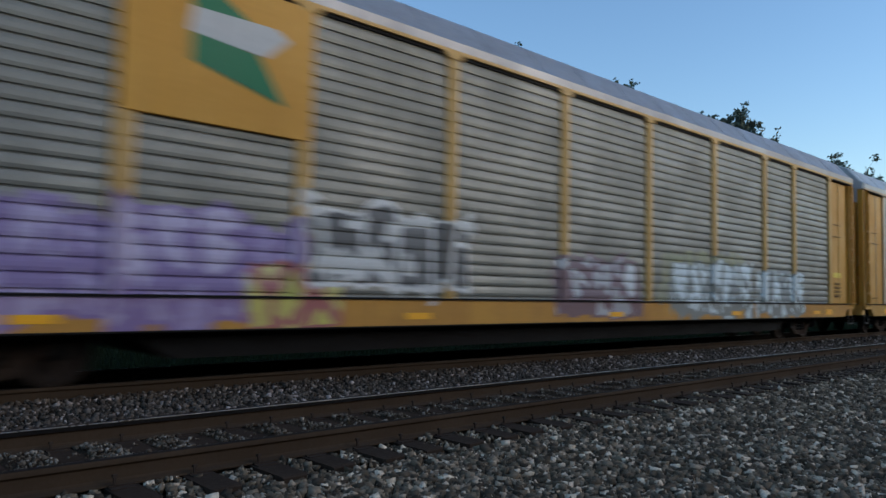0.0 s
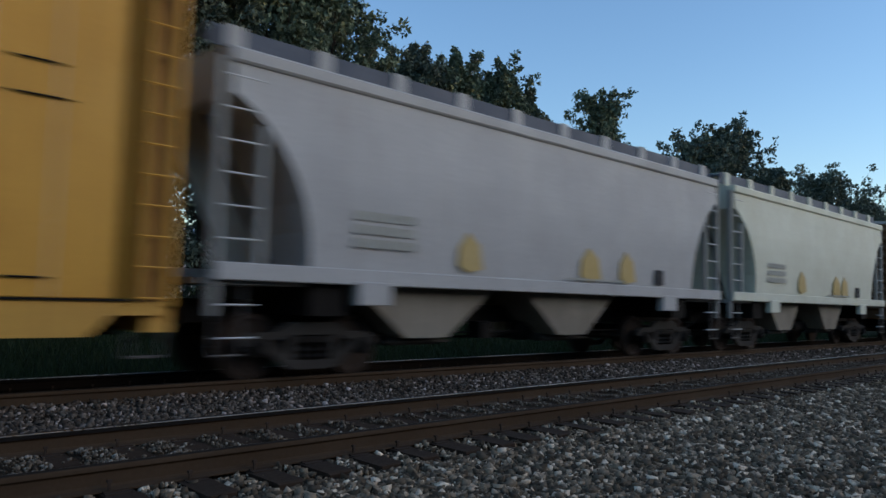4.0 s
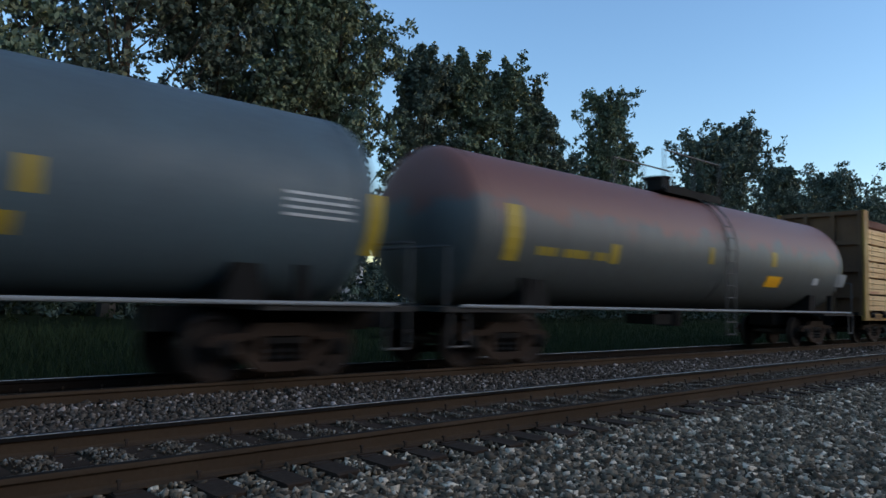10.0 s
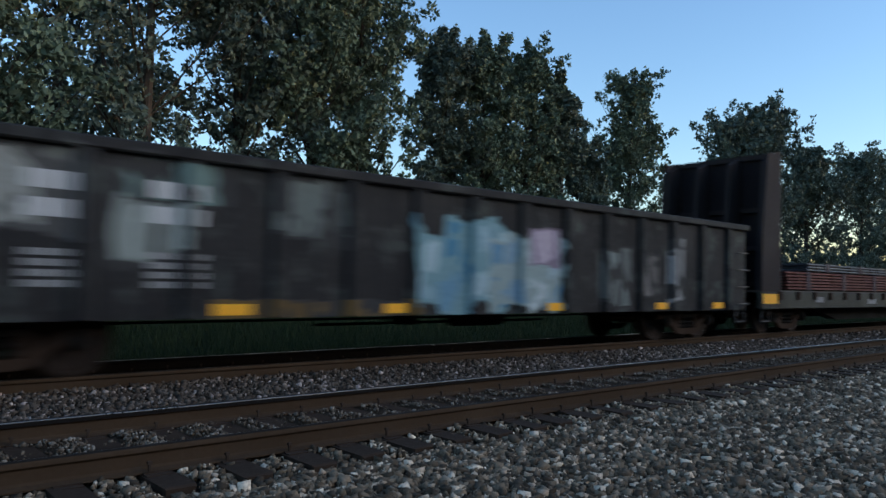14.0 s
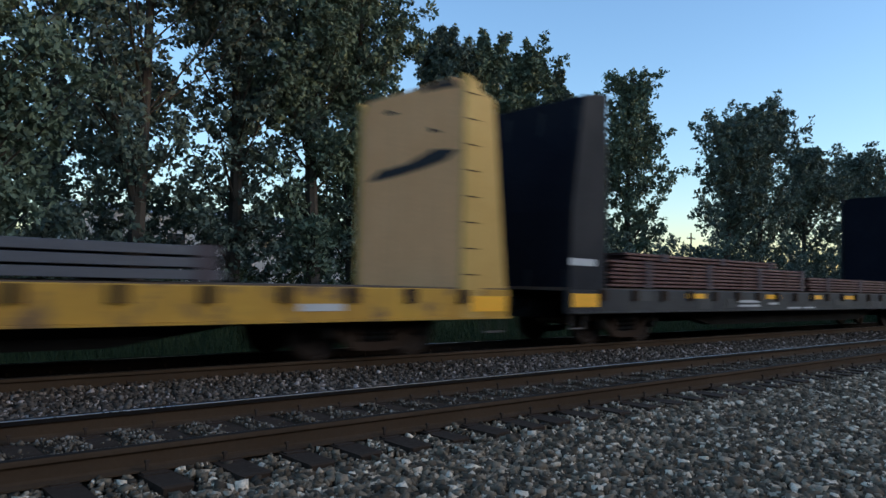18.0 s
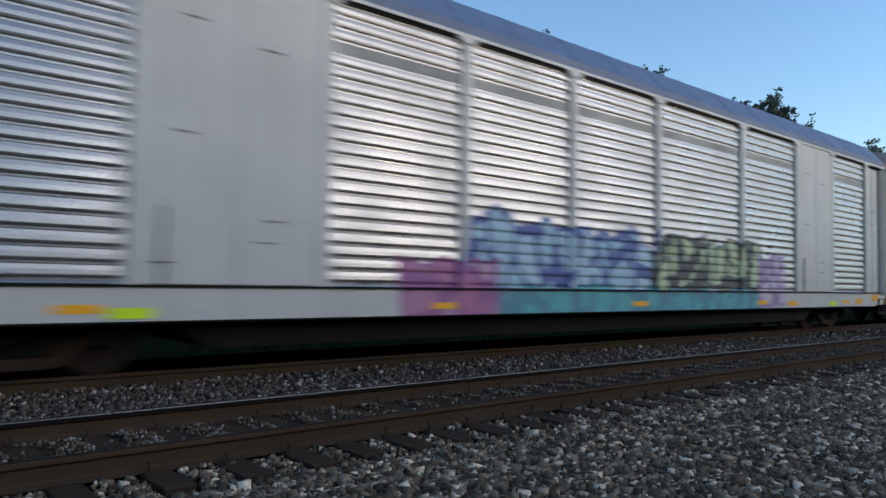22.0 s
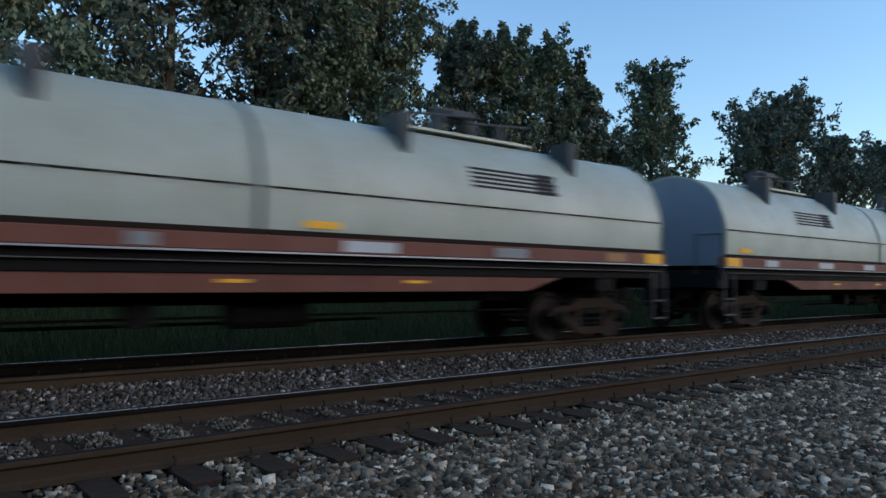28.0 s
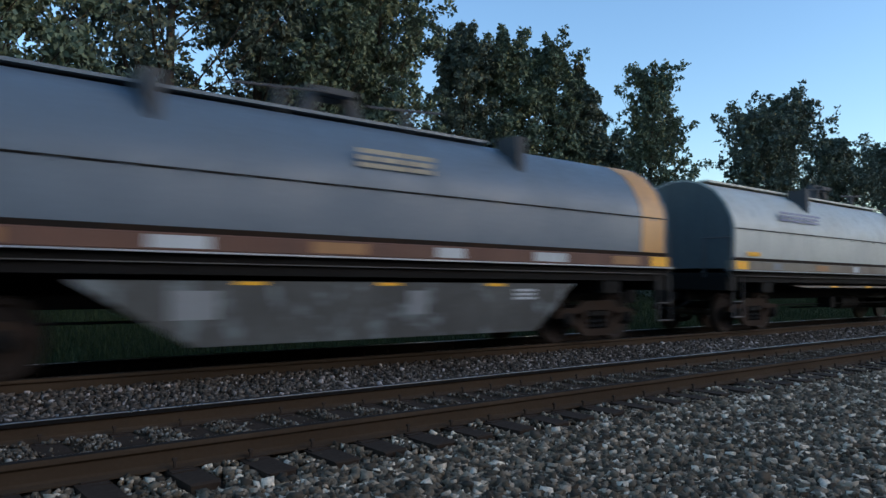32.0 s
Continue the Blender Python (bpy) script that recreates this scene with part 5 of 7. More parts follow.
    for x, z, w in ((-half + 4.6, 1.75, 0.3), (1.2, 1.72, 0.35), (half - 4.3, 1.72, 0.3)):
        part("rust_stain", M().prism([(x - w, z), (x - 0.3 * w, z - 0.12), (x + w, z - 0.05), (x + 0.7 * w, z + 0.35), (x - 0.2 * w, z + 0.55), (x - 0.9 * w, z + 0.3)], "y", -1.572, -1.55), STAIN, car, "ochre stain")
    part("jacking_bracket", M().block(half - 2.9, half - 2.3, -1.6, -1.45, 1.06, 1.4), body_mat, car)
    part("jacking_bracket", M().block(-half + 2.3, -half + 2.9, -1.6, -1.45, 1.06, 1.4), body_mat, car)
    mark(car, half - 3.2, half - 2.85, 1.62, 1.95, BLACK_MARK, -1.56)
    underframe(car, half, 0.85)
    trucks(car, (-half + 1.9, half - 1.9), TRUCK_GREY)
    couplers(car, half)
    return car


def boxcar(s0, s1, z0, z1, label, ribs, doors, mat, door_mats, end_mat, roof_mat, rib_mat=None, panels=(), late=None):
    L, half = s1 - s0, (s1 - s0) / 2
    car = thing("boxcar", label, "railcar", "freight train cars")
    loc = lambda s: s - s0 - half
    part("side_wall", M().box(-half + 0.03, half - 0.03, -1.48, -1.42, z0 + 0.2, z1 - 0.12), mat, car)
    part("far_side_wall", M().box(-half + 0.03, half - 0.03, 1.42, 1.48, z0 + 0.2, z1 - 0.12), mat, car)
    part("side_sill", M().block(-half + 1.4, half - 1.0, -1.53, -1.42, z0, z0 + 0.24), mat, car)
    part("end_sill", M().box(-half + 0.02, half - 0.02, -1.52, 1.5, z0 + 0.18, z0 + 0.36), mat, car)
    part("top_chord", M().block(-half + 0.02, half - 0.02, -1.54, -1.4, z1 - 0.16, z1), mat, car)
    part("top_chord", M().box(-half + 0.02, half - 0.02, 1.4, 1.54, z1 - 0.16, z1), mat, car)
    part("roof", M().prism([(-1.5, z1 - 0.02), (0, z1 + 0.12), (1.5, z1 - 0.02), (1.4, z1 - 0.1), (-1.4, z1 - 0.1)], "x", -half, half), roof_mat, car, "galvanised roof")
    part("roof_edge", M().box(-half + 0.02, half - 0.02, -1.585, -1.5, z1 + 0.004, z1 + 0.045), STEEL_DARK, car, "dark roof edge")
    for k in range(int(L / 1.35)):
        x = -half + 0.6 + k * 1.35
        part("roof_seam", M().prism([(-1.5, z1 - 0.015), (0, z1 + 0.125), (1.5, z1 - 0.015), (1.5, z1 + 0.02), (0, z1 + 0.16), (-1.5, z1 + 0.02)], "x", x, x + 0.06), roof_mat, car)
    for s, w in ribs:
        x = loc(s)
        rib = late[1] if late and s > late[0] else rib_mat or mat
        part("side_rib", M().prism([(x - w / 2, -1.475), (x - w / 2 + 0.04, -1.55), (x + w / 2 - 0.04, -1.55), (x + w / 2, -1.475)], "z", z0 + 0.22, z1 - 0.14), rib, car)
    for a, b, m_ in panels:
        part("side_panel", M().box(loc(a), loc(b), -1.486, -1.478, z0 + 0.24, z1 - 0.16), m_, car)
    for i, (a, b, kind) in enumerate(doors):
        a, b = loc(a), loc(b)
        d = part("door", M().block(a, b, -1.585, -1.49, z0 + 0.26, z1 - 0.2, 0.02), door_mats[i], car, "sliding door with pressed ribs")
        if kind == "ribbed":
            z = z0 + 0.4
            while z < z1 - 0.35:
                part("door_rib", M().prism([(-1.58, z), (-1.63, z + 0.03), (-1.63, z + 0.07), (-1.58, z + 0.11)], "x", a + 0.08, b - 0.08), door_mats[i], d)
                z += 0.245
        else:
            for z in (z0 + 0.55, z0 + 1.0, z0 + 1.62, z0 + 2.3, z0 + 3.0, z0 + 4.0):
                if z < z1 - 0.3:
                    # Thin black box draws the shadow that the rib would cast.
                    part("rib_shadow", M().box(a + 0.05, b - 0.05, -1.592, -1.58, z - 0.03, z - 0.002), STEEL_DARK, d, "dark strip painted as a door rib's shadow")
                    part("door_rib", M().box(a + 0.05, b - 0.05, -1.61, -1.58, z, z + 0.05), door_mats[i], d)
        part("door_lock", M().bar((a + 0.15, -1.62, z0 + 0.4), (a + 0.15, -1.62, z1 - 0.4), 0.022).box(a + 0.1, a + 0.35, -1.64, -1.58, z0 + 1.5, z0 + 1.58), RUNGS, d)
        for x in (a - 0.035, b + 0.005):
            part("door_gap", M().box(x, x + 0.03, -1.545, -1.48, z0 + 0.28, z1 - 0.2), STEEL_DARK, car, "dark gap beside the door")
        part("door_header", M().box(a - 0.1, b + 0.1, -1.6, -1.5, z1 - 0.2, z1 - 0.165), STEEL_DARK, car, "dark door track under the eave")
        for k in range(3):
            x = a + (b - a) * (0.2 + 0.3 * k)
            part("door_roller", M().box(x, x + 0.09, -1.62, -1.58, z1 - 0.3, z1 - 0.17), STEEL_DARK, d)
        part("door_track", M().box(a - (b - a) * 0.4, b + 0.1, -1.60, -1.5, z0 + 0.19, z0 + 0.25), STEEL_DARK, car)
    for s in (-1, 1):
        lo, hi = sorted((s * half, s * (half - 0.06)))
        end = part("end_wall", M().box(lo, hi, -1.45, 1.45, z0 + 0.2, z1 - 0.05), end_mat, car, "corrugated steel end")
        z = z0 + 0.5
        while z < z1 - 0.3:
            lo, hi = sorted((s * (half - 0.01), s * (half + 0.09)))
            part("end_corrugation", M().prism([(s * (half - 0.01), z), (s * (half + 0.08), z + 0.08), (s * (half + 0.08), z + 0.16), (s * (half - 0.01), z + 0.24)], "y", -1.38, 1.38), end_mat, end)
            z += 0.33
        part("corner_post", M().block(*sorted((s * half, s * (half - 0.16))), -1.56, -1.4, z0 + 0.2, z1 - 0.1), rib_mat or mat, car)
        rungs(car, s * (half - 0.42), [z0 + 0.35 + 0.45 * i for i in range(5 if s < 0 else 10) if z0 + 0.35 + 0.45 * i < z1 - 0.3], 0.46, -1.52)
        part("stirrup_step", M().bar((s * (half - 0.2), -1.5, z0 + 0.2), (s * (half - 0.2), -1.5, 0.4), 0.015).bar((s * (half - 0.62), -1.5, z0 + 0.2), (s * (half - 0.62), -1.5, 0.4), 0.015).bar((s * (half - 0.2), -1.5, 0.4), (s * (half - 0.62), -1.5, 0.4), 0.018), RUNGS, car)
    part("floor", M().box(-half + 0.05, half - 0.05, -1.42, 1.42, z0 + 0.25, z0 + 0.35), STEEL_DARK, car)
    underframe(car, half, 0.75)
    trucks(car, (-half + 2.2, half - 2.2), TRUCK_BROWN)
    couplers(car, half + 0.15)
    return car


def boxes_and_hoppers():
    cream = paint("cream hopper paint", (0.62, 0.62, 0.5), (0.55, 0.54, 0.41), 0.55, 0, 0.6, 0.3, (0.45, 0.36, 0.22))
    car_at(covered_hopper(57.3, 70.9, "light grey covered hopper car with curved sides", paint("light grey hopper paint", (0.44, 0.43, 0.41), (0.36, 0.34, 0.32), 0.55, 0, 0.5, 0.3, (0.28, 0.22, 0.16)), [(-4.4, -1.2), (-0.4, 2.6)], GALV), 57.3, 70.9)
    car_at(covered_hopper(71.4, 83.9, "cream covered hopper car with curved sides and rust stains", cream, [(-3.2, -0.9), (0.5, 2.8)], GALV), 71.4, 83.9)
    T = [(89.0 - 93.2, 91.4 - 93.2, 0.65, 2.4, (0.6, 0.52, 0.4), (0.42, 0.17, 0.06), (0.2, 0.06, 0.035), 31), (87.2 - 93.2, 89.2 - 93.2, 0.6, 1.4, (0.6, 0.56, 0.46), (0.5, 0.3, 0.1), (0.25, 0.09, 0.045), 33), (98.4 - 93.2, 100.9 - 93.2, 0.7, 1.9, (0.56, 0.62, 0.58), (0.68, 0.72, 0.7), (0.22, 0.26, 0.22), 34)]
    orange = paint("orange boxcar paint", (0.62, 0.27, 0.03), (0.4, 0.135, 0.03), 0.5, 0, 0.9, 0.75, (0.2, 0.075, 0.03), tags=T)
    yrib = paint("rust-run yellow ribs", (0.56, 0.235, 0.032), (0.36, 0.125, 0.03), 0.55, 0, 0.9, 0.8, (0.13, 0.05, 0.02), tags=T)
    brown = paint("dark brown door", (0.055, 0.042, 0.046), (0.036, 0.029, 0.032), 0.55, 0, 0.5, 0.4, tags=[(92.1 - 93.2, 93.9 - 93.2, 1.15, 1.75, (0.35, 0.45, 0.45), (0.5, 0.58, 0.58), (0.15, 0.16, 0.16), 36)])
    darkrib = paint("rust-brown ribs", (0.3, 0.125, 0.05), (0.16, 0.065, 0.035), 0.55, 0, 0.8, 0.6, (0.12, 0.05, 0.03), tags=T)
    tints = [paint("sun-faded %s paint" % w, c, d, 0.5, 0, 1.0, 0.85, (0.15, 0.055, 0.02), tags=T, patches=(0.3, 0.11, 0.03)) for w, c, d in (("yellow", (0.72, 0.35, 0.035), (0.58, 0.21, 0.03)), ("orange", (0.66, 0.24, 0.034), (0.46, 0.15, 0.03)), ("tan", (0.58, 0.28, 0.06), (0.58, 0.25, 0.035)), ("rusty", (0.6, 0.215, 0.032), (0.38, 0.125, 0.03)))]
    edges = [85.2, 85.85, 86.9, 88.1, 89.3, 90.4, 91.5]
    panels = [(a + 0.16, b - 0.16, tints[(0, 2, 0, 1, 0, 1)[i]]) for i, (a, b) in enumerate(zip(edges, edges[1:]))]
    edges = [94.9, 95.8, 96.95, 98.3, 99.4, 100.45, 101.2]
    panels += [(a + 0.15, b - 0.15, tints[(1, 3, 1, 3, 1, 3)[i]]) for i, (a, b) in enumerate(zip(edges, edges[1:]))]
    ribs = [(85.85, 0.3), (86.9, 0.3), (88.1, 0.3), (89.3, 0.3), (90.4, 0.3), (95.8, 0.28), (96.95, 0.28), (98.3, 0.28), (99.4, 0.28), (100.45, 0.28)]
    # End colour is darkened because the end faces away from the light.
    car = boxcar(85.1, 101.3, 0.7, 4.66, "weathered orange-yellow boxcar with a brown sliding door", ribs, [(91.5, 94.9, "ribbed")], orange, [brown], paint("brown end darkened as shade", (0.13, 0.07, 0.034), (0.07, 0.04, 0.024), 0.65), GALV, yrib, panels, (95, darkrib))
    o = 93.2
    for a, b, z0, z1 in ((87.25, 88.0, 1.95, 2.45), (88.2, 89.05, 1.95, 2.5), (87.1, 87.9, 1.7, 1.94)):
        mark(car, a - o, b - o, z0, z1, paint("cream patch", (0.7, 0.6, 0.36), (0.6, 0.5, 0.28)), -1.49, "repaint_patch", "cream repainted patch")
    FADED = paint("faded brown stencil", (0.13, 0.075, 0.03), (0.2, 0.1, 0.03))
    mark(car, 85.2 - o, 85.6 - o, 1.15, 2.1, REFLECT, -1.50, "reflector")
    bars(car, 86.1 - o, 86.7 - o, 2.6, 3.5, 4, paint("faded lettering", (0.6, 0.45, 0.25)), -1.49)
    bars(car, 87.1 - o, 87.8 - o, 3.0, 3.6, 3, FADED, -1.49)
    bars(car, 88.4 - o, 89.0 - o, 2.7, 3.1, 2, FADED, -1.49)
    bars(car, 90.6 - o, 91.3 - o, 1.9, 2.7, 5, WHITE_MARK, -1.49)
    mark(car, 95.9 - o, 96.2 - o, 1.2, 1.6, REFLECT, -1.56, "reflector")
    part("emblem", M().prism([(97.15 - o, 3.75), (97.45 - o, 3.75), (98.65 - o, 2.45), (98.3 - o, 2.4)], "y", -1.50, -1.486).prism([(98.7 - o, 3.7), (98.4 - o, 3.75), (97.15 - o, 2.5), (97.45 - o, 2.42)], "y", -1.503, -1.479), paint("faded grey paint", (0.36, 0.34, 0.27)), car, "faded crossed emblem")
    for poly in ([(97.0 - o, 2.5), (97.75 - o, 3.1), (97.0 - o, 3.7)], [(98.75 - o, 2.5), (98.05 - o, 3.1), (98.75 - o, 3.7)]):
        part("emblem", M().prism(poly, "y", -1.494, -1.486), paint("faded red-orange paint", (0.5, 0.13, 0.025)), car, "faded red-orange triangle")
    car_at(car, 85.1, 101.3)
    T = [(106.0 - 112.55, 110.2 - 112.55, 0.75, 2.25, (0.58, 0.57, 0.55), (0.5, 0.48, 0.47), (0.22, 0.11, 0.1), 41), (110.0 - 112.55, 119.4 - 112.55, 0.75, 2.05, (0.56, 0.54, 0.5), (0.38, 0.3, 0.28), (0.09, 0.06, 0.06), 42), (105.0 - 112.55, 106.5 - 112.55, 0.8, 2.0, (0.33, 0.37, 0.48), (0.42, 0.22, 0.1), (0.3, 0.1, 0.1), 43), (108.9 - 112.55, 110.1 - 112.55, 1.0, 2.1, (0.36, 0.42, 0.5), (0.5, 0.52, 0.55), (0.2, 0.16, 0.18), 44), (110.1 - 112.55, 110.9 - 112.55, 1.1, 2.0, (0.34, 0.25, 0.1), (0.46, 0.42, 0.35), (0.2, 0.14, 0.1), 45)]
    red = paint("boxcar red", (0.215, 0.04, 0.045), (0.16, 0.034, 0.038), 0.5, 0, 0.7, 0.45, (0.085, 0.03, 0.032), tags=T)
    ribs = [(102.65 + 0.95 * i, 0.16) for i in range(1, 8)] + [(115.3 + 0.93 * i, 0.16) for i in range(0, 8)]
    rdoor = paint("red door", (0.2, 0.04, 0.043), (0.155, 0.035, 0.038), 0.5, 0, 0.6, 0.4, (0.09, 0.03, 0.03), tags=T)
    # Maroon end: side red with the unlit look painted in.
    car = boxcar(102.65, 122.45, 0.8, 5.3, "dark red high-roof boxcar with grey graffiti along its base", ribs, [(110.1, 112.45, "flat"), (112.55, 115.0, "flat")], red, [rdoor, rdoor], paint("maroon end darkened as shade", (0.07, 0.025, 0.028), (0.05, 0.02, 0.022), 0.6), GALV)
    o = 112.55
    for r, (z0, z1, spans) in enumerate(((3.35, 3.72, ((104.0, 104.75), (104.95, 105.7))), (2.78, 3.15, ((103.95, 104.75), (104.95, 105.75), (106.0, 106.65))))):
        for a, b in spans:
            bars(car, a - o, b - o, z0, z1 + 0.1, 1, WHITE_MARK, -1.555, "white reporting marks")
    mark(car, 102.85 - o, 103.35 - o, 3.4, 3.85, paint("yellow patch", (0.4, 0.3, 0.16)), -1.557, "paint_patch")
    mark(car, 104.0 - o, 104.75 - o, 0.95, 1.22, REFLECT, -1.557, "reflector")
    mark(car, 102.85 - o, 103.3 - o, 1.4, 2.5, paint("orange panel", (0.42, 0.16, 0.03)), -1.50, "paint_patch")
    bars(car, 104.0 - o, 105.5 - o, 1.5, 2.3, 4, paint("faded white", (0.42, 0.24, 0.24)), -1.555)
    bars(car, 110.7 - o, 111.7 - o, 3.75, 4.1, 3, WHITE_MARK, -1.59)
    bars(car, 113.2 - o, 114.0 - o, 3.5, 3.8, 3, WHITE_MARK, -1.59)
    PALE = paint("pale decal", (0.5, 0.4, 0.39), (0.42, 0.33, 0.32), 0.6)
    for a, w, z, h in ((111.9, 0.34, 2.74, 0.1), (112.24, 0.3, 2.5, 0.34), (112.62, 0.34, 2.8, 0.1), (113.08, 0.34, 2.26, 0.16), (113.6, 0.4, 2.32, 0.14), (110.9, 0.5, 2.36, 0.12)):
        mark(car, a - o, a + w - o, z, z + h, PALE, -1.592, "decal", "small pale decal on the door")
    bars(car, 112.62 - o, 112.95 - o, 3.12, 3.4, 3, PALE, -1.592)
    bars(car, 113.8 - o, 114.4 - o, 2.62, 2.85, 3, WHITE_MARK, -1.592)
    mark(car, 120.8 - o, 121.2 - o, 1.0, 1.16, SIGN_YELLOW, -1.5, "decal", "yellow decal")
    part("door_guide", M().box(106.3 - o, 118.6 - o, -1.6, -1.53, 0.84, 0.88), paint("worn pale door guide", (0.42, 0.38, 0.3), (0.3, 0.25, 0.2), 0.6), car, "pale worn door guide rail")
    part("door_guide_gap", M().box(106.3 - o, 118.6 - o, -1.57, -1.53, 0.885, 0.935), STEEL_DARK, car)
    part("corner_hatch", M().block(118.05 - o, 118.75 - o, -1.575, -1.5, 4.55, 4.85, 0.02), red, car)
    part("corner_hatch", M().box(118.05 - o, 118.75 - o, -1.565, -1.5, 4.5, 4.545), STEEL_DARK, car)
    for i in range(3):
        bars(car, 119.2 - o + 0.8 * i, 119.7 - o + 0.8 * i, 1.1, 2.3, 6, paint("faded white", (0.42, 0.24, 0.24)), -1.555)
    car_at(car, 102.65, 122.45)


boxes_and_hoppers()


def tank_car(s0, s1, label, mat, band_mat, marks, mat_end):
    half = (s1 - s0) / 2
    car = thing("tank_car", label, "railcar", "freight train cars")
    zc, r, t = 2.55, 1.47, half - 0.35
    prof = [(-t, 0.01)] + [(-t + 0.62 * (1 - math.cos(a)), r * math.sin(a)) for a in np.linspace(0.12, math.pi / 2, 9)]
    prof = prof + [(-p, q) for p, q in reversed(prof)]
    part("tank", M().turn(prof, 48, "x", (0, 0, zc)), mat, car, smooth=True)
    for x in (-t + 0.75, t - 0.75, 0.4):
        part("weld_band", M().turn([(-0.02, r + 0.001), (-0.02, r + 0.012), (0.02, r + 0.012), (0.02, r + 0.001)], 48, "x", (x, 0, zc)), mat, car, smooth=True)
    for a, b, z0, z1, m_ in marks:
        mm = M()
        n = 5
        for i in range(n):
            u, v = z0 + (z1 - z0) * i / n, z0 + (z1 - z0) * (i + 1) / n
            ya, yb = -math.sqrt(max(0, r * r - (u - zc) ** 2)) - 0.008, -math.sqrt(max(0, r * r - (v - zc) ** 2)) - 0.008
            mm.prism([(ya, u), (yb, v), (yb + 0.015, v), (ya + 0.015, u)], "x", a, b)
        part("marking", mm, m_, car, "painted panel on the tank")
    for s in (-1, 1):
        e = s * half
        part("end_platform", M().box(*sorted((e, e - s * 2.6)), -1.5, 1.5, 0.98, 1.06), mat_end, car)
        part("saddle", M().prism([(e - s * 2.4, 1.06), (e - s * 3.0, 1.06), (e - s * 2.9, 1.6), (e - s * 2.5, 1.6)], "y", -1.2, 1.2), STEEL_DARK, car)
        part("draft_sill", M().box(*sorted((e, e - s * 3.6)), -0.35, 0.35, 0.66, 1.0), STEEL_DARK, car)
        part("end_handrail", M().bar((e - s * 0.1, -1.45, 1.06), (e - s * 0.1, -1.45, 2.05), 0.02).bar((e - s * 0.1, -1.45, 2.05), (e - s * 0.1, 1.45, 2.05), 0.02).bar((e - s * 0.1, 1.45, 1.06), (e - s * 0.1, 1.45, 2.05), 0.02), RUNGS, car)
        part("side_post", M().box(e - s * 2.0 - 0.07, e - s * 2.0 + 0.07, -1.5, -1.38, 1.05, 1.6), STEEL_DARK, car)
        part("stirrup_step", M().bar((e - s * 0.15, -1.5, 1.0), (e - s * 0.15, -1.5, 0.42), 0.016).bar((e - s * 0.55, -1.5, 1.0), (e - s * 0.55, -1.5, 0.42), 0.016).bar((e - s * 0.15, -1.5, 0.42), (e - s * 0.55, -1.5, 0.42), 0.02), RUNGS, car)
    part("side_rail", M().bar((-half + 0.4, -1.52, 1.08), (half - 0.4, -1.52, 1.08), 0.03, 8).bar((-half + 0.4, 1.52, 1.08), (half - 0.4, 1.52, 1.08), 0.022, 8), GREY_MARK, car, "pale handrail along the tank")
    part("bottom_outlet", M().cyl("z", (0.2, 0, 0.9), 0.3, 0.5, 14).box(-1.2, -0.4, -0.4, 0.4, 0.7, 0.95), STEEL_DARK, car)
    part("platform", M().box(-1.3, 1.5, -0.75, 0.75, zc + r - 0.02, zc + r + 0.05).box(-1.3, 1.5, -0.78, -0.74, zc + r - 0.1, zc + r + 0.08), STEEL_DARK, car, "dark top walkway")
    manway = part("manway", M().cyl("z", (-0.4, 0, zc + r + 0.2), 0.32, 0.4, 16), STEEL_DARK, car)
    part("manway_lid", M().cyl("z", (-0.4, 0, zc + r + 0.42), 0.36, 0.05, 16), STEEL_DARK, manway)
    part("valve_housing", M().cyl("z", (0.6, 0, zc + r + 0.14), 0.24, 0.3, 14), STEEL_DARK, car)
    m = M()
    for y in (-0.72, 0.72):
        m.bar((-1.3, y, zc + r + 0.95), (1.5, y, zc + r + 0.95), 0.022)
        for x in (-1.3, 0.1, 1.5):
            m.bar((x, y, zc + r), (x, y, zc + r + 0.95), 0.02)
    part("railing", m, RUNGS, car, "thin steel handrail")
    rail = None
    for x in (0.3, 0.75):
        arc = [(x, -1.52, 0.45), (x, -1.52, 1.9)] + [(x, -(r + 0.1) * math.cos(a), zc + (r + 0.1) * math.sin(a)) for a in np.linspace(-0.2, 1.25, 8)]
        if rail is None:
            rail = part("ladder", M().tube(arc, 0.018), RUNGS, car)
        else:
            part("ladder_rail", M().tube(arc, 0.018), RUNGS, rail)
    for k in range(10):
        z = 0.5 + 0.3 * k
        y = -1.52 if z < 2.3 else -(math.sqrt(max(0.01, (r + 0.1) ** 2 - (z - zc) ** 2)))
        part("rung", M().bar((0.3, y, z), (0.75, y, z), 0.014), RUNGS, rail)
    trucks(car, (-half + 2.0, half - 2.0), TRUCK_BROWN)
    couplers(car, half)
    return car


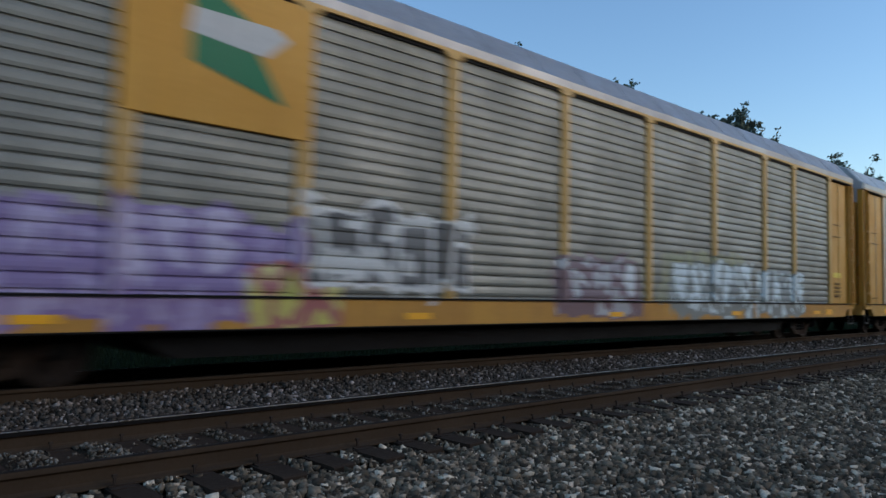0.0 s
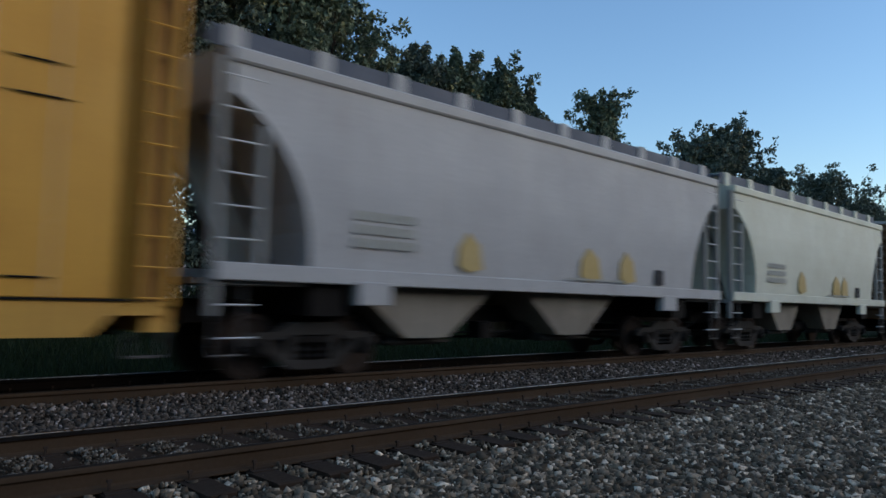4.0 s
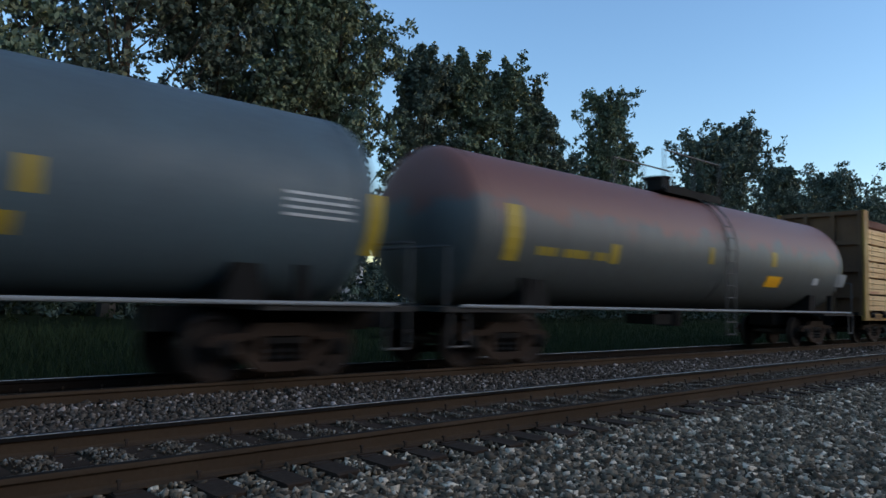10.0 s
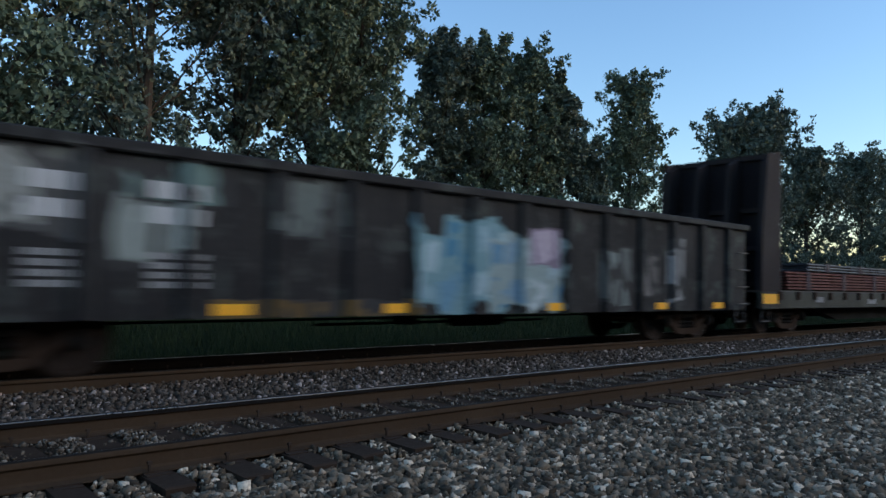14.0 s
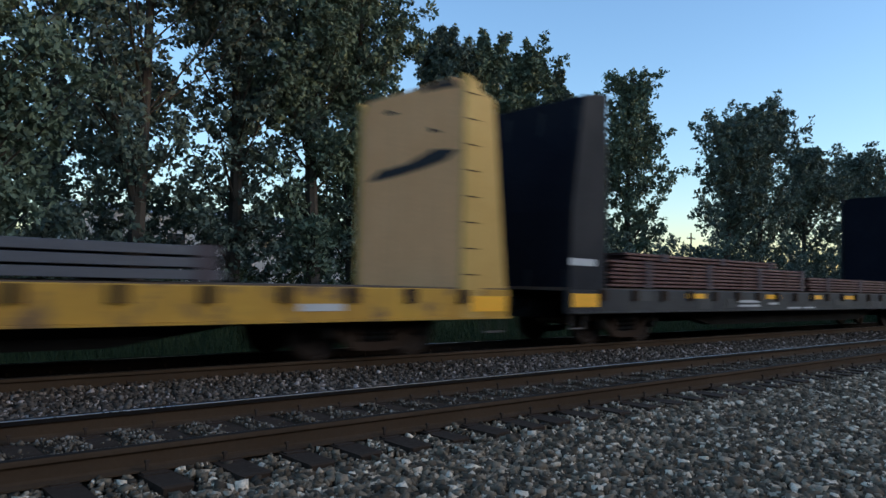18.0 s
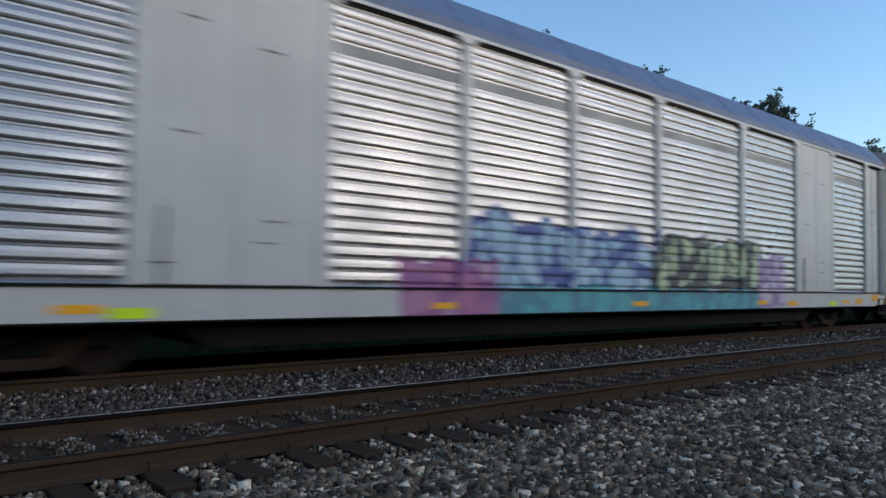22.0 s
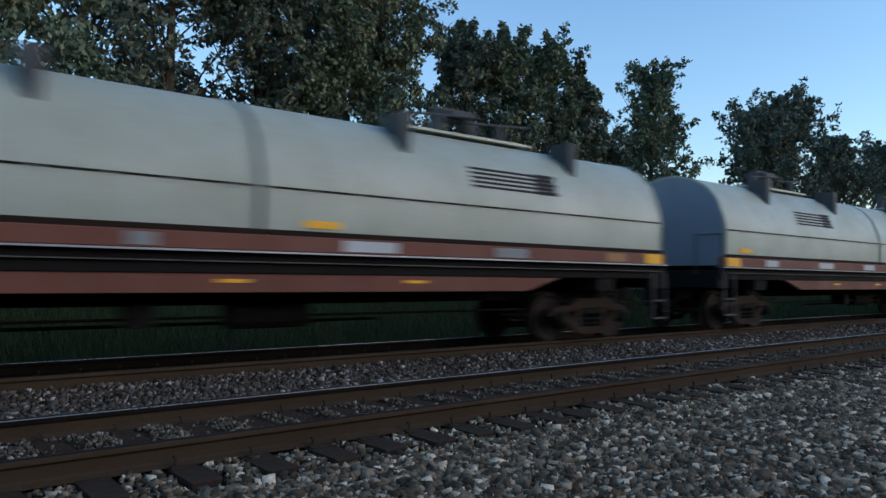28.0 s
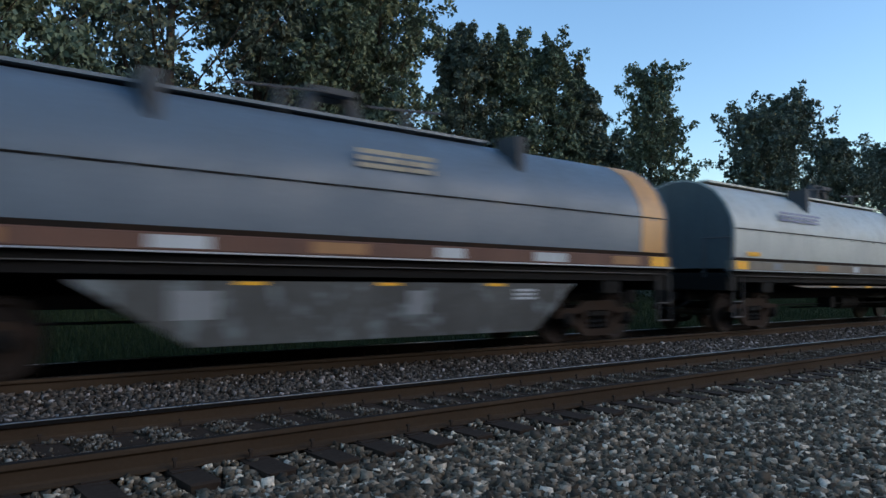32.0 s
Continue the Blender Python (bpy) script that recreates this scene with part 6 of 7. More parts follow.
def tanks():
    grey = paint("dark grey tank paint", (0.087, 0.12, 0.134), (0.07, 0.086, 0.097), 0.5, 0, 0.5, 0.2, (0.08, 0.08, 0.08))
    ty = paint("dull yellow band", (0.42, 0.29, 0.03), (0.32, 0.22, 0.03), 0.5)
    o = 131.7
    car_at(tank_car(123.0, 140.4, "dark grey tank car with a top platform and side ladder", grey, ty, [(124.6 - o, 125.1 - o, 1.9, 2.9, ty), *[(126.0 + 0.2 * k - o, 126.15 + 0.2 * k - o, 2.24, 2.4, ty) for k in range(12) if k not in (4, 9)], (126.0 - o, 128.6 - o, 2.16, 2.18, ty), (128.4 - o, 128.75 - o, 2.1, 2.55, ty), (130.6 - o, 130.95 - o, 2.0, 2.5, ty), (134.0 - o, 134.9 - o, 1.75, 2.0, ty), (134.9 - o, 135.1 - o, 2.2, 2.6, ty), (138.1 - o, 139.2 - o, 2.56, 2.6, WHITE_MARK), (138.1 - o, 139.2 - o, 2.46, 2.5, WHITE_MARK), (138.1 - o, 139.2 - o, 2.36, 2.4, WHITE_MARK), (138.1 - o, 139.2 - o, 2.26, 2.3, WHITE_MARK), (139.5 - o, 139.75 - o, 1.8, 2.7, ty)], TRUCK_GREY), 123.0, 140.4)
    n = Nodes("oil-stained tank")
    z = n.axis(2)
    wob = n.noise(n.scaled((0.8, 0.8, 0.8)), 1.5, 5)
    band = n.ramp(n.math("ADD", z, n.ramp(wob, 0.3, 0.7, -0.35, 0.35)), 2.7, 3.0)
    grime = n.noise(n.scaled((4, 4, 0.4)), 1.5, 4)
    c = n.mix(n.ramp(grime, 0.4, 0.75, 0, 0.6), (0.085, 0.09, 0.083), (0.05, 0.045, 0.04))
    c = n.mix(band, c, (0.17, 0.066, 0.046))
    n.link(c, n.bsdf.inputs["Base Color"])
    n.bsdf.inputs["Roughness"].default_value = 0.55
    n.bump(n.noise(n.coord, 14, 3), 0.1, 0.01)
    o = 150.25
    car_at(tank_car(141.0, 159.5, "grey tank car with a red-brown stained top half", n.material, ty, [(142.5 - o, 142.9 - o, 1.9, 2.9, ty), *[(143.4 + 0.2 * k - o, 143.55 + 0.2 * k - o, 2.04, 2.2, ty) for k in range(11) if k not in (3, 8)], (145.7 - o, 146.0 - o, 2.0, 2.4, ty), (149.8 - o, 150.0 - o, 2.2, 2.6, ty), (153.2 - o, 154.1 - o, 1.75, 2.05, REFLECT), (153.3 - o, 153.6 - o, 2.3, 2.7, ty), (156.4 - o, 156.8 - o, 1.9, 2.1, WHITE_MARK), (158.2 - o, 159.0 - o, 1.9, 2.3, GREY_MARK)], TRUCK_GREY), 141.0, 159.5)


tanks()


def load(ob, s):
    LOADS.append((ob, s))
    ob.location = (s, MID_B, Z_B)


STRAP_PALE = paint("dull steel strap", (0.3, 0.24, 0.16), (0.24, 0.18, 0.12), 0.5)


SILL_TAN = paint("tan sill patch", (0.42, 0.33, 0.2), (0.34, 0.26, 0.15), 0.6)
SILL_BROWN = paint("rust-brown sill patch", (0.24, 0.14, 0.05), (0.16, 0.085, 0.04), 0.65, 0, 0.8, 0.5)


def centerbeam():
    s0, s1 = 160.7, 184.3
    half, o = (s1 - s0) / 2, (s0 + s1) / 2
    yel = paint("rust-worn yellow", (0.42, 0.25, 0.06), (0.26, 0.13, 0.045), 0.55, 0, 0.8, 0.6, (0.1, 0.06, 0.03))
    brn = paint("brown bulkhead steel", (0.17, 0.10, 0.055), (0.1, 0.06, 0.04), 0.6, 0, 0.7, 0.5)
    redb = paint("rust-red beam", (0.12, 0.045, 0.032), (0.08, 0.032, 0.024), 0.65, 0, 0.6, 0.4)
    car = thing("centerbeam_flatcar", "yellow and rust centerbeam flatcar loaded with sawn lumber", "railcar", "freight train cars")
    part("deck", M().box(-half + 0.1, half - 0.1, -1.4, 1.4, 1.0, 1.1), STEEL_DARK, car)
    part("side_sill", M().block(-half + 0.05, half - 0.05, -1.45, -1.35, 0.82, 1.06), yel, car)
    part("side_sill", M().box(-half + 0.05, half - 0.05, 1.35, 1.45, 0.82, 1.06), yel, car)
    k = -half + 0.9
    i = 0
    while k < half - 0.8:
        mark(car, k, k + 0.75, 0.86, 1.02, (SILL_BROWN, REFLECT, SILL_BROWN, SILL_TAN)[i % 4], -1.452, "reflector")
        part("winch", M().cyl("y", (k - 0.25, -1.48, 0.98), 0.07, 0.16, 10).box(k - 0.36, k - 0.14, -1.5, -1.36, 0.94, 1.12), STEEL_DARK, car, "load-strap winch")
        k += 1.22
        i += 1
    part("top_beam", M().box(-half + 0.3, half - 0.3, -0.62, 0.62, 4.36, 4.62).prism([(-0.62, 4.37), (-0.3, 4.05), (0.3, 4.05), (0.62, 4.37)], "x", -half + 0.3, half - 0.3), redb, car, "rust-red top chord")
    part("centre_web", M().box(-half + 0.3, half - 0.3, -0.04, 0.04, 1.1, 4.1), yel, car)
    x = -half + 1.6
    while x < half - 1:
        part("upright", M().box(x - 0.08, x + 0.08, -0.18, 0.18, 1.1, 4.2), yel, car)
        x += 1.2
    for s in (-1, 1):
        e = s * half
        a, b = sorted((e, e - s * 0.1))
        blk = part("bulkhead", M().prism([(-1.42, 1.0), (1.42, 1.0), (1.42, 4.5), (1.3, 4.66), (-1.3, 4.66), (-1.42, 4.5)], "x", *sorted((e - s * 0.2, e - s * 0.26))), brn, car, "brown ribbed end bulkhead")
        for y in (-1.40, -0.5, 0.42, 1.26):
            part("bulkhead_post", M().box(*sorted((e - s * 0.2, e)), y, y + 0.14, 1.0, 4.6), brn, blk)
        for z in (1.6, 2.5, 3.45, 4.5):
            part("bulkhead_beam", M().box(*sorted((e - s * 0.2, e - s * 0.02)), -1.4, 1.4, z, z + 0.12), brn, blk)
        part("edge_plate", M().block(*sorted((e, e - s * 0.42)), -1.47, -1.36, 0.9, 4.64), yel, blk, "yellow bulkhead edge")
        part("edge_plate", M().box(*sorted((e, e - s * 0.42)), 1.36, 1.47, 0.9, 4.64), yel, blk)
        part("gusset", M().prism([(e - s * 0.3, 4.05), (e - s * 1.6, 4.4), (e - s * 0.3, 4.6)], "y", -0.5, 0.5), redb, car)
    underframe(car, half, 0.7)
    trucks(car, (-half + 2.2, half - 2.2), TRUCK_BROWN)
    couplers(car, half)
    car_at(car, s0, s1)

    n = Nodes("sawn softwood")
    info = n.tree.nodes.new("ShaderNodeObjectInfo").outputs["Random"]
    grain = n.noise(n.scaled((1.2, 20, 30)), 2.0, 5)
    c = n.mix(n.ramp(info, 0, 1), (0.78, 0.53, 0.245), (0.66, 0.4, 0.165))
    c = n.mix(n.ramp(info, 0.9, 1.0, 0, 0.8), c, (0.5, 0.24, 0.12))
    c = n.mix(n.ramp(grain, 0.45, 0.75, 0, 0.45), c, (0.5, 0.3, 0.15))
    n.link(c, n.bsdf.inputs["Base Color"])
    n.bsdf.inputs["Roughness"].default_value = 0.75
    n.bump(grain, 0.3, 0.004)
    wood = n.material
    dun = paint("wood bearer", (0.12, 0.08, 0.05), (0.08, 0.05, 0.03), 0.8)
    cols = [161.2, 163.6, 166.0, 168.6, 171.1, 173.5, 175.85, 178.35, 181.0, 183.7]
    rng = random.Random(8)
    for a, b in zip(cols, cols[1:]):
        tiers = 5 if a < 178 else 4
        for t in range(tiers):
            z = 1.13 + t * 0.585
            lift = 0.045
            pieces = []
            for layer in range(6):
                zz = z + lift + layer * 0.0895
                w = rng.uniform(-0.02, 0.02)
                xx = a - o + 0.015 + rng.uniform(0, 0.03)
                while xx < b - o - 0.05:
                    xe = min(b - o - 0.015, xx + (b - a) * rng.choice((0.5, 1, 1)))
                    y = -1.38 + rng.uniform(-0.012, 0.012)
                    pieces.append(M().box(xx, xe - 0.006, y, -0.16, zz, zz + (0.068 if layer % 2 else 0.085)))
                    xx = xe
            bundle = thing("lumber_bundle", "strapped bundle of pale sawn lumber on the flatcar", "lumber", "lumber load")
            for m in pieces:
                part("board", m, wood, bundle)
            for x in (a - o + 0.4, b - o - 0.5):
                part("bearer", M().box(x, x + 0.1, -1.36, -0.18, z, z + 0.045), dun, bundle)
            for f in (0.22, 0.78):
                x = a - o + (b - a) * f
                part("strap", M().box(x - 0.008, x + 0.008, -1.398, -1.39, z + 0.04, z + 0.575), STRAP_PALE, bundle)
            load(bundle, o)


centerbeam()


def gondola(s0, s1, z0, z1, label, mat, pitch, band=0.14, drop=0.0):
    half = (s1 - s0) / 2
    car = thing("gondola_car", label, "railcar", "freight train cars")
    cut = 2.6
    if drop:
        out = [(-half, z0 + drop), (-half + cut, z0 + drop), (-half + cut + 0.9, z0), (half - cut - 0.9, z0), (half - cut, z0 + drop), (half, z0 + drop), (half, z1 - 0.1), (-half, z1 - 0.1)]
    else:
        out = [(-half, z0), (half, z0), (half, z1 - 0.1), (-half, z1 - 0.1)]
    part("side_wall", M().prism(out, "y", -1.47, -1.42), mat, car)
    part("side_wall", M().prism(out, "y", 1.42, 1.47), mat, car)
    part("top_chord", M().block(-half - 0.02, half + 0.02, -1.58, -1.4, z1 - band, z1, 0.02), mat, car, "heavy top rail")
    part("top_chord", M().box(-half - 0.02, half + 0.02, 1.4, 1.58, z1 - band, z1), mat, car)
    x = -half + 0.35
    while x < half:
        low = z0 + drop if abs(x) > half - cut else z0
        part("side_post", M().prism([(x - 0.11, -1.465), (x - 0.07, -1.57), (x + 0.07, -1.57), (x + 0.11, -1.465)], "z", low + 0.02, z1 - band), mat, car)
        x += pitch
    for s in (-1, 1):
        e = part("end_wall", M().box(*sorted((s * half, s * (half - 0.06))), -1.45, 1.45, z0 + drop, z1 - 0.05), mat, car)
        for z in (1.2, 1.6, 2.0, 2.35):
            part("end_rib", M().box(*sorted((s * half, s * (half + 0.08))), -1.4, 1.4, z, z + 0.1), mat, e)
        part("end_chord", M().box(*sorted((s * (half - 0.1), s * (half + 0.06))), -1.5, 1.5, z1 - band, z1 + 0.01), mat, car)
        rungs(car, s * (half - 0.32), [z0 + drop + 0.15 + 0.4 * i for i in range(4)], 0.4, -1.56)
        part("stirrup_step", M().bar((s * (half - 0.1), -1.5, z0 + 0.1), (s * (half - 0.1), -1.5, 0.4), 0.015).bar((s * (half - 0.5), -1.5, z0 + 0.1), (s * (half - 0.5), -1.5, 0.4), 0.015).bar((s * (half - 0.1), -1.5, 0.4), (s * (half - 0.5), -1.5, 0.4), 0.018), RUNGS, car)
    part("floor", M().box(-half, half, -1.42, 1.42, 1.0, 1.1), STEEL_DARK, car)
    underframe(car, half, 0.7)
    trucks(car, (-half + 1.9, half - 1.9), TRUCK_BROWN)
    couplers(car, half)
    return car


def gondolas():
    o = 194.6
    DARK = (0.05, 0.05, 0.048)
    T = [(a - o, b - o, z0, z1, f, g, h, 70 + i) for i, (a, b, z0, z1, f, g, h) in enumerate((
        (187.2, 188.45, 1.55, 2.6, (0.36, 0.37, 0.33), (0.16, 0.17, 0.15), (0.09, 0.09, 0.085)),
        (188.7, 189.7, 1.3, 2.6, (0.34, 0.37, 0.33), (0.18, 0.23, 0.21), DARK),
        (188.9, 190.2, 2.05, 2.6, (0.2, 0.29, 0.26), (0.12, 0.17, 0.15), DARK),
        (190.7, 191.9, 1.7, 2.55, (0.24, 0.28, 0.25), (0.1, 0.11, 0.1), DARK),
        (189.9, 193.2, 0.66, 0.92, (0.24, 0.15, 0.05), (0.12, 0.08, 0.035), DARK),
        (193.1, 195.2, 0.66, 2.15, (0.03, 0.2, 0.34), (0.5, 0.62, 0.62), (0.2, 0.34, 0.36)),
        (194.7, 196.6, 0.7, 2.05, (0.55, 0.62, 0.62), (0.06, 0.22, 0.36), (0.3, 0.38, 0.36)),
        (195.7, 196.5, 1.5, 2.2, (0.5, 0.34, 0.45), (0.5, 0.5, 0.52), (0.25, 0.2, 0.25)),
        (197.6, 198.7, 0.8, 1.95, (0.24, 0.28, 0.26), (0.12, 0.13, 0.12), DARK),
        (199.0, 199.7, 0.9, 1.9, (0.24, 0.22, 0.2), (0.13, 0.12, 0.11), DARK),
        (200.0, 200.7, 0.75, 2.4, (0.4, 0.4, 0.39), (0.2, 0.2, 0.19), DARK)))]
    car = gondola(185.8, 203.4, 0.68, 2.72, "black steel gondola car with ribbed sides and blue graffiti", paint("grimy black gondola", (0.03, 0.029, 0.029), (0.019, 0.018, 0.018), 0.6, 0.1, 0.6, 0.5, (0.075, 0.07, 0.06), tags=T, patches=(0.07, 0.078, 0.07)), 1.17, 0.14)
    for s, w in ((186.9, 0.3), (190.0, 0.5), (192.6, 0.4), (196.2, 0.4), (199.6, 0.4), (201.9, 0.45)):
        mark(car, s - o, s - o + w, 0.72, 0.86, REFLECT, -1.475, "reflector")
    for s in (187.9, 189.2):
        bars(car, s - o, s - o + 0.7, 1.8, 2.4, 2, WHITE_MARK, -1.475, "white reporting marks")
        bars(car, s - o, s - o + 0.7, 1.05, 1.5, 4, GREY_MARK, -1.475)
    car_at(car, 185.8, 203.4)
    o = 281.3
    T = [(a - o, a + w - o, z0, z1, f, g, (0.045, 0.045, 0.042), 55 + i) for i, (a, w, z0, z1, f, g) in enumerate(((280.6, 0.9, 1.2, 2.1, (0.16, 0.19, 0.15), (0.17, 0.15, 0.06)), (281.8, 0.9, 1.2, 2.1, (0.19, 0.24, 0.19), (0.12, 0.14, 0.11)), (282.9, 0.8, 1.0, 2.1, (0.14, 0.2, 0.16), (0.22, 0.24, 0.15)), (283.9, 0.9, 0.85, 2.1, (0.2, 0.25, 0.2), (0.11, 0.13, 0.11)), (285.8, 1.1, 1.1, 2.0, (0.14, 0.17, 0.14), (0.2, 0.22, 0.18))))]
    car = gondola(272.8, 289.8, 0.6, 2.55, "dark brown gondola car with a heavy top band", paint("dark brown gondola", (0.062, 0.052, 0.046), (0.04, 0.034, 0.03), 0.6, 0.1, 0.6, 0.4, (0.09, 0.075, 0.065), tags=T), 1.02, 0.32, 0.25)
    x = -8.3
    while x < 8.3:
        part("chord_stiffener", M().box(x, x + 0.05, -1.6, -1.5, 2.25, 2.54), TRUCK_BROWN, car)
        x += 1.02
    # Two black strips paint the band's shadow lines; no groove is cut.
    part("chord_shadow", M().box(-8.5, 8.5, -1.606, -1.58, 2.47, 2.5).box(-8.5, 8.5, -1.585, -1.5, 2.16, 2.228), STEEL_DARK, car, "dark strips painted as shadow lines along the top band")
    for s, w in ((273.6, 0.7), (276.6, 0.45), (278.9, 0.45), (281.8, 0.45), (285.0, 0.6), (288.0, 0.8)):
        mark(car, s - o, s - o + w, 1.42, 1.53, REFLECT, -1.477, "reflector")
    for s in (274.5, 275.3):
        bars(car, s - o, s - o + 0.62, 1.75, 2.1, 1, WHITE_MARK, -1.477, "white reporting marks")
        bars(car, s - o, s - o + 0.62, 1.3, 1.6, 2, WHITE_MARK, -1.477, "white reporting marks")
    bars(car, 277.0 - o, 277.5 - o, 1.3, 1.7, 3, GREY_MARK, -1.477)
    bars(car, 287.4 - o, 288.1 - o, 1.35, 1.75, 3, GREY_MARK, -1.477)
    mark(car, 287.4 - o, 287.7 - o, 1.1, 1.2, paint("pink placard", (0.5, 0.25, 0.24)), -1.477)
    car_at(car, 272.8, 289.8)


gondolas()


def bulkhead_flat(s0, s1, label, sill_mat, post_mats, face_mats, dz0, dz1, top, reflect, plate=1.05, slant=False, skin=False, inset=(0.08, 0.08)):
    half = (s1 - s0) / 2
    car = thing("bulkhead_flatcar", label, "railcar", "freight train cars")
    part("deck", M().box(-half, half, -1.42, 1.42, dz1 - 0.06, dz1), paint("worn plank deck", (0.12, 0.09, 0.07), (0.08, 0.06, 0.05), 0.85), car, "worn plank deck")
    part("side_sill", M().block(-half, half, -1.5, -1.38, dz0, dz1 - 0.02, 0.015), sill_mat, car)
    part("side_sill", M().box(-half, half, 1.38, 1.5, dz0, dz1 - 0.02), sill_mat, car)
    part("sill_flange", M().box(-half, half, -1.54, -1.4, dz0 - 0.02, dz0 + 0.01), sill_mat, car)
    part("fishbelly_sill", M().prism([(-half + 4.2, dz0 + 0.2), (-half + 4.4, dz0 - 0.05), (-half + 6.2, 0.3), (half - 6.2, 0.3), (half - 4.4, dz0 - 0.05), (half - 4.2, dz0 + 0.2)], "y", -0.9, -0.6).prism([(-half + 4.2, dz0 + 0.2), (-half + 4.4, dz0 - 0.05), (-half + 6.2, 0.3), (half - 6.2, 0.3), (half - 4.4, dz0 - 0.05), (half - 4.2, dz0 + 0.2)], "y", 0.6, 0.9), STEEL_DARK, car, "deep dark middle sill")
    x = -half + 1.0
    while x < half - 0.8:
        part("stake_pocket", M().prism([(x - 0.1, -1.49), (x - 0.08, -1.56), (x + 0.08, -1.56), (x + 0.1, -1.49)], "z", dz1 - 0.24, dz1 - 0.03), TRUCK_BROWN, car)
        x += 1.05
    for i, s in enumerate((-1, 1)):
        e = s * half
        inner = e - s * 1.05
        face = part("bulkhead", M().prism([(-1.4, dz1), (1.4, dz1), (1.4, top - 0.25), (1.22, top), (-1.22, top), (-1.4, top - 0.25)], "x", *sorted((inner, inner + s * 0.08))), face_mats[i], car, "tall end bulkhead")
        for y in (-1.42, -0.5, 0.4, 1.3):
            part("bulkhead_brace", M().prism([(inner + s * 0.08, dz1), (e, dz1), (e - s * 0.35, top - 0.3), (inner + s * 0.08, top - 0.05)], "y", y, y + 0.1), post_mats[i], face)
        part("edge_plate", M().prism([(inner - s * 0.02, dz0), (inner + s * plate, dz0), (inner + s * (plate - 0.06), 2.6), (inner + s * plate * 0.64, top - 0.1), (inner - s * 0.02, top + 0.02)], "y", -1.5, -1.43), post_mats[i], face, "steel side plate of the bulkhead")
        part("edge_plate", M().prism([(inner - s * 0.02, dz0), (inner + s * plate, dz0), (inner + s * (plate - 0.06), 2.6), (inner + s * plate * 0.64, top - 0.1), (inner - s * 0.02, top + 0.02)], "y", 1.43, 1.5), post_mats[i], face)
        if plate < 1:
            for k in range(8):
                z = dz1 + 0.2 + k * 0.42
                part("plank_gap", M().box(*sorted((inner - s * 0.01, inner + s * plate * 0.66)), -1.504, -1.498, z, z + 0.022), TRUCK_BROWN, face)
        if skin:
            part("outer_skin", M().prism([(e - s * 0.02, dz1), (e - s * 0.08, 2.6), (inner + s * 0.65, top - 0.1), (inner + s * 0.59, top - 0.1), (e - s * 0.14, 2.6), (e - s * 0.08, dz1)], "y", -1.42, 1.42), face_mats[i], face, "plain outer plate")
        for z in (dz1 + 0.1, 2.2, 3.2, top - 0.15):
            part("bulkhead_beam", M().box(*sorted((inner + s * 0.08, inner + s * 0.2)), -1.4, 1.4, z, z + 0.12), post_mats[i], face)
        if slant:
            rungs(car, e - s * 0.5, [dz1 + 0.25 + 0.42 * k for k in range(8) if dz1 + 0.25 + 0.42 * k < top - 0.4], 0.42, -1.5)
        mark(car, *sorted((e - s * inset[i], e - s * (inset[i] + 0.78))), dz0 + 0.1, dz0 + 0.35, REFLECT, -1.505, "reflector")
        part("stirrup_step", M().bar((e - s * 0.1, -1.45, dz0), (e - s * 0.1, -1.45, 0.38), 0.015).bar((e - s * 0.5, -1.45, dz0), (e - s * 0.5, -1.45, 0.38), 0.015).bar((e - s * 0.1, -1.45, 0.38), (e - s * 0.5, -1.45, 0.38), 0.018), RUNGS, car)
    for a, w, z0, z1, m_ in reflect:
        mark(car, a - half, a - half + w, z0, z1, m_, -1.505, "reflector" if m_ is REFLECT else "marking")
    underframe(car, half, 0.62)
    trucks(car, (-half + 2.4, half - 2.4), TRUCK_BROWN)
    couplers(car, half)
    return car


STRAP = paint("dull strap", (0.09, 0.07, 0.075), (0.07, 0.055, 0.06), 0.6)


def bar_stack(o, a, b, z0, layers, h, mat, label, per=7, name="steel_bundle"):
    """Long square steel bars or tubes stacked in layers with spacers between."""
    t = thing(name, label, "steel load", "steel loads on the flatcars")
    rng = random.Random(int(a * 7 + z0 * 50))
    one = M().block(a - o, b - o, 0, 2.5 / per - 0.03, 0, h, 0.006).mesh("bar")
    one.materials.append(mat)
    for k in range(layers):
        for i in range(per):
            part("bar", one, mat, t).location = (rng.uniform(-0.12, 0.12), -1.25 + i * 2.5 / per, z0 + k * (h + 0.03) + 0.03)
    rest = M().box(0, 0.09, -1.27, 1.27, 0, 0.03).mesh("spacer")
    rest.materials.append(TIE_WOOD)
    x = a - o + 0.6
    while x < b - o - 0.3:
        for k in range(layers):
            part("spacer", rest, TIE_WOOD, t).location = (x, 0, z0 + k * (h + 0.03))
        x += 2.4
    x = a - o + 1.2
    while x < b - o:
        part("strap", M().box(x, x + 0.22, -1.275, -1.262, z0 + 0.01, z0 + layers * (h + 0.03) + 0.02).box(x, x + 0.22, -1.27, 1.27, z0 + layers * (h + 0.03), z0 + layers * (h + 0.03) + 0.012), STRAP, t)
        x += 2.5
    load(t, o)
    return t


DIM_MARK = paint("worn grey stencil box", (0.085, 0.085, 0.08), (0.06, 0.06, 0.057), 0.6)


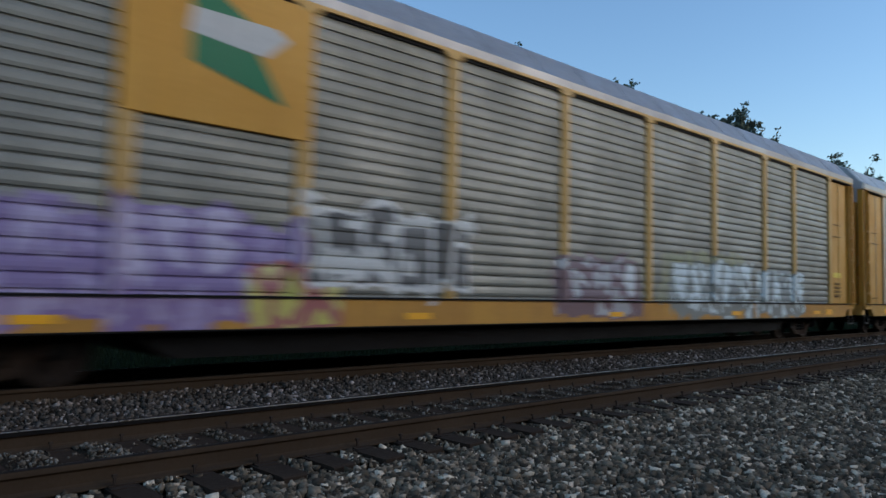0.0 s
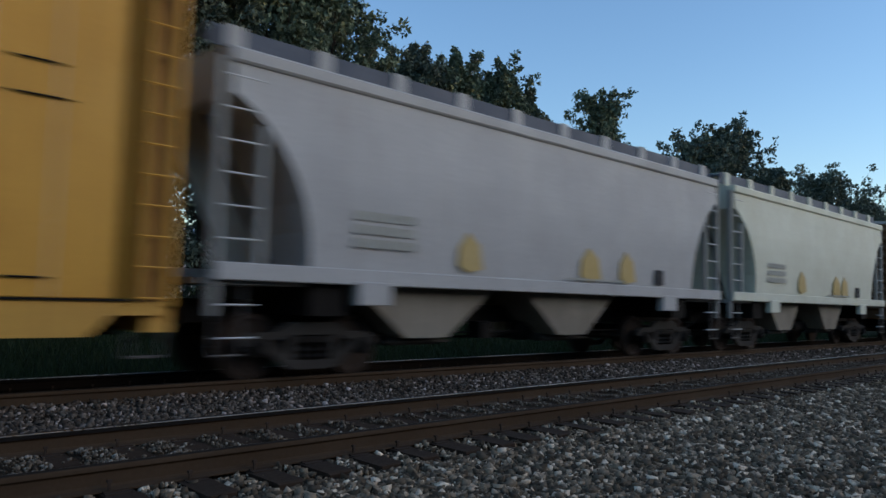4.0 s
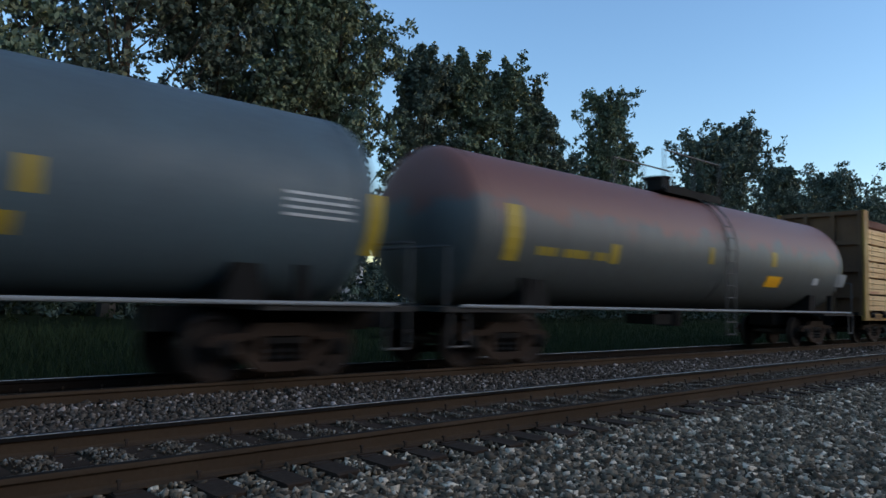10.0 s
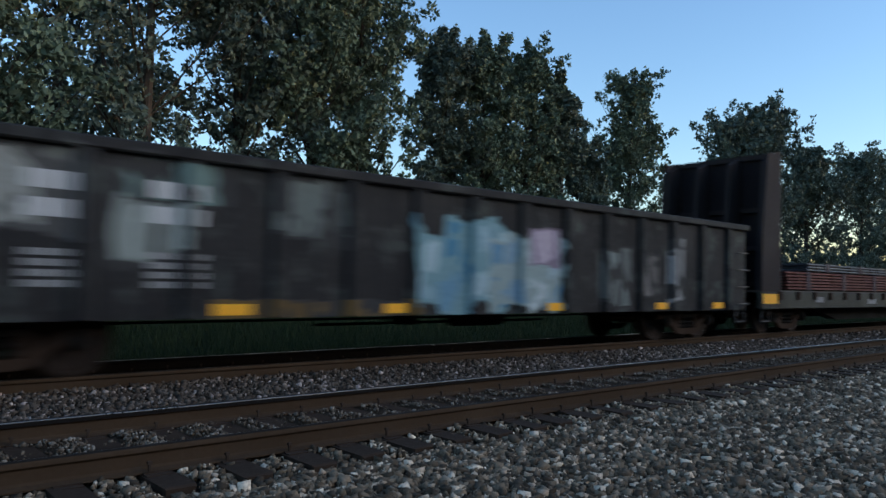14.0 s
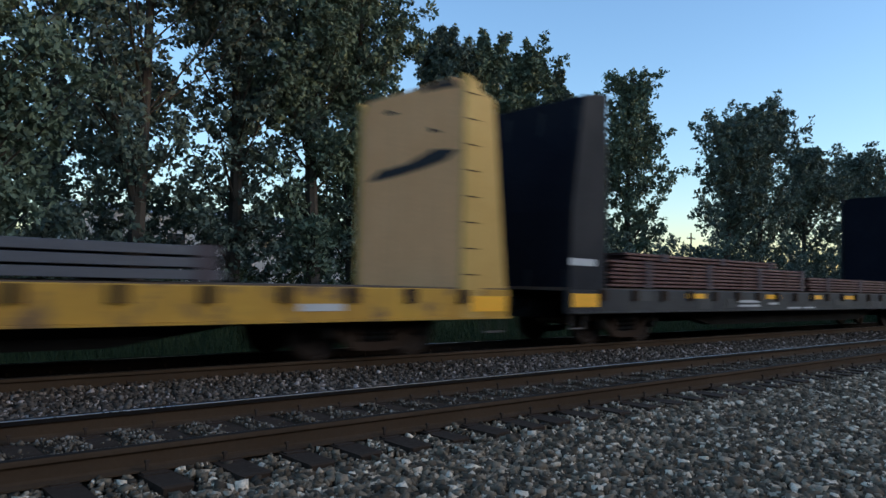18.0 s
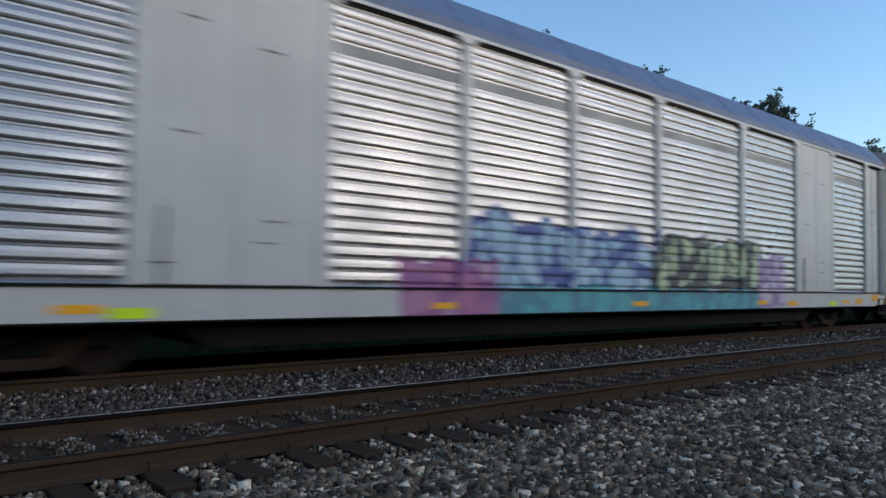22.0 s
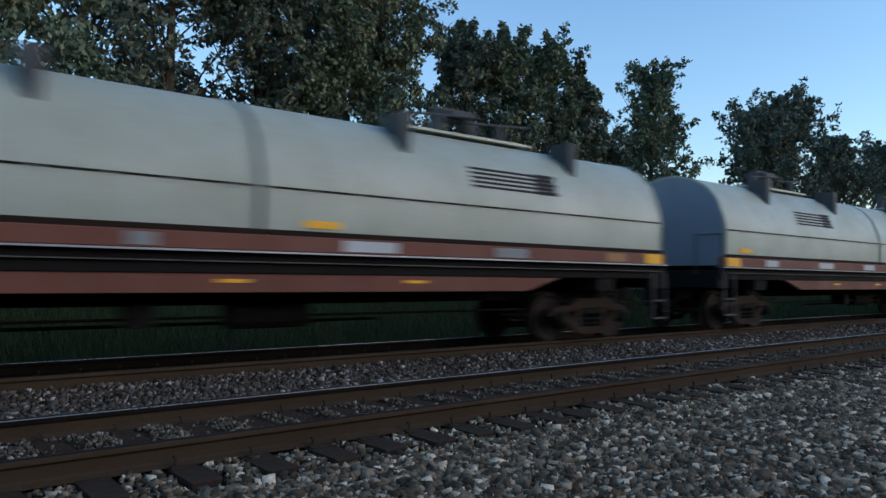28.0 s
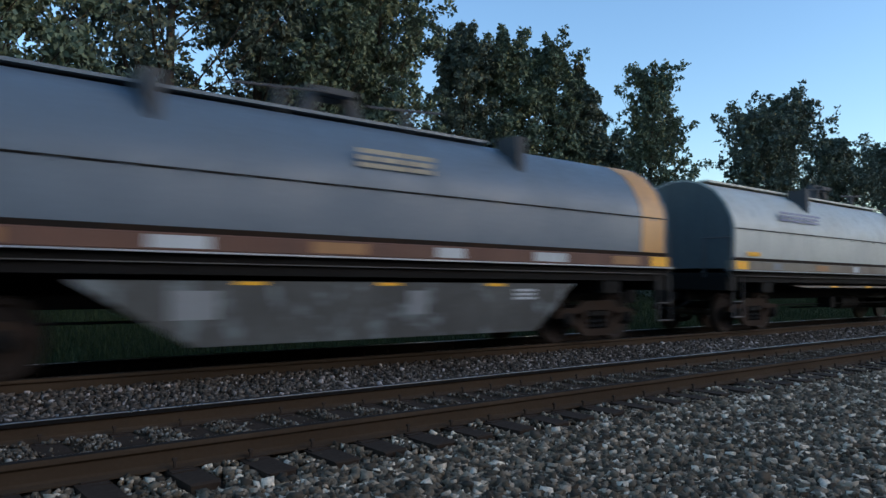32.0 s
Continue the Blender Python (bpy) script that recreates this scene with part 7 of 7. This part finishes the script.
def flats():
    olive = paint("dark olive sill", (0.075, 0.075, 0.058), (0.05, 0.045, 0.035), 0.6, 0, 0.6, 0.5)
    dark = paint("purple-brown bulkhead", (0.045, 0.027, 0.03), (0.03, 0.02, 0.022), 0.6)
    mar = paint("maroon and grey bulkhead edge", (0.13, 0.13, 0.12), (0.12, 0.04, 0.04), 0.6, 0, 0.9, 0.4)
    rust = paint("red-brown steel bars", (0.15, 0.06, 0.048), (0.10, 0.042, 0.036), 0.6, 0.2, 0.6, 0.3)
    grey = paint("dark grey steel tubes", (0.1, 0.106, 0.12), (0.07, 0.073, 0.083), 0.5, 0.3, 0.5, 0.2)
    plum = paint("plum-brown steel bars", (0.13, 0.062, 0.053), (0.085, 0.043, 0.039), 0.55, 0.2, 0.6, 0.3)
    cream = paint("cream panel", (0.5, 0.47, 0.4))
    o = 214.8
    car_at(bulkhead_flat(204.2, 225.4, "dark bulkhead flatcar stacked with red-brown steel bars", olive, (paint("black-brown bulkhead brace", (0.03, 0.023, 0.023), (0.05, 0.04, 0.035), 0.7), mar), (paint("black-brown bulkhead", (0.02, 0.016, 0.018), (0.014, 0.012, 0.013), 0.7), dark), 0.72, 1.16, 4.75, [(3.2, 0.5, 0.85, 1.0, GREY_MARK), (7.0, 0.7, 0.8, 0.95, GREY_MARK), (11.0, 0.6, 0.82, 0.98, REFLECT), (15.2, 0.9, 0.8, 1.02, paint("ochre patch", (0.36, 0.22, 0.07))), (18.9, 0.8, 1.0, 1.15, cream)]), 204.2, 225.4)
    bar_stack(o, 206.2, 222.9, 1.17, 6, 0.055, rust, "red-brown steel bars stacked on a dark flatcar")
    bar_stack(o, 207.5, 221.0, 1.70, 3, 0.05, grey, "dark grey steel bars on top of the stack", 7)
    yel = paint("dirty yellow sill", (0.55, 0.31, 0.04), (0.42, 0.21, 0.035), 0.55, 0, 0.7, 0.55, (0.12, 0.07, 0.03), patches=(0.14, 0.085, 0.05))
    ypost = paint("yellow bulkhead edge", (0.58, 0.36, 0.09), (0.46, 0.27, 0.07), 0.5, 0, 0.5, 0.35, (0.25, 0.15, 0.06))
    n = paint("tan plywood lining", (0.86, 0.43, 0.2), (0.75, 0.36, 0.155), 0.7, 0, 0.5, 0.3, (0.2, 0.12, 0.06))
    flat = (bulkhead_flat(226.4, 248.4, "dirty yellow bulkhead flatcar with tan plywood-lined ends", yel, (ypost, ypost), (paint("brown steel bulkhead", (0.13, 0.085, 0.045), (0.09, 0.055, 0.035)), n), 0.62, 1.1, 4.55, plate=0.45, reflect=[(8.2, 0.9, 0.72, 0.92, WHITE_MARK), (9.4, 0.9, 0.72, 0.92, GREY_MARK), (18.0, 0.7, 0.75, 0.85, WHITE_MARK)]))
    car_at(flat, 226.4, 248.4)
    for poly in ([(-1.3, 3.35), (-0.7, 3.42), (0.0, 3.25), (0.8, 3.2), (1.2, 3.02), (0.4, 3.05), (-0.4, 3.12), (-1.0, 3.2)], [(-0.9, 3.7), (-0.6, 3.72), (-0.6, 3.8)], [(0.3, 4.2), (0.7, 4.22), (0.6, 4.3)], [(-1.2, 4.4), (-0.2, 4.47), (-0.6, 4.53), (-1.2, 4.53)]):
        part("scuff", M().prism(poly, "x", 9.94, 9.95), BLACK_MARK, flat, "dark scuff on the plywood")
    o = 237.4
    bar_stack(o, 228.6, 236.6, 1.11, 3, 0.13, grey, "dark grey steel tubes stacked on a yellow flatcar")
    bar_stack(o, 236.9, 243.4, 1.11, 3, 0.12, grey, "dark grey steel tubes stacked on a yellow flatcar")
    black = paint("black flatcar sill", (0.032, 0.034, 0.036), (0.024, 0.024, 0.025), 0.55)
    bface = paint("blue-black bulkhead", (0.007, 0.008, 0.014), (0.005, 0.006, 0.01), 0.8)
    bedge = paint("slate bulkhead edge", (0.02, 0.021, 0.025), (0.014, 0.014, 0.017), 0.6)
    o = 260.85
    R = [(s, 0.8, 0.95, 1.06, REFLECT) for s in (4.0, 7.75, 10.35, 12.75, 16.6)] + [(2.1, 0.5, 0.9, 1.1, DIM_MARK), (4.5, 0.55, 0.72, 0.95, DIM_MARK), (5.7, 0.55, 0.74, 0.95, DIM_MARK), (6.35, 1.05, 0.76, 0.81, WHITE_MARK), (6.35, 1.05, 0.86, 0.92, WHITE_MARK), (7.9, 0.5, 0.81, 0.86, WHITE_MARK), (9.0, 0.75, 0.7, 0.74, WHITE_MARK), (9.95, 0.7, 0.7, 0.74, WHITE_MARK), (12.0, 1.0, 0.78, 0.95, DIM_MARK), (14.9, 0.9, 0.7, 0.9, DIM_MARK), (17.0, 0.9, 0.7, 0.75, WHITE_MARK), (18.6, 0.7, 0.74, 0.8, WHITE_MARK)]
    BLACKFLAT = bulkhead_flat(250.0, 271.7, "black bulkhead flatcar with plum-brown steel bars and yellow reflectors", black, (bedge, bedge), (bface, bface), 0.68, 1.14, 4.88, R, skin=True, inset=(0.08, 0.76))
    car_at(BLACKFLAT, 250.0, 271.7)
    mark(BLACKFLAT, -10.85, -10.1, 1.55, 1.68, WHITE_MARK, -1.505, "marking", "white reflective bar")
    mark(BLACKFLAT, 10.1, 10.5, 2.9, 3.05, WHITE_MARK, -1.505, "marking", "white reflective bar")
    bar_stack(o, 251.6, 260.6, 1.15, 7, 0.05, plum, "plum-brown steel bars stacked on a black flatcar")
    bar_stack(o, 260.9, 268.2, 1.15, 5, 0.05, plum, "plum-brown steel bars, lower stack, on a black flatcar")
    bar_stack(o, 252.2, 259.0, 1.72, 2, 0.05, plum, "single top layer of brown steel bars", 6)


flats()


def hood_profile(z0, w=1.42, top=3.62, seam=2.36):
    return [(-w, z0), (-w - 0.02, seam), (-w + 0.03, seam + 0.25), (-1.22, 3.02), (-0.95, 3.32), (-0.6, 3.52), (-0.2, top), (0.2, top), (0.6, 3.52), (0.95, 3.32), (1.22, 3.02), (w - 0.03, seam + 0.25), (w + 0.02, seam), (w, z0)]


SEAL = paint("rusty black hood seal", (0.018, 0.013, 0.01), (0.045, 0.024, 0.014), 0.8, 0, 0.8, 0.3)
LUG = paint("grey lifting steel", (0.09, 0.092, 0.095), (0.06, 0.056, 0.055), 0.6)


def coil_car(s0, s1, label, hood_mat, end_mat, deck_mat, split=None, skirt=None, emblem=True, bands=None, seam=2.3):
    half, o = (s1 - s0) / 2, (s0 + s1) / 2
    car = thing("coil_car", label, "railcar", "freight train cars")
    part("side_sill", M().block(-half + 0.1, half - 0.1, -1.5, -1.36, 1.47, 1.68, 0.015), deck_mat, car)
    part("side_sill", M().box(-half + 0.1, half - 0.1, 1.36, 1.5, 1.32, 1.68), deck_mat, car)
    part("walkway", M().box(-half + 0.1, half - 0.1, -1.56, -1.3, 1.445, 1.466), GALV, car, "pale walkway edge")
    part("channel", M().box(-half + 0.1, half - 0.1, -1.43, -1.36, 1.19, 1.445), STEEL_DARK, car, "dark recessed channel")
    part("channel_edge", M().box(-half + 0.3, half - 0.3, -1.5, -1.38, 1.325, 1.338), RUNGS, car)
    part("floor", M().box(-half + 0.1, half - 0.1, -1.36, 1.36, 1.3, 1.4), STEEL_DARK, car)
    if skirt:
        z, mat = skirt
        part("belly_plate", M().prism([(-half + 3.3, 1.12), (half - 3.0, 1.12), (half - 4.0, z), (-half + 4.7, z)], "y", -1.42, -1.34), mat, car, "deep grey belly plate")
        part("belly_plate", M().prism([(-half + 3.5, 1.12), (half - 3.2, 1.12), (half - 4.8, z), (-half + 5.3, z)], "y", 1.34, 1.42), mat, car)
    else:
        part("lower_sill", M().prism([(-half + 3.2, 1.18 if split else 1.12), (half - 3.2, 1.18 if split else 1.12), (half - 4.0, 0.95 if split else 1.065), (-half + 4.0, 0.95 if split else 1.065)], "y", -1.4, -1.3), deck_mat, car)
        part("lower_sill", M().prism([(-half + 3.2, 1.18), (half - 3.2, 1.18), (half - 4.2, 0.93), (-half + 4.2, 0.93)], "y", 1.15, 1.25), deck_mat, car)
    cuts = [-half + 0.25] + ([split - o] if split else []) + [half - 0.15]
    for a, b in zip(cuts, cuts[1:]):
        a, b = a + 0.04, b - 0.04
        hood = part("hood", M().prism(hood_profile(1.72, seam=seam), "x", a, b), hood_mat, car, "rounded removable hood", smooth=True)
        for e in (a, b):
            part("hood_end", M().prism([(y * 0.97, 1.75 + (z - 1.72) * 0.97) for y, z in hood_profile(1.72, seam=seam)], "x", *sorted((e, e + (0.012 if e == b else -0.012)))), end_mat, hood)
            part("end_flange", M().prism([(y * 1.012, z + 0.015) for y, z in hood_profile(1.72, seam=seam)] + [(y * 0.985, z) for y, z in reversed(hood_profile(1.72, seam=seam))], "x", *sorted((e, e + (-0.05 if e == b else 0.05)))), hood_mat, hood)
        part("seam", M().box(a, b, -1.455, -1.43, seam - 0.01, seam + 0.015), STEEL_DARK, hood)
        part("base_seal", M().box(a, b, -1.46, -1.40, 1.665, 1.755), SEAL, hood)
        x = a + 0.7
        while x < b - 0.2:
            part("seam_clip", M().box(x - 0.03, x + 0.03, -1.465, -1.43, seam - 0.05, seam), hood_mat, hood)
            x += 0.72
        for f in (0.28, 0.72):
            x = a + (b - a) * f
            part("lifting_lug", M().prism([(x - 0.12, 3.66), (x + 0.12, 3.66), (x + 0.06, 3.02), (x - 0.06, 3.02)], "y", -1.2, -0.7), LUG, hood)
        mid = (a + b) / 2
        part("lifting_frame", M().prism([(mid - 0.6, 3.58), (mid - 0.42, 3.58), (mid - 0.24, 4.0), (mid + 0.24, 4.0), (mid + 0.42, 3.58), (mid + 0.6, 3.58), (mid + 0.38, 4.18), (mid - 0.38, 4.18)], "y", -0.1, 0.1).box(mid - 0.3, mid + 0.3, -0.3, 0.3, 4.02, 4.12), LUG, hood, "grey lifting frame on top")
        for f in (0.42, 0.58):
            x = a + (b - a) * f
            part("lifting_arm", M().bar((x - 0.75, -0.5, 3.86), (x + 0.75, -0.5, 3.98), 0.022, 6).box(x - 0.05, x + 0.05, -0.56, -0.44, 3.55, 3.92), LUG, hood, "thin grey lifting arm")
        part("roof_walk", M().box(a + (b - a) * (0.3 if split else 0.02), a + (b - a) * (0.66 if split else 0.7), -0.62, -0.32, 3.585, 3.63), hood_mat, hood)
        if emblem:
            c = a + (b - a) * (0.42 if split else 0.2)
            z = 2.62 if split else 1.88
            for k in range(5):
                zk = z + 0.075 * k
                y = -1.39 + 0.36 * (zk - 2.55) if split else -1.438
                part("emblem", M().box(c, c + 1.5, y - 0.008, y + 0.03, zk, zk + 0.036), BLACK_MARK, hood, "black stripe of an emblem")
                part("emblem", M().box(c + 1.5, c + 2.02 - 0.05 * (k % 2), y - 0.008, y + 0.03, zk - 0.01, zk + 0.055), BLACK_MARK, hood)
        mark(car, a + 0.6, a + 1.15, 1.80, 1.9, REFLECT, -1.44, "reflector")
    if bands:
        for e, s in ((cuts[0] + 0.1, 1), (cuts[-1] - 0.1, -1)):
            part("end_band", M().prism([(y * 1.008, z + 0.008) for y, z in hood_profile(1.73, seam=seam)] + [(y * 0.99, z) for y, z in reversed(hood_profile(1.73, seam=seam))], "x", *sorted((e, e + s * 0.75))), bands, car, "orange band round the hood", smooth=True)
    for s in (-1, 1):
        e = s * half
        mark(car, *sorted((e - s * 0.25, e - s * 0.8)), 1.48, 1.67, REFLECT, -1.5, "reflector")
        part("end_sill", M().box(*sorted((e, e - s * 0.5)), -1.4, 1.4, 1.0, 1.3), STEEL_DARK, car)
        part("end_plate", M().box(*sorted((e - s * 0.2, e - s * 0.3)), -1.36, 1.36, 1.5, 1.76), end_mat, car, "end plate under the hood")
        part("end_handrail", M().bar((e - s * 0.1, -1.45, 1.3), (e - s * 0.1, -1.45, 2.2), 0.02).bar((e - s * 0.1, -1.45, 2.2), (e - s * 0.1, -0.8, 2.2), 0.02).bar((e - s * 0.1, -0.8, 1.3), (e - s * 0.1, -0.8, 2.2), 0.02), RUNGS, car)
        part("stirrup_step", M().bar((e - s * 0.12, -1.5, 1.3), (e - s * 0.12, -1.5, 0.4), 0.016).bar((e - s * 0.55, -1.5, 1.3), (e - s * 0.55, -1.5, 0.4), 0.016).bar((e - s * 0.12, -1.5, 0.4), (e - s * 0.55, -1.5, 0.4), 0.02).bar((e - s * 0.12, -1.5, 0.75), (e - s * 0.55, -1.5, 0.75), 0.016), RUNGS, car)
        part("bolster", M().box(e - s * 1.9 - 0.25, e - s * 1.9 + 0.25, -1.4, 1.4, 0.95, 1.3), STEEL_DARK, car)
    rng = random.Random(int(s0))
    for k in range(6):
        x = -half + 2 + k * (2 * half - 4) / 5
        w = rng.uniform(0.3, 0.9)
        mark(car, x, x + w, 1.5, 1.65, rng.choice((WHITE_MARK, GREY_MARK, paint("faded orange", (0.4, 0.2, 0.08)))), -1.5)
        if abs(x + 1.3) < half - 3.6:
            mark(car, x + 1.1, x + 1.5, 1.07, 1.115, REFLECT, -1.42 if skirt else -1.4, "reflector")
    part("centre_sill", M().box(-half + 0.2, half - 0.2, -0.3, 0.3, 0.75, 1.3), STEEL_DARK, car)
    brake_gear(car, half)
    trucks(car, (-half + 1.9, half - 1.9), TRUCK_BROWN)
    couplers(car, half)
    return car


def coils():
    white = paint("off-white hood paint", (0.42, 0.44, 0.355), (0.35, 0.355, 0.27), 0.42, 0, 0.7, 0.4, (0.27, 0.25, 0.19))
    # Hood ends take a bluish dark copy: shade of the turned-away face, as colour.
    wend = paint("hood end darkened to blue-grey shade", (0.22, 0.26, 0.31), (0.18, 0.21, 0.24), 0.45)
    redd = paint("red-brown deck side", (0.2, 0.068, 0.042), (0.135, 0.05, 0.034), 0.55, 0, 0.6, 0.4, (0.2, 0.17, 0.14))
    tan = paint("grey-tan deck side", (0.29, 0.25, 0.19), (0.2, 0.145, 0.105), 0.6, 0, 0.7, 0.5, (0.12, 0.09, 0.07))
    car_at(coil_car(350.7, 366.4, "off-white coil car with a rounded steel hood", white, wend, tan, seam=2.42), 350.7, 366.4)
    car_at(coil_car(367.2, 385.4, "off-white coil car with two rounded hoods on a red-brown deck", white, wend, redd, 376.5), 367.2, 385.4)
    car_at(coil_car(387.4, 405.5, "off-white coil car with two striped hoods on a rusty deck", white, wend, redd, 396.4), 387.4, 405.5)
    car_at(coil_car(408.0, 421.9, "cream coil car with a long single hood and stained deck", white, wend, paint("stained cream deck side", (0.4, 0.39, 0.32), (0.32, 0.27, 0.2), 0.55, 0, 0.7, 0.35, (0.25, 0.14, 0.07)), seam=2.42), 408.0, 421.9)
    blue = paint("blue-grey hood paint", (0.118, 0.152, 0.182), (0.096, 0.122, 0.142), 0.45, 0, 0.4, 0.25, (0.12, 0.12, 0.12))
    # Same for the blue hood: its end is painted as unlit.
    bend = paint("blue hood end darkened as shade", (0.06, 0.08, 0.115), (0.05, 0.06, 0.08), 0.5)
    grey = paint("grey belly paint", (0.12, 0.118, 0.106), (0.075, 0.07, 0.062), 0.6, 0, 0.8, 0.6, (0.07, 0.06, 0.05), patches=(0.22, 0.24, 0.235))
    car = coil_car(424.2, 438.8, "blue-grey coil car with orange end bands and deep belly", blue, bend, paint("brown deck side", (0.17, 0.082, 0.052), (0.13, 0.065, 0.045), 0.55, 0, 0.8, 0.5), None, (0.32, grey), False, paint("orange band", (0.62, 0.30, 0.08), (0.55, 0.26, 0.08), 0.45), 2.44)
    o = 431.5
    bars(car, 431.2 - o, 432.6 - o, 2.75, 3.05, 3, paint("faded tan lettering", (0.45, 0.38, 0.26)), -1.40)
    for s, w in ((428.6, 0.6), (432.1, 0.35)):
        mark(car, s - o, s + w - o, 0.65, 1.0, GREY_MARK, -1.42, "paint_patch")
    bars(car, 434.3 - o, 434.8 - o, 0.85, 1.05, 3, WHITE_MARK, -1.42)
    car_at(car, 424.2, 438.8)
    # The last hood's end colour is also darkened for shade.
    last = coil_car(441.0, 456.5, "pale grey coil car with a rounded hood", paint("pale grey hood paint", (0.46, 0.46, 0.41), (0.4, 0.39, 0.34), 0.45), paint("grey-green hood end darkened as shade", (0.1, 0.12, 0.125), (0.08, 0.095, 0.1), 0.5), tan, emblem=False, seam=2.42)
    bars(last, -5.2, -3.0, 2.72, 2.98, 3, paint("faded violet lettering", (0.3, 0.3, 0.4)), -1.405)
    car_at(last, 441.0, 456.5)


coils()


# ---- motion of the train ----
def motions():
    stops = [0.0, 8.0, 16.0, 24.0, 32.0]
    for ob, s in CARS + LOADS:
        walk(ob, [(t, pose(s - SPEED * t, MID_B, Z_B)) for t in stops])
    places = dict((ob.name, s) for ob, s in CARS)
    for w, car, x in WHEELS:
        s = places[car.name] + x
        local = w.location.copy()
        first = max(0.0, (s - 24.0) / SPEED)
        last = min(32.0, (s + 3.0) / SPEED)
        if last <= first:
            walk(w, [(0.0, pose(*local)), (32.0, pose(*local))])
            continue
        k0, k1 = math.floor(first * FPS), math.ceil(last * FPS)
        keys = sorted({0, *range(k0, k1 + 1), 32 * FPS})
        walk(w, [(k / FPS, pose(*local) @ Matrix.Rotation(-(min(max(k, k0), k1) - k0) / FPS * SPEED / 0.452, 4, "Y")) for k in keys])


motions()
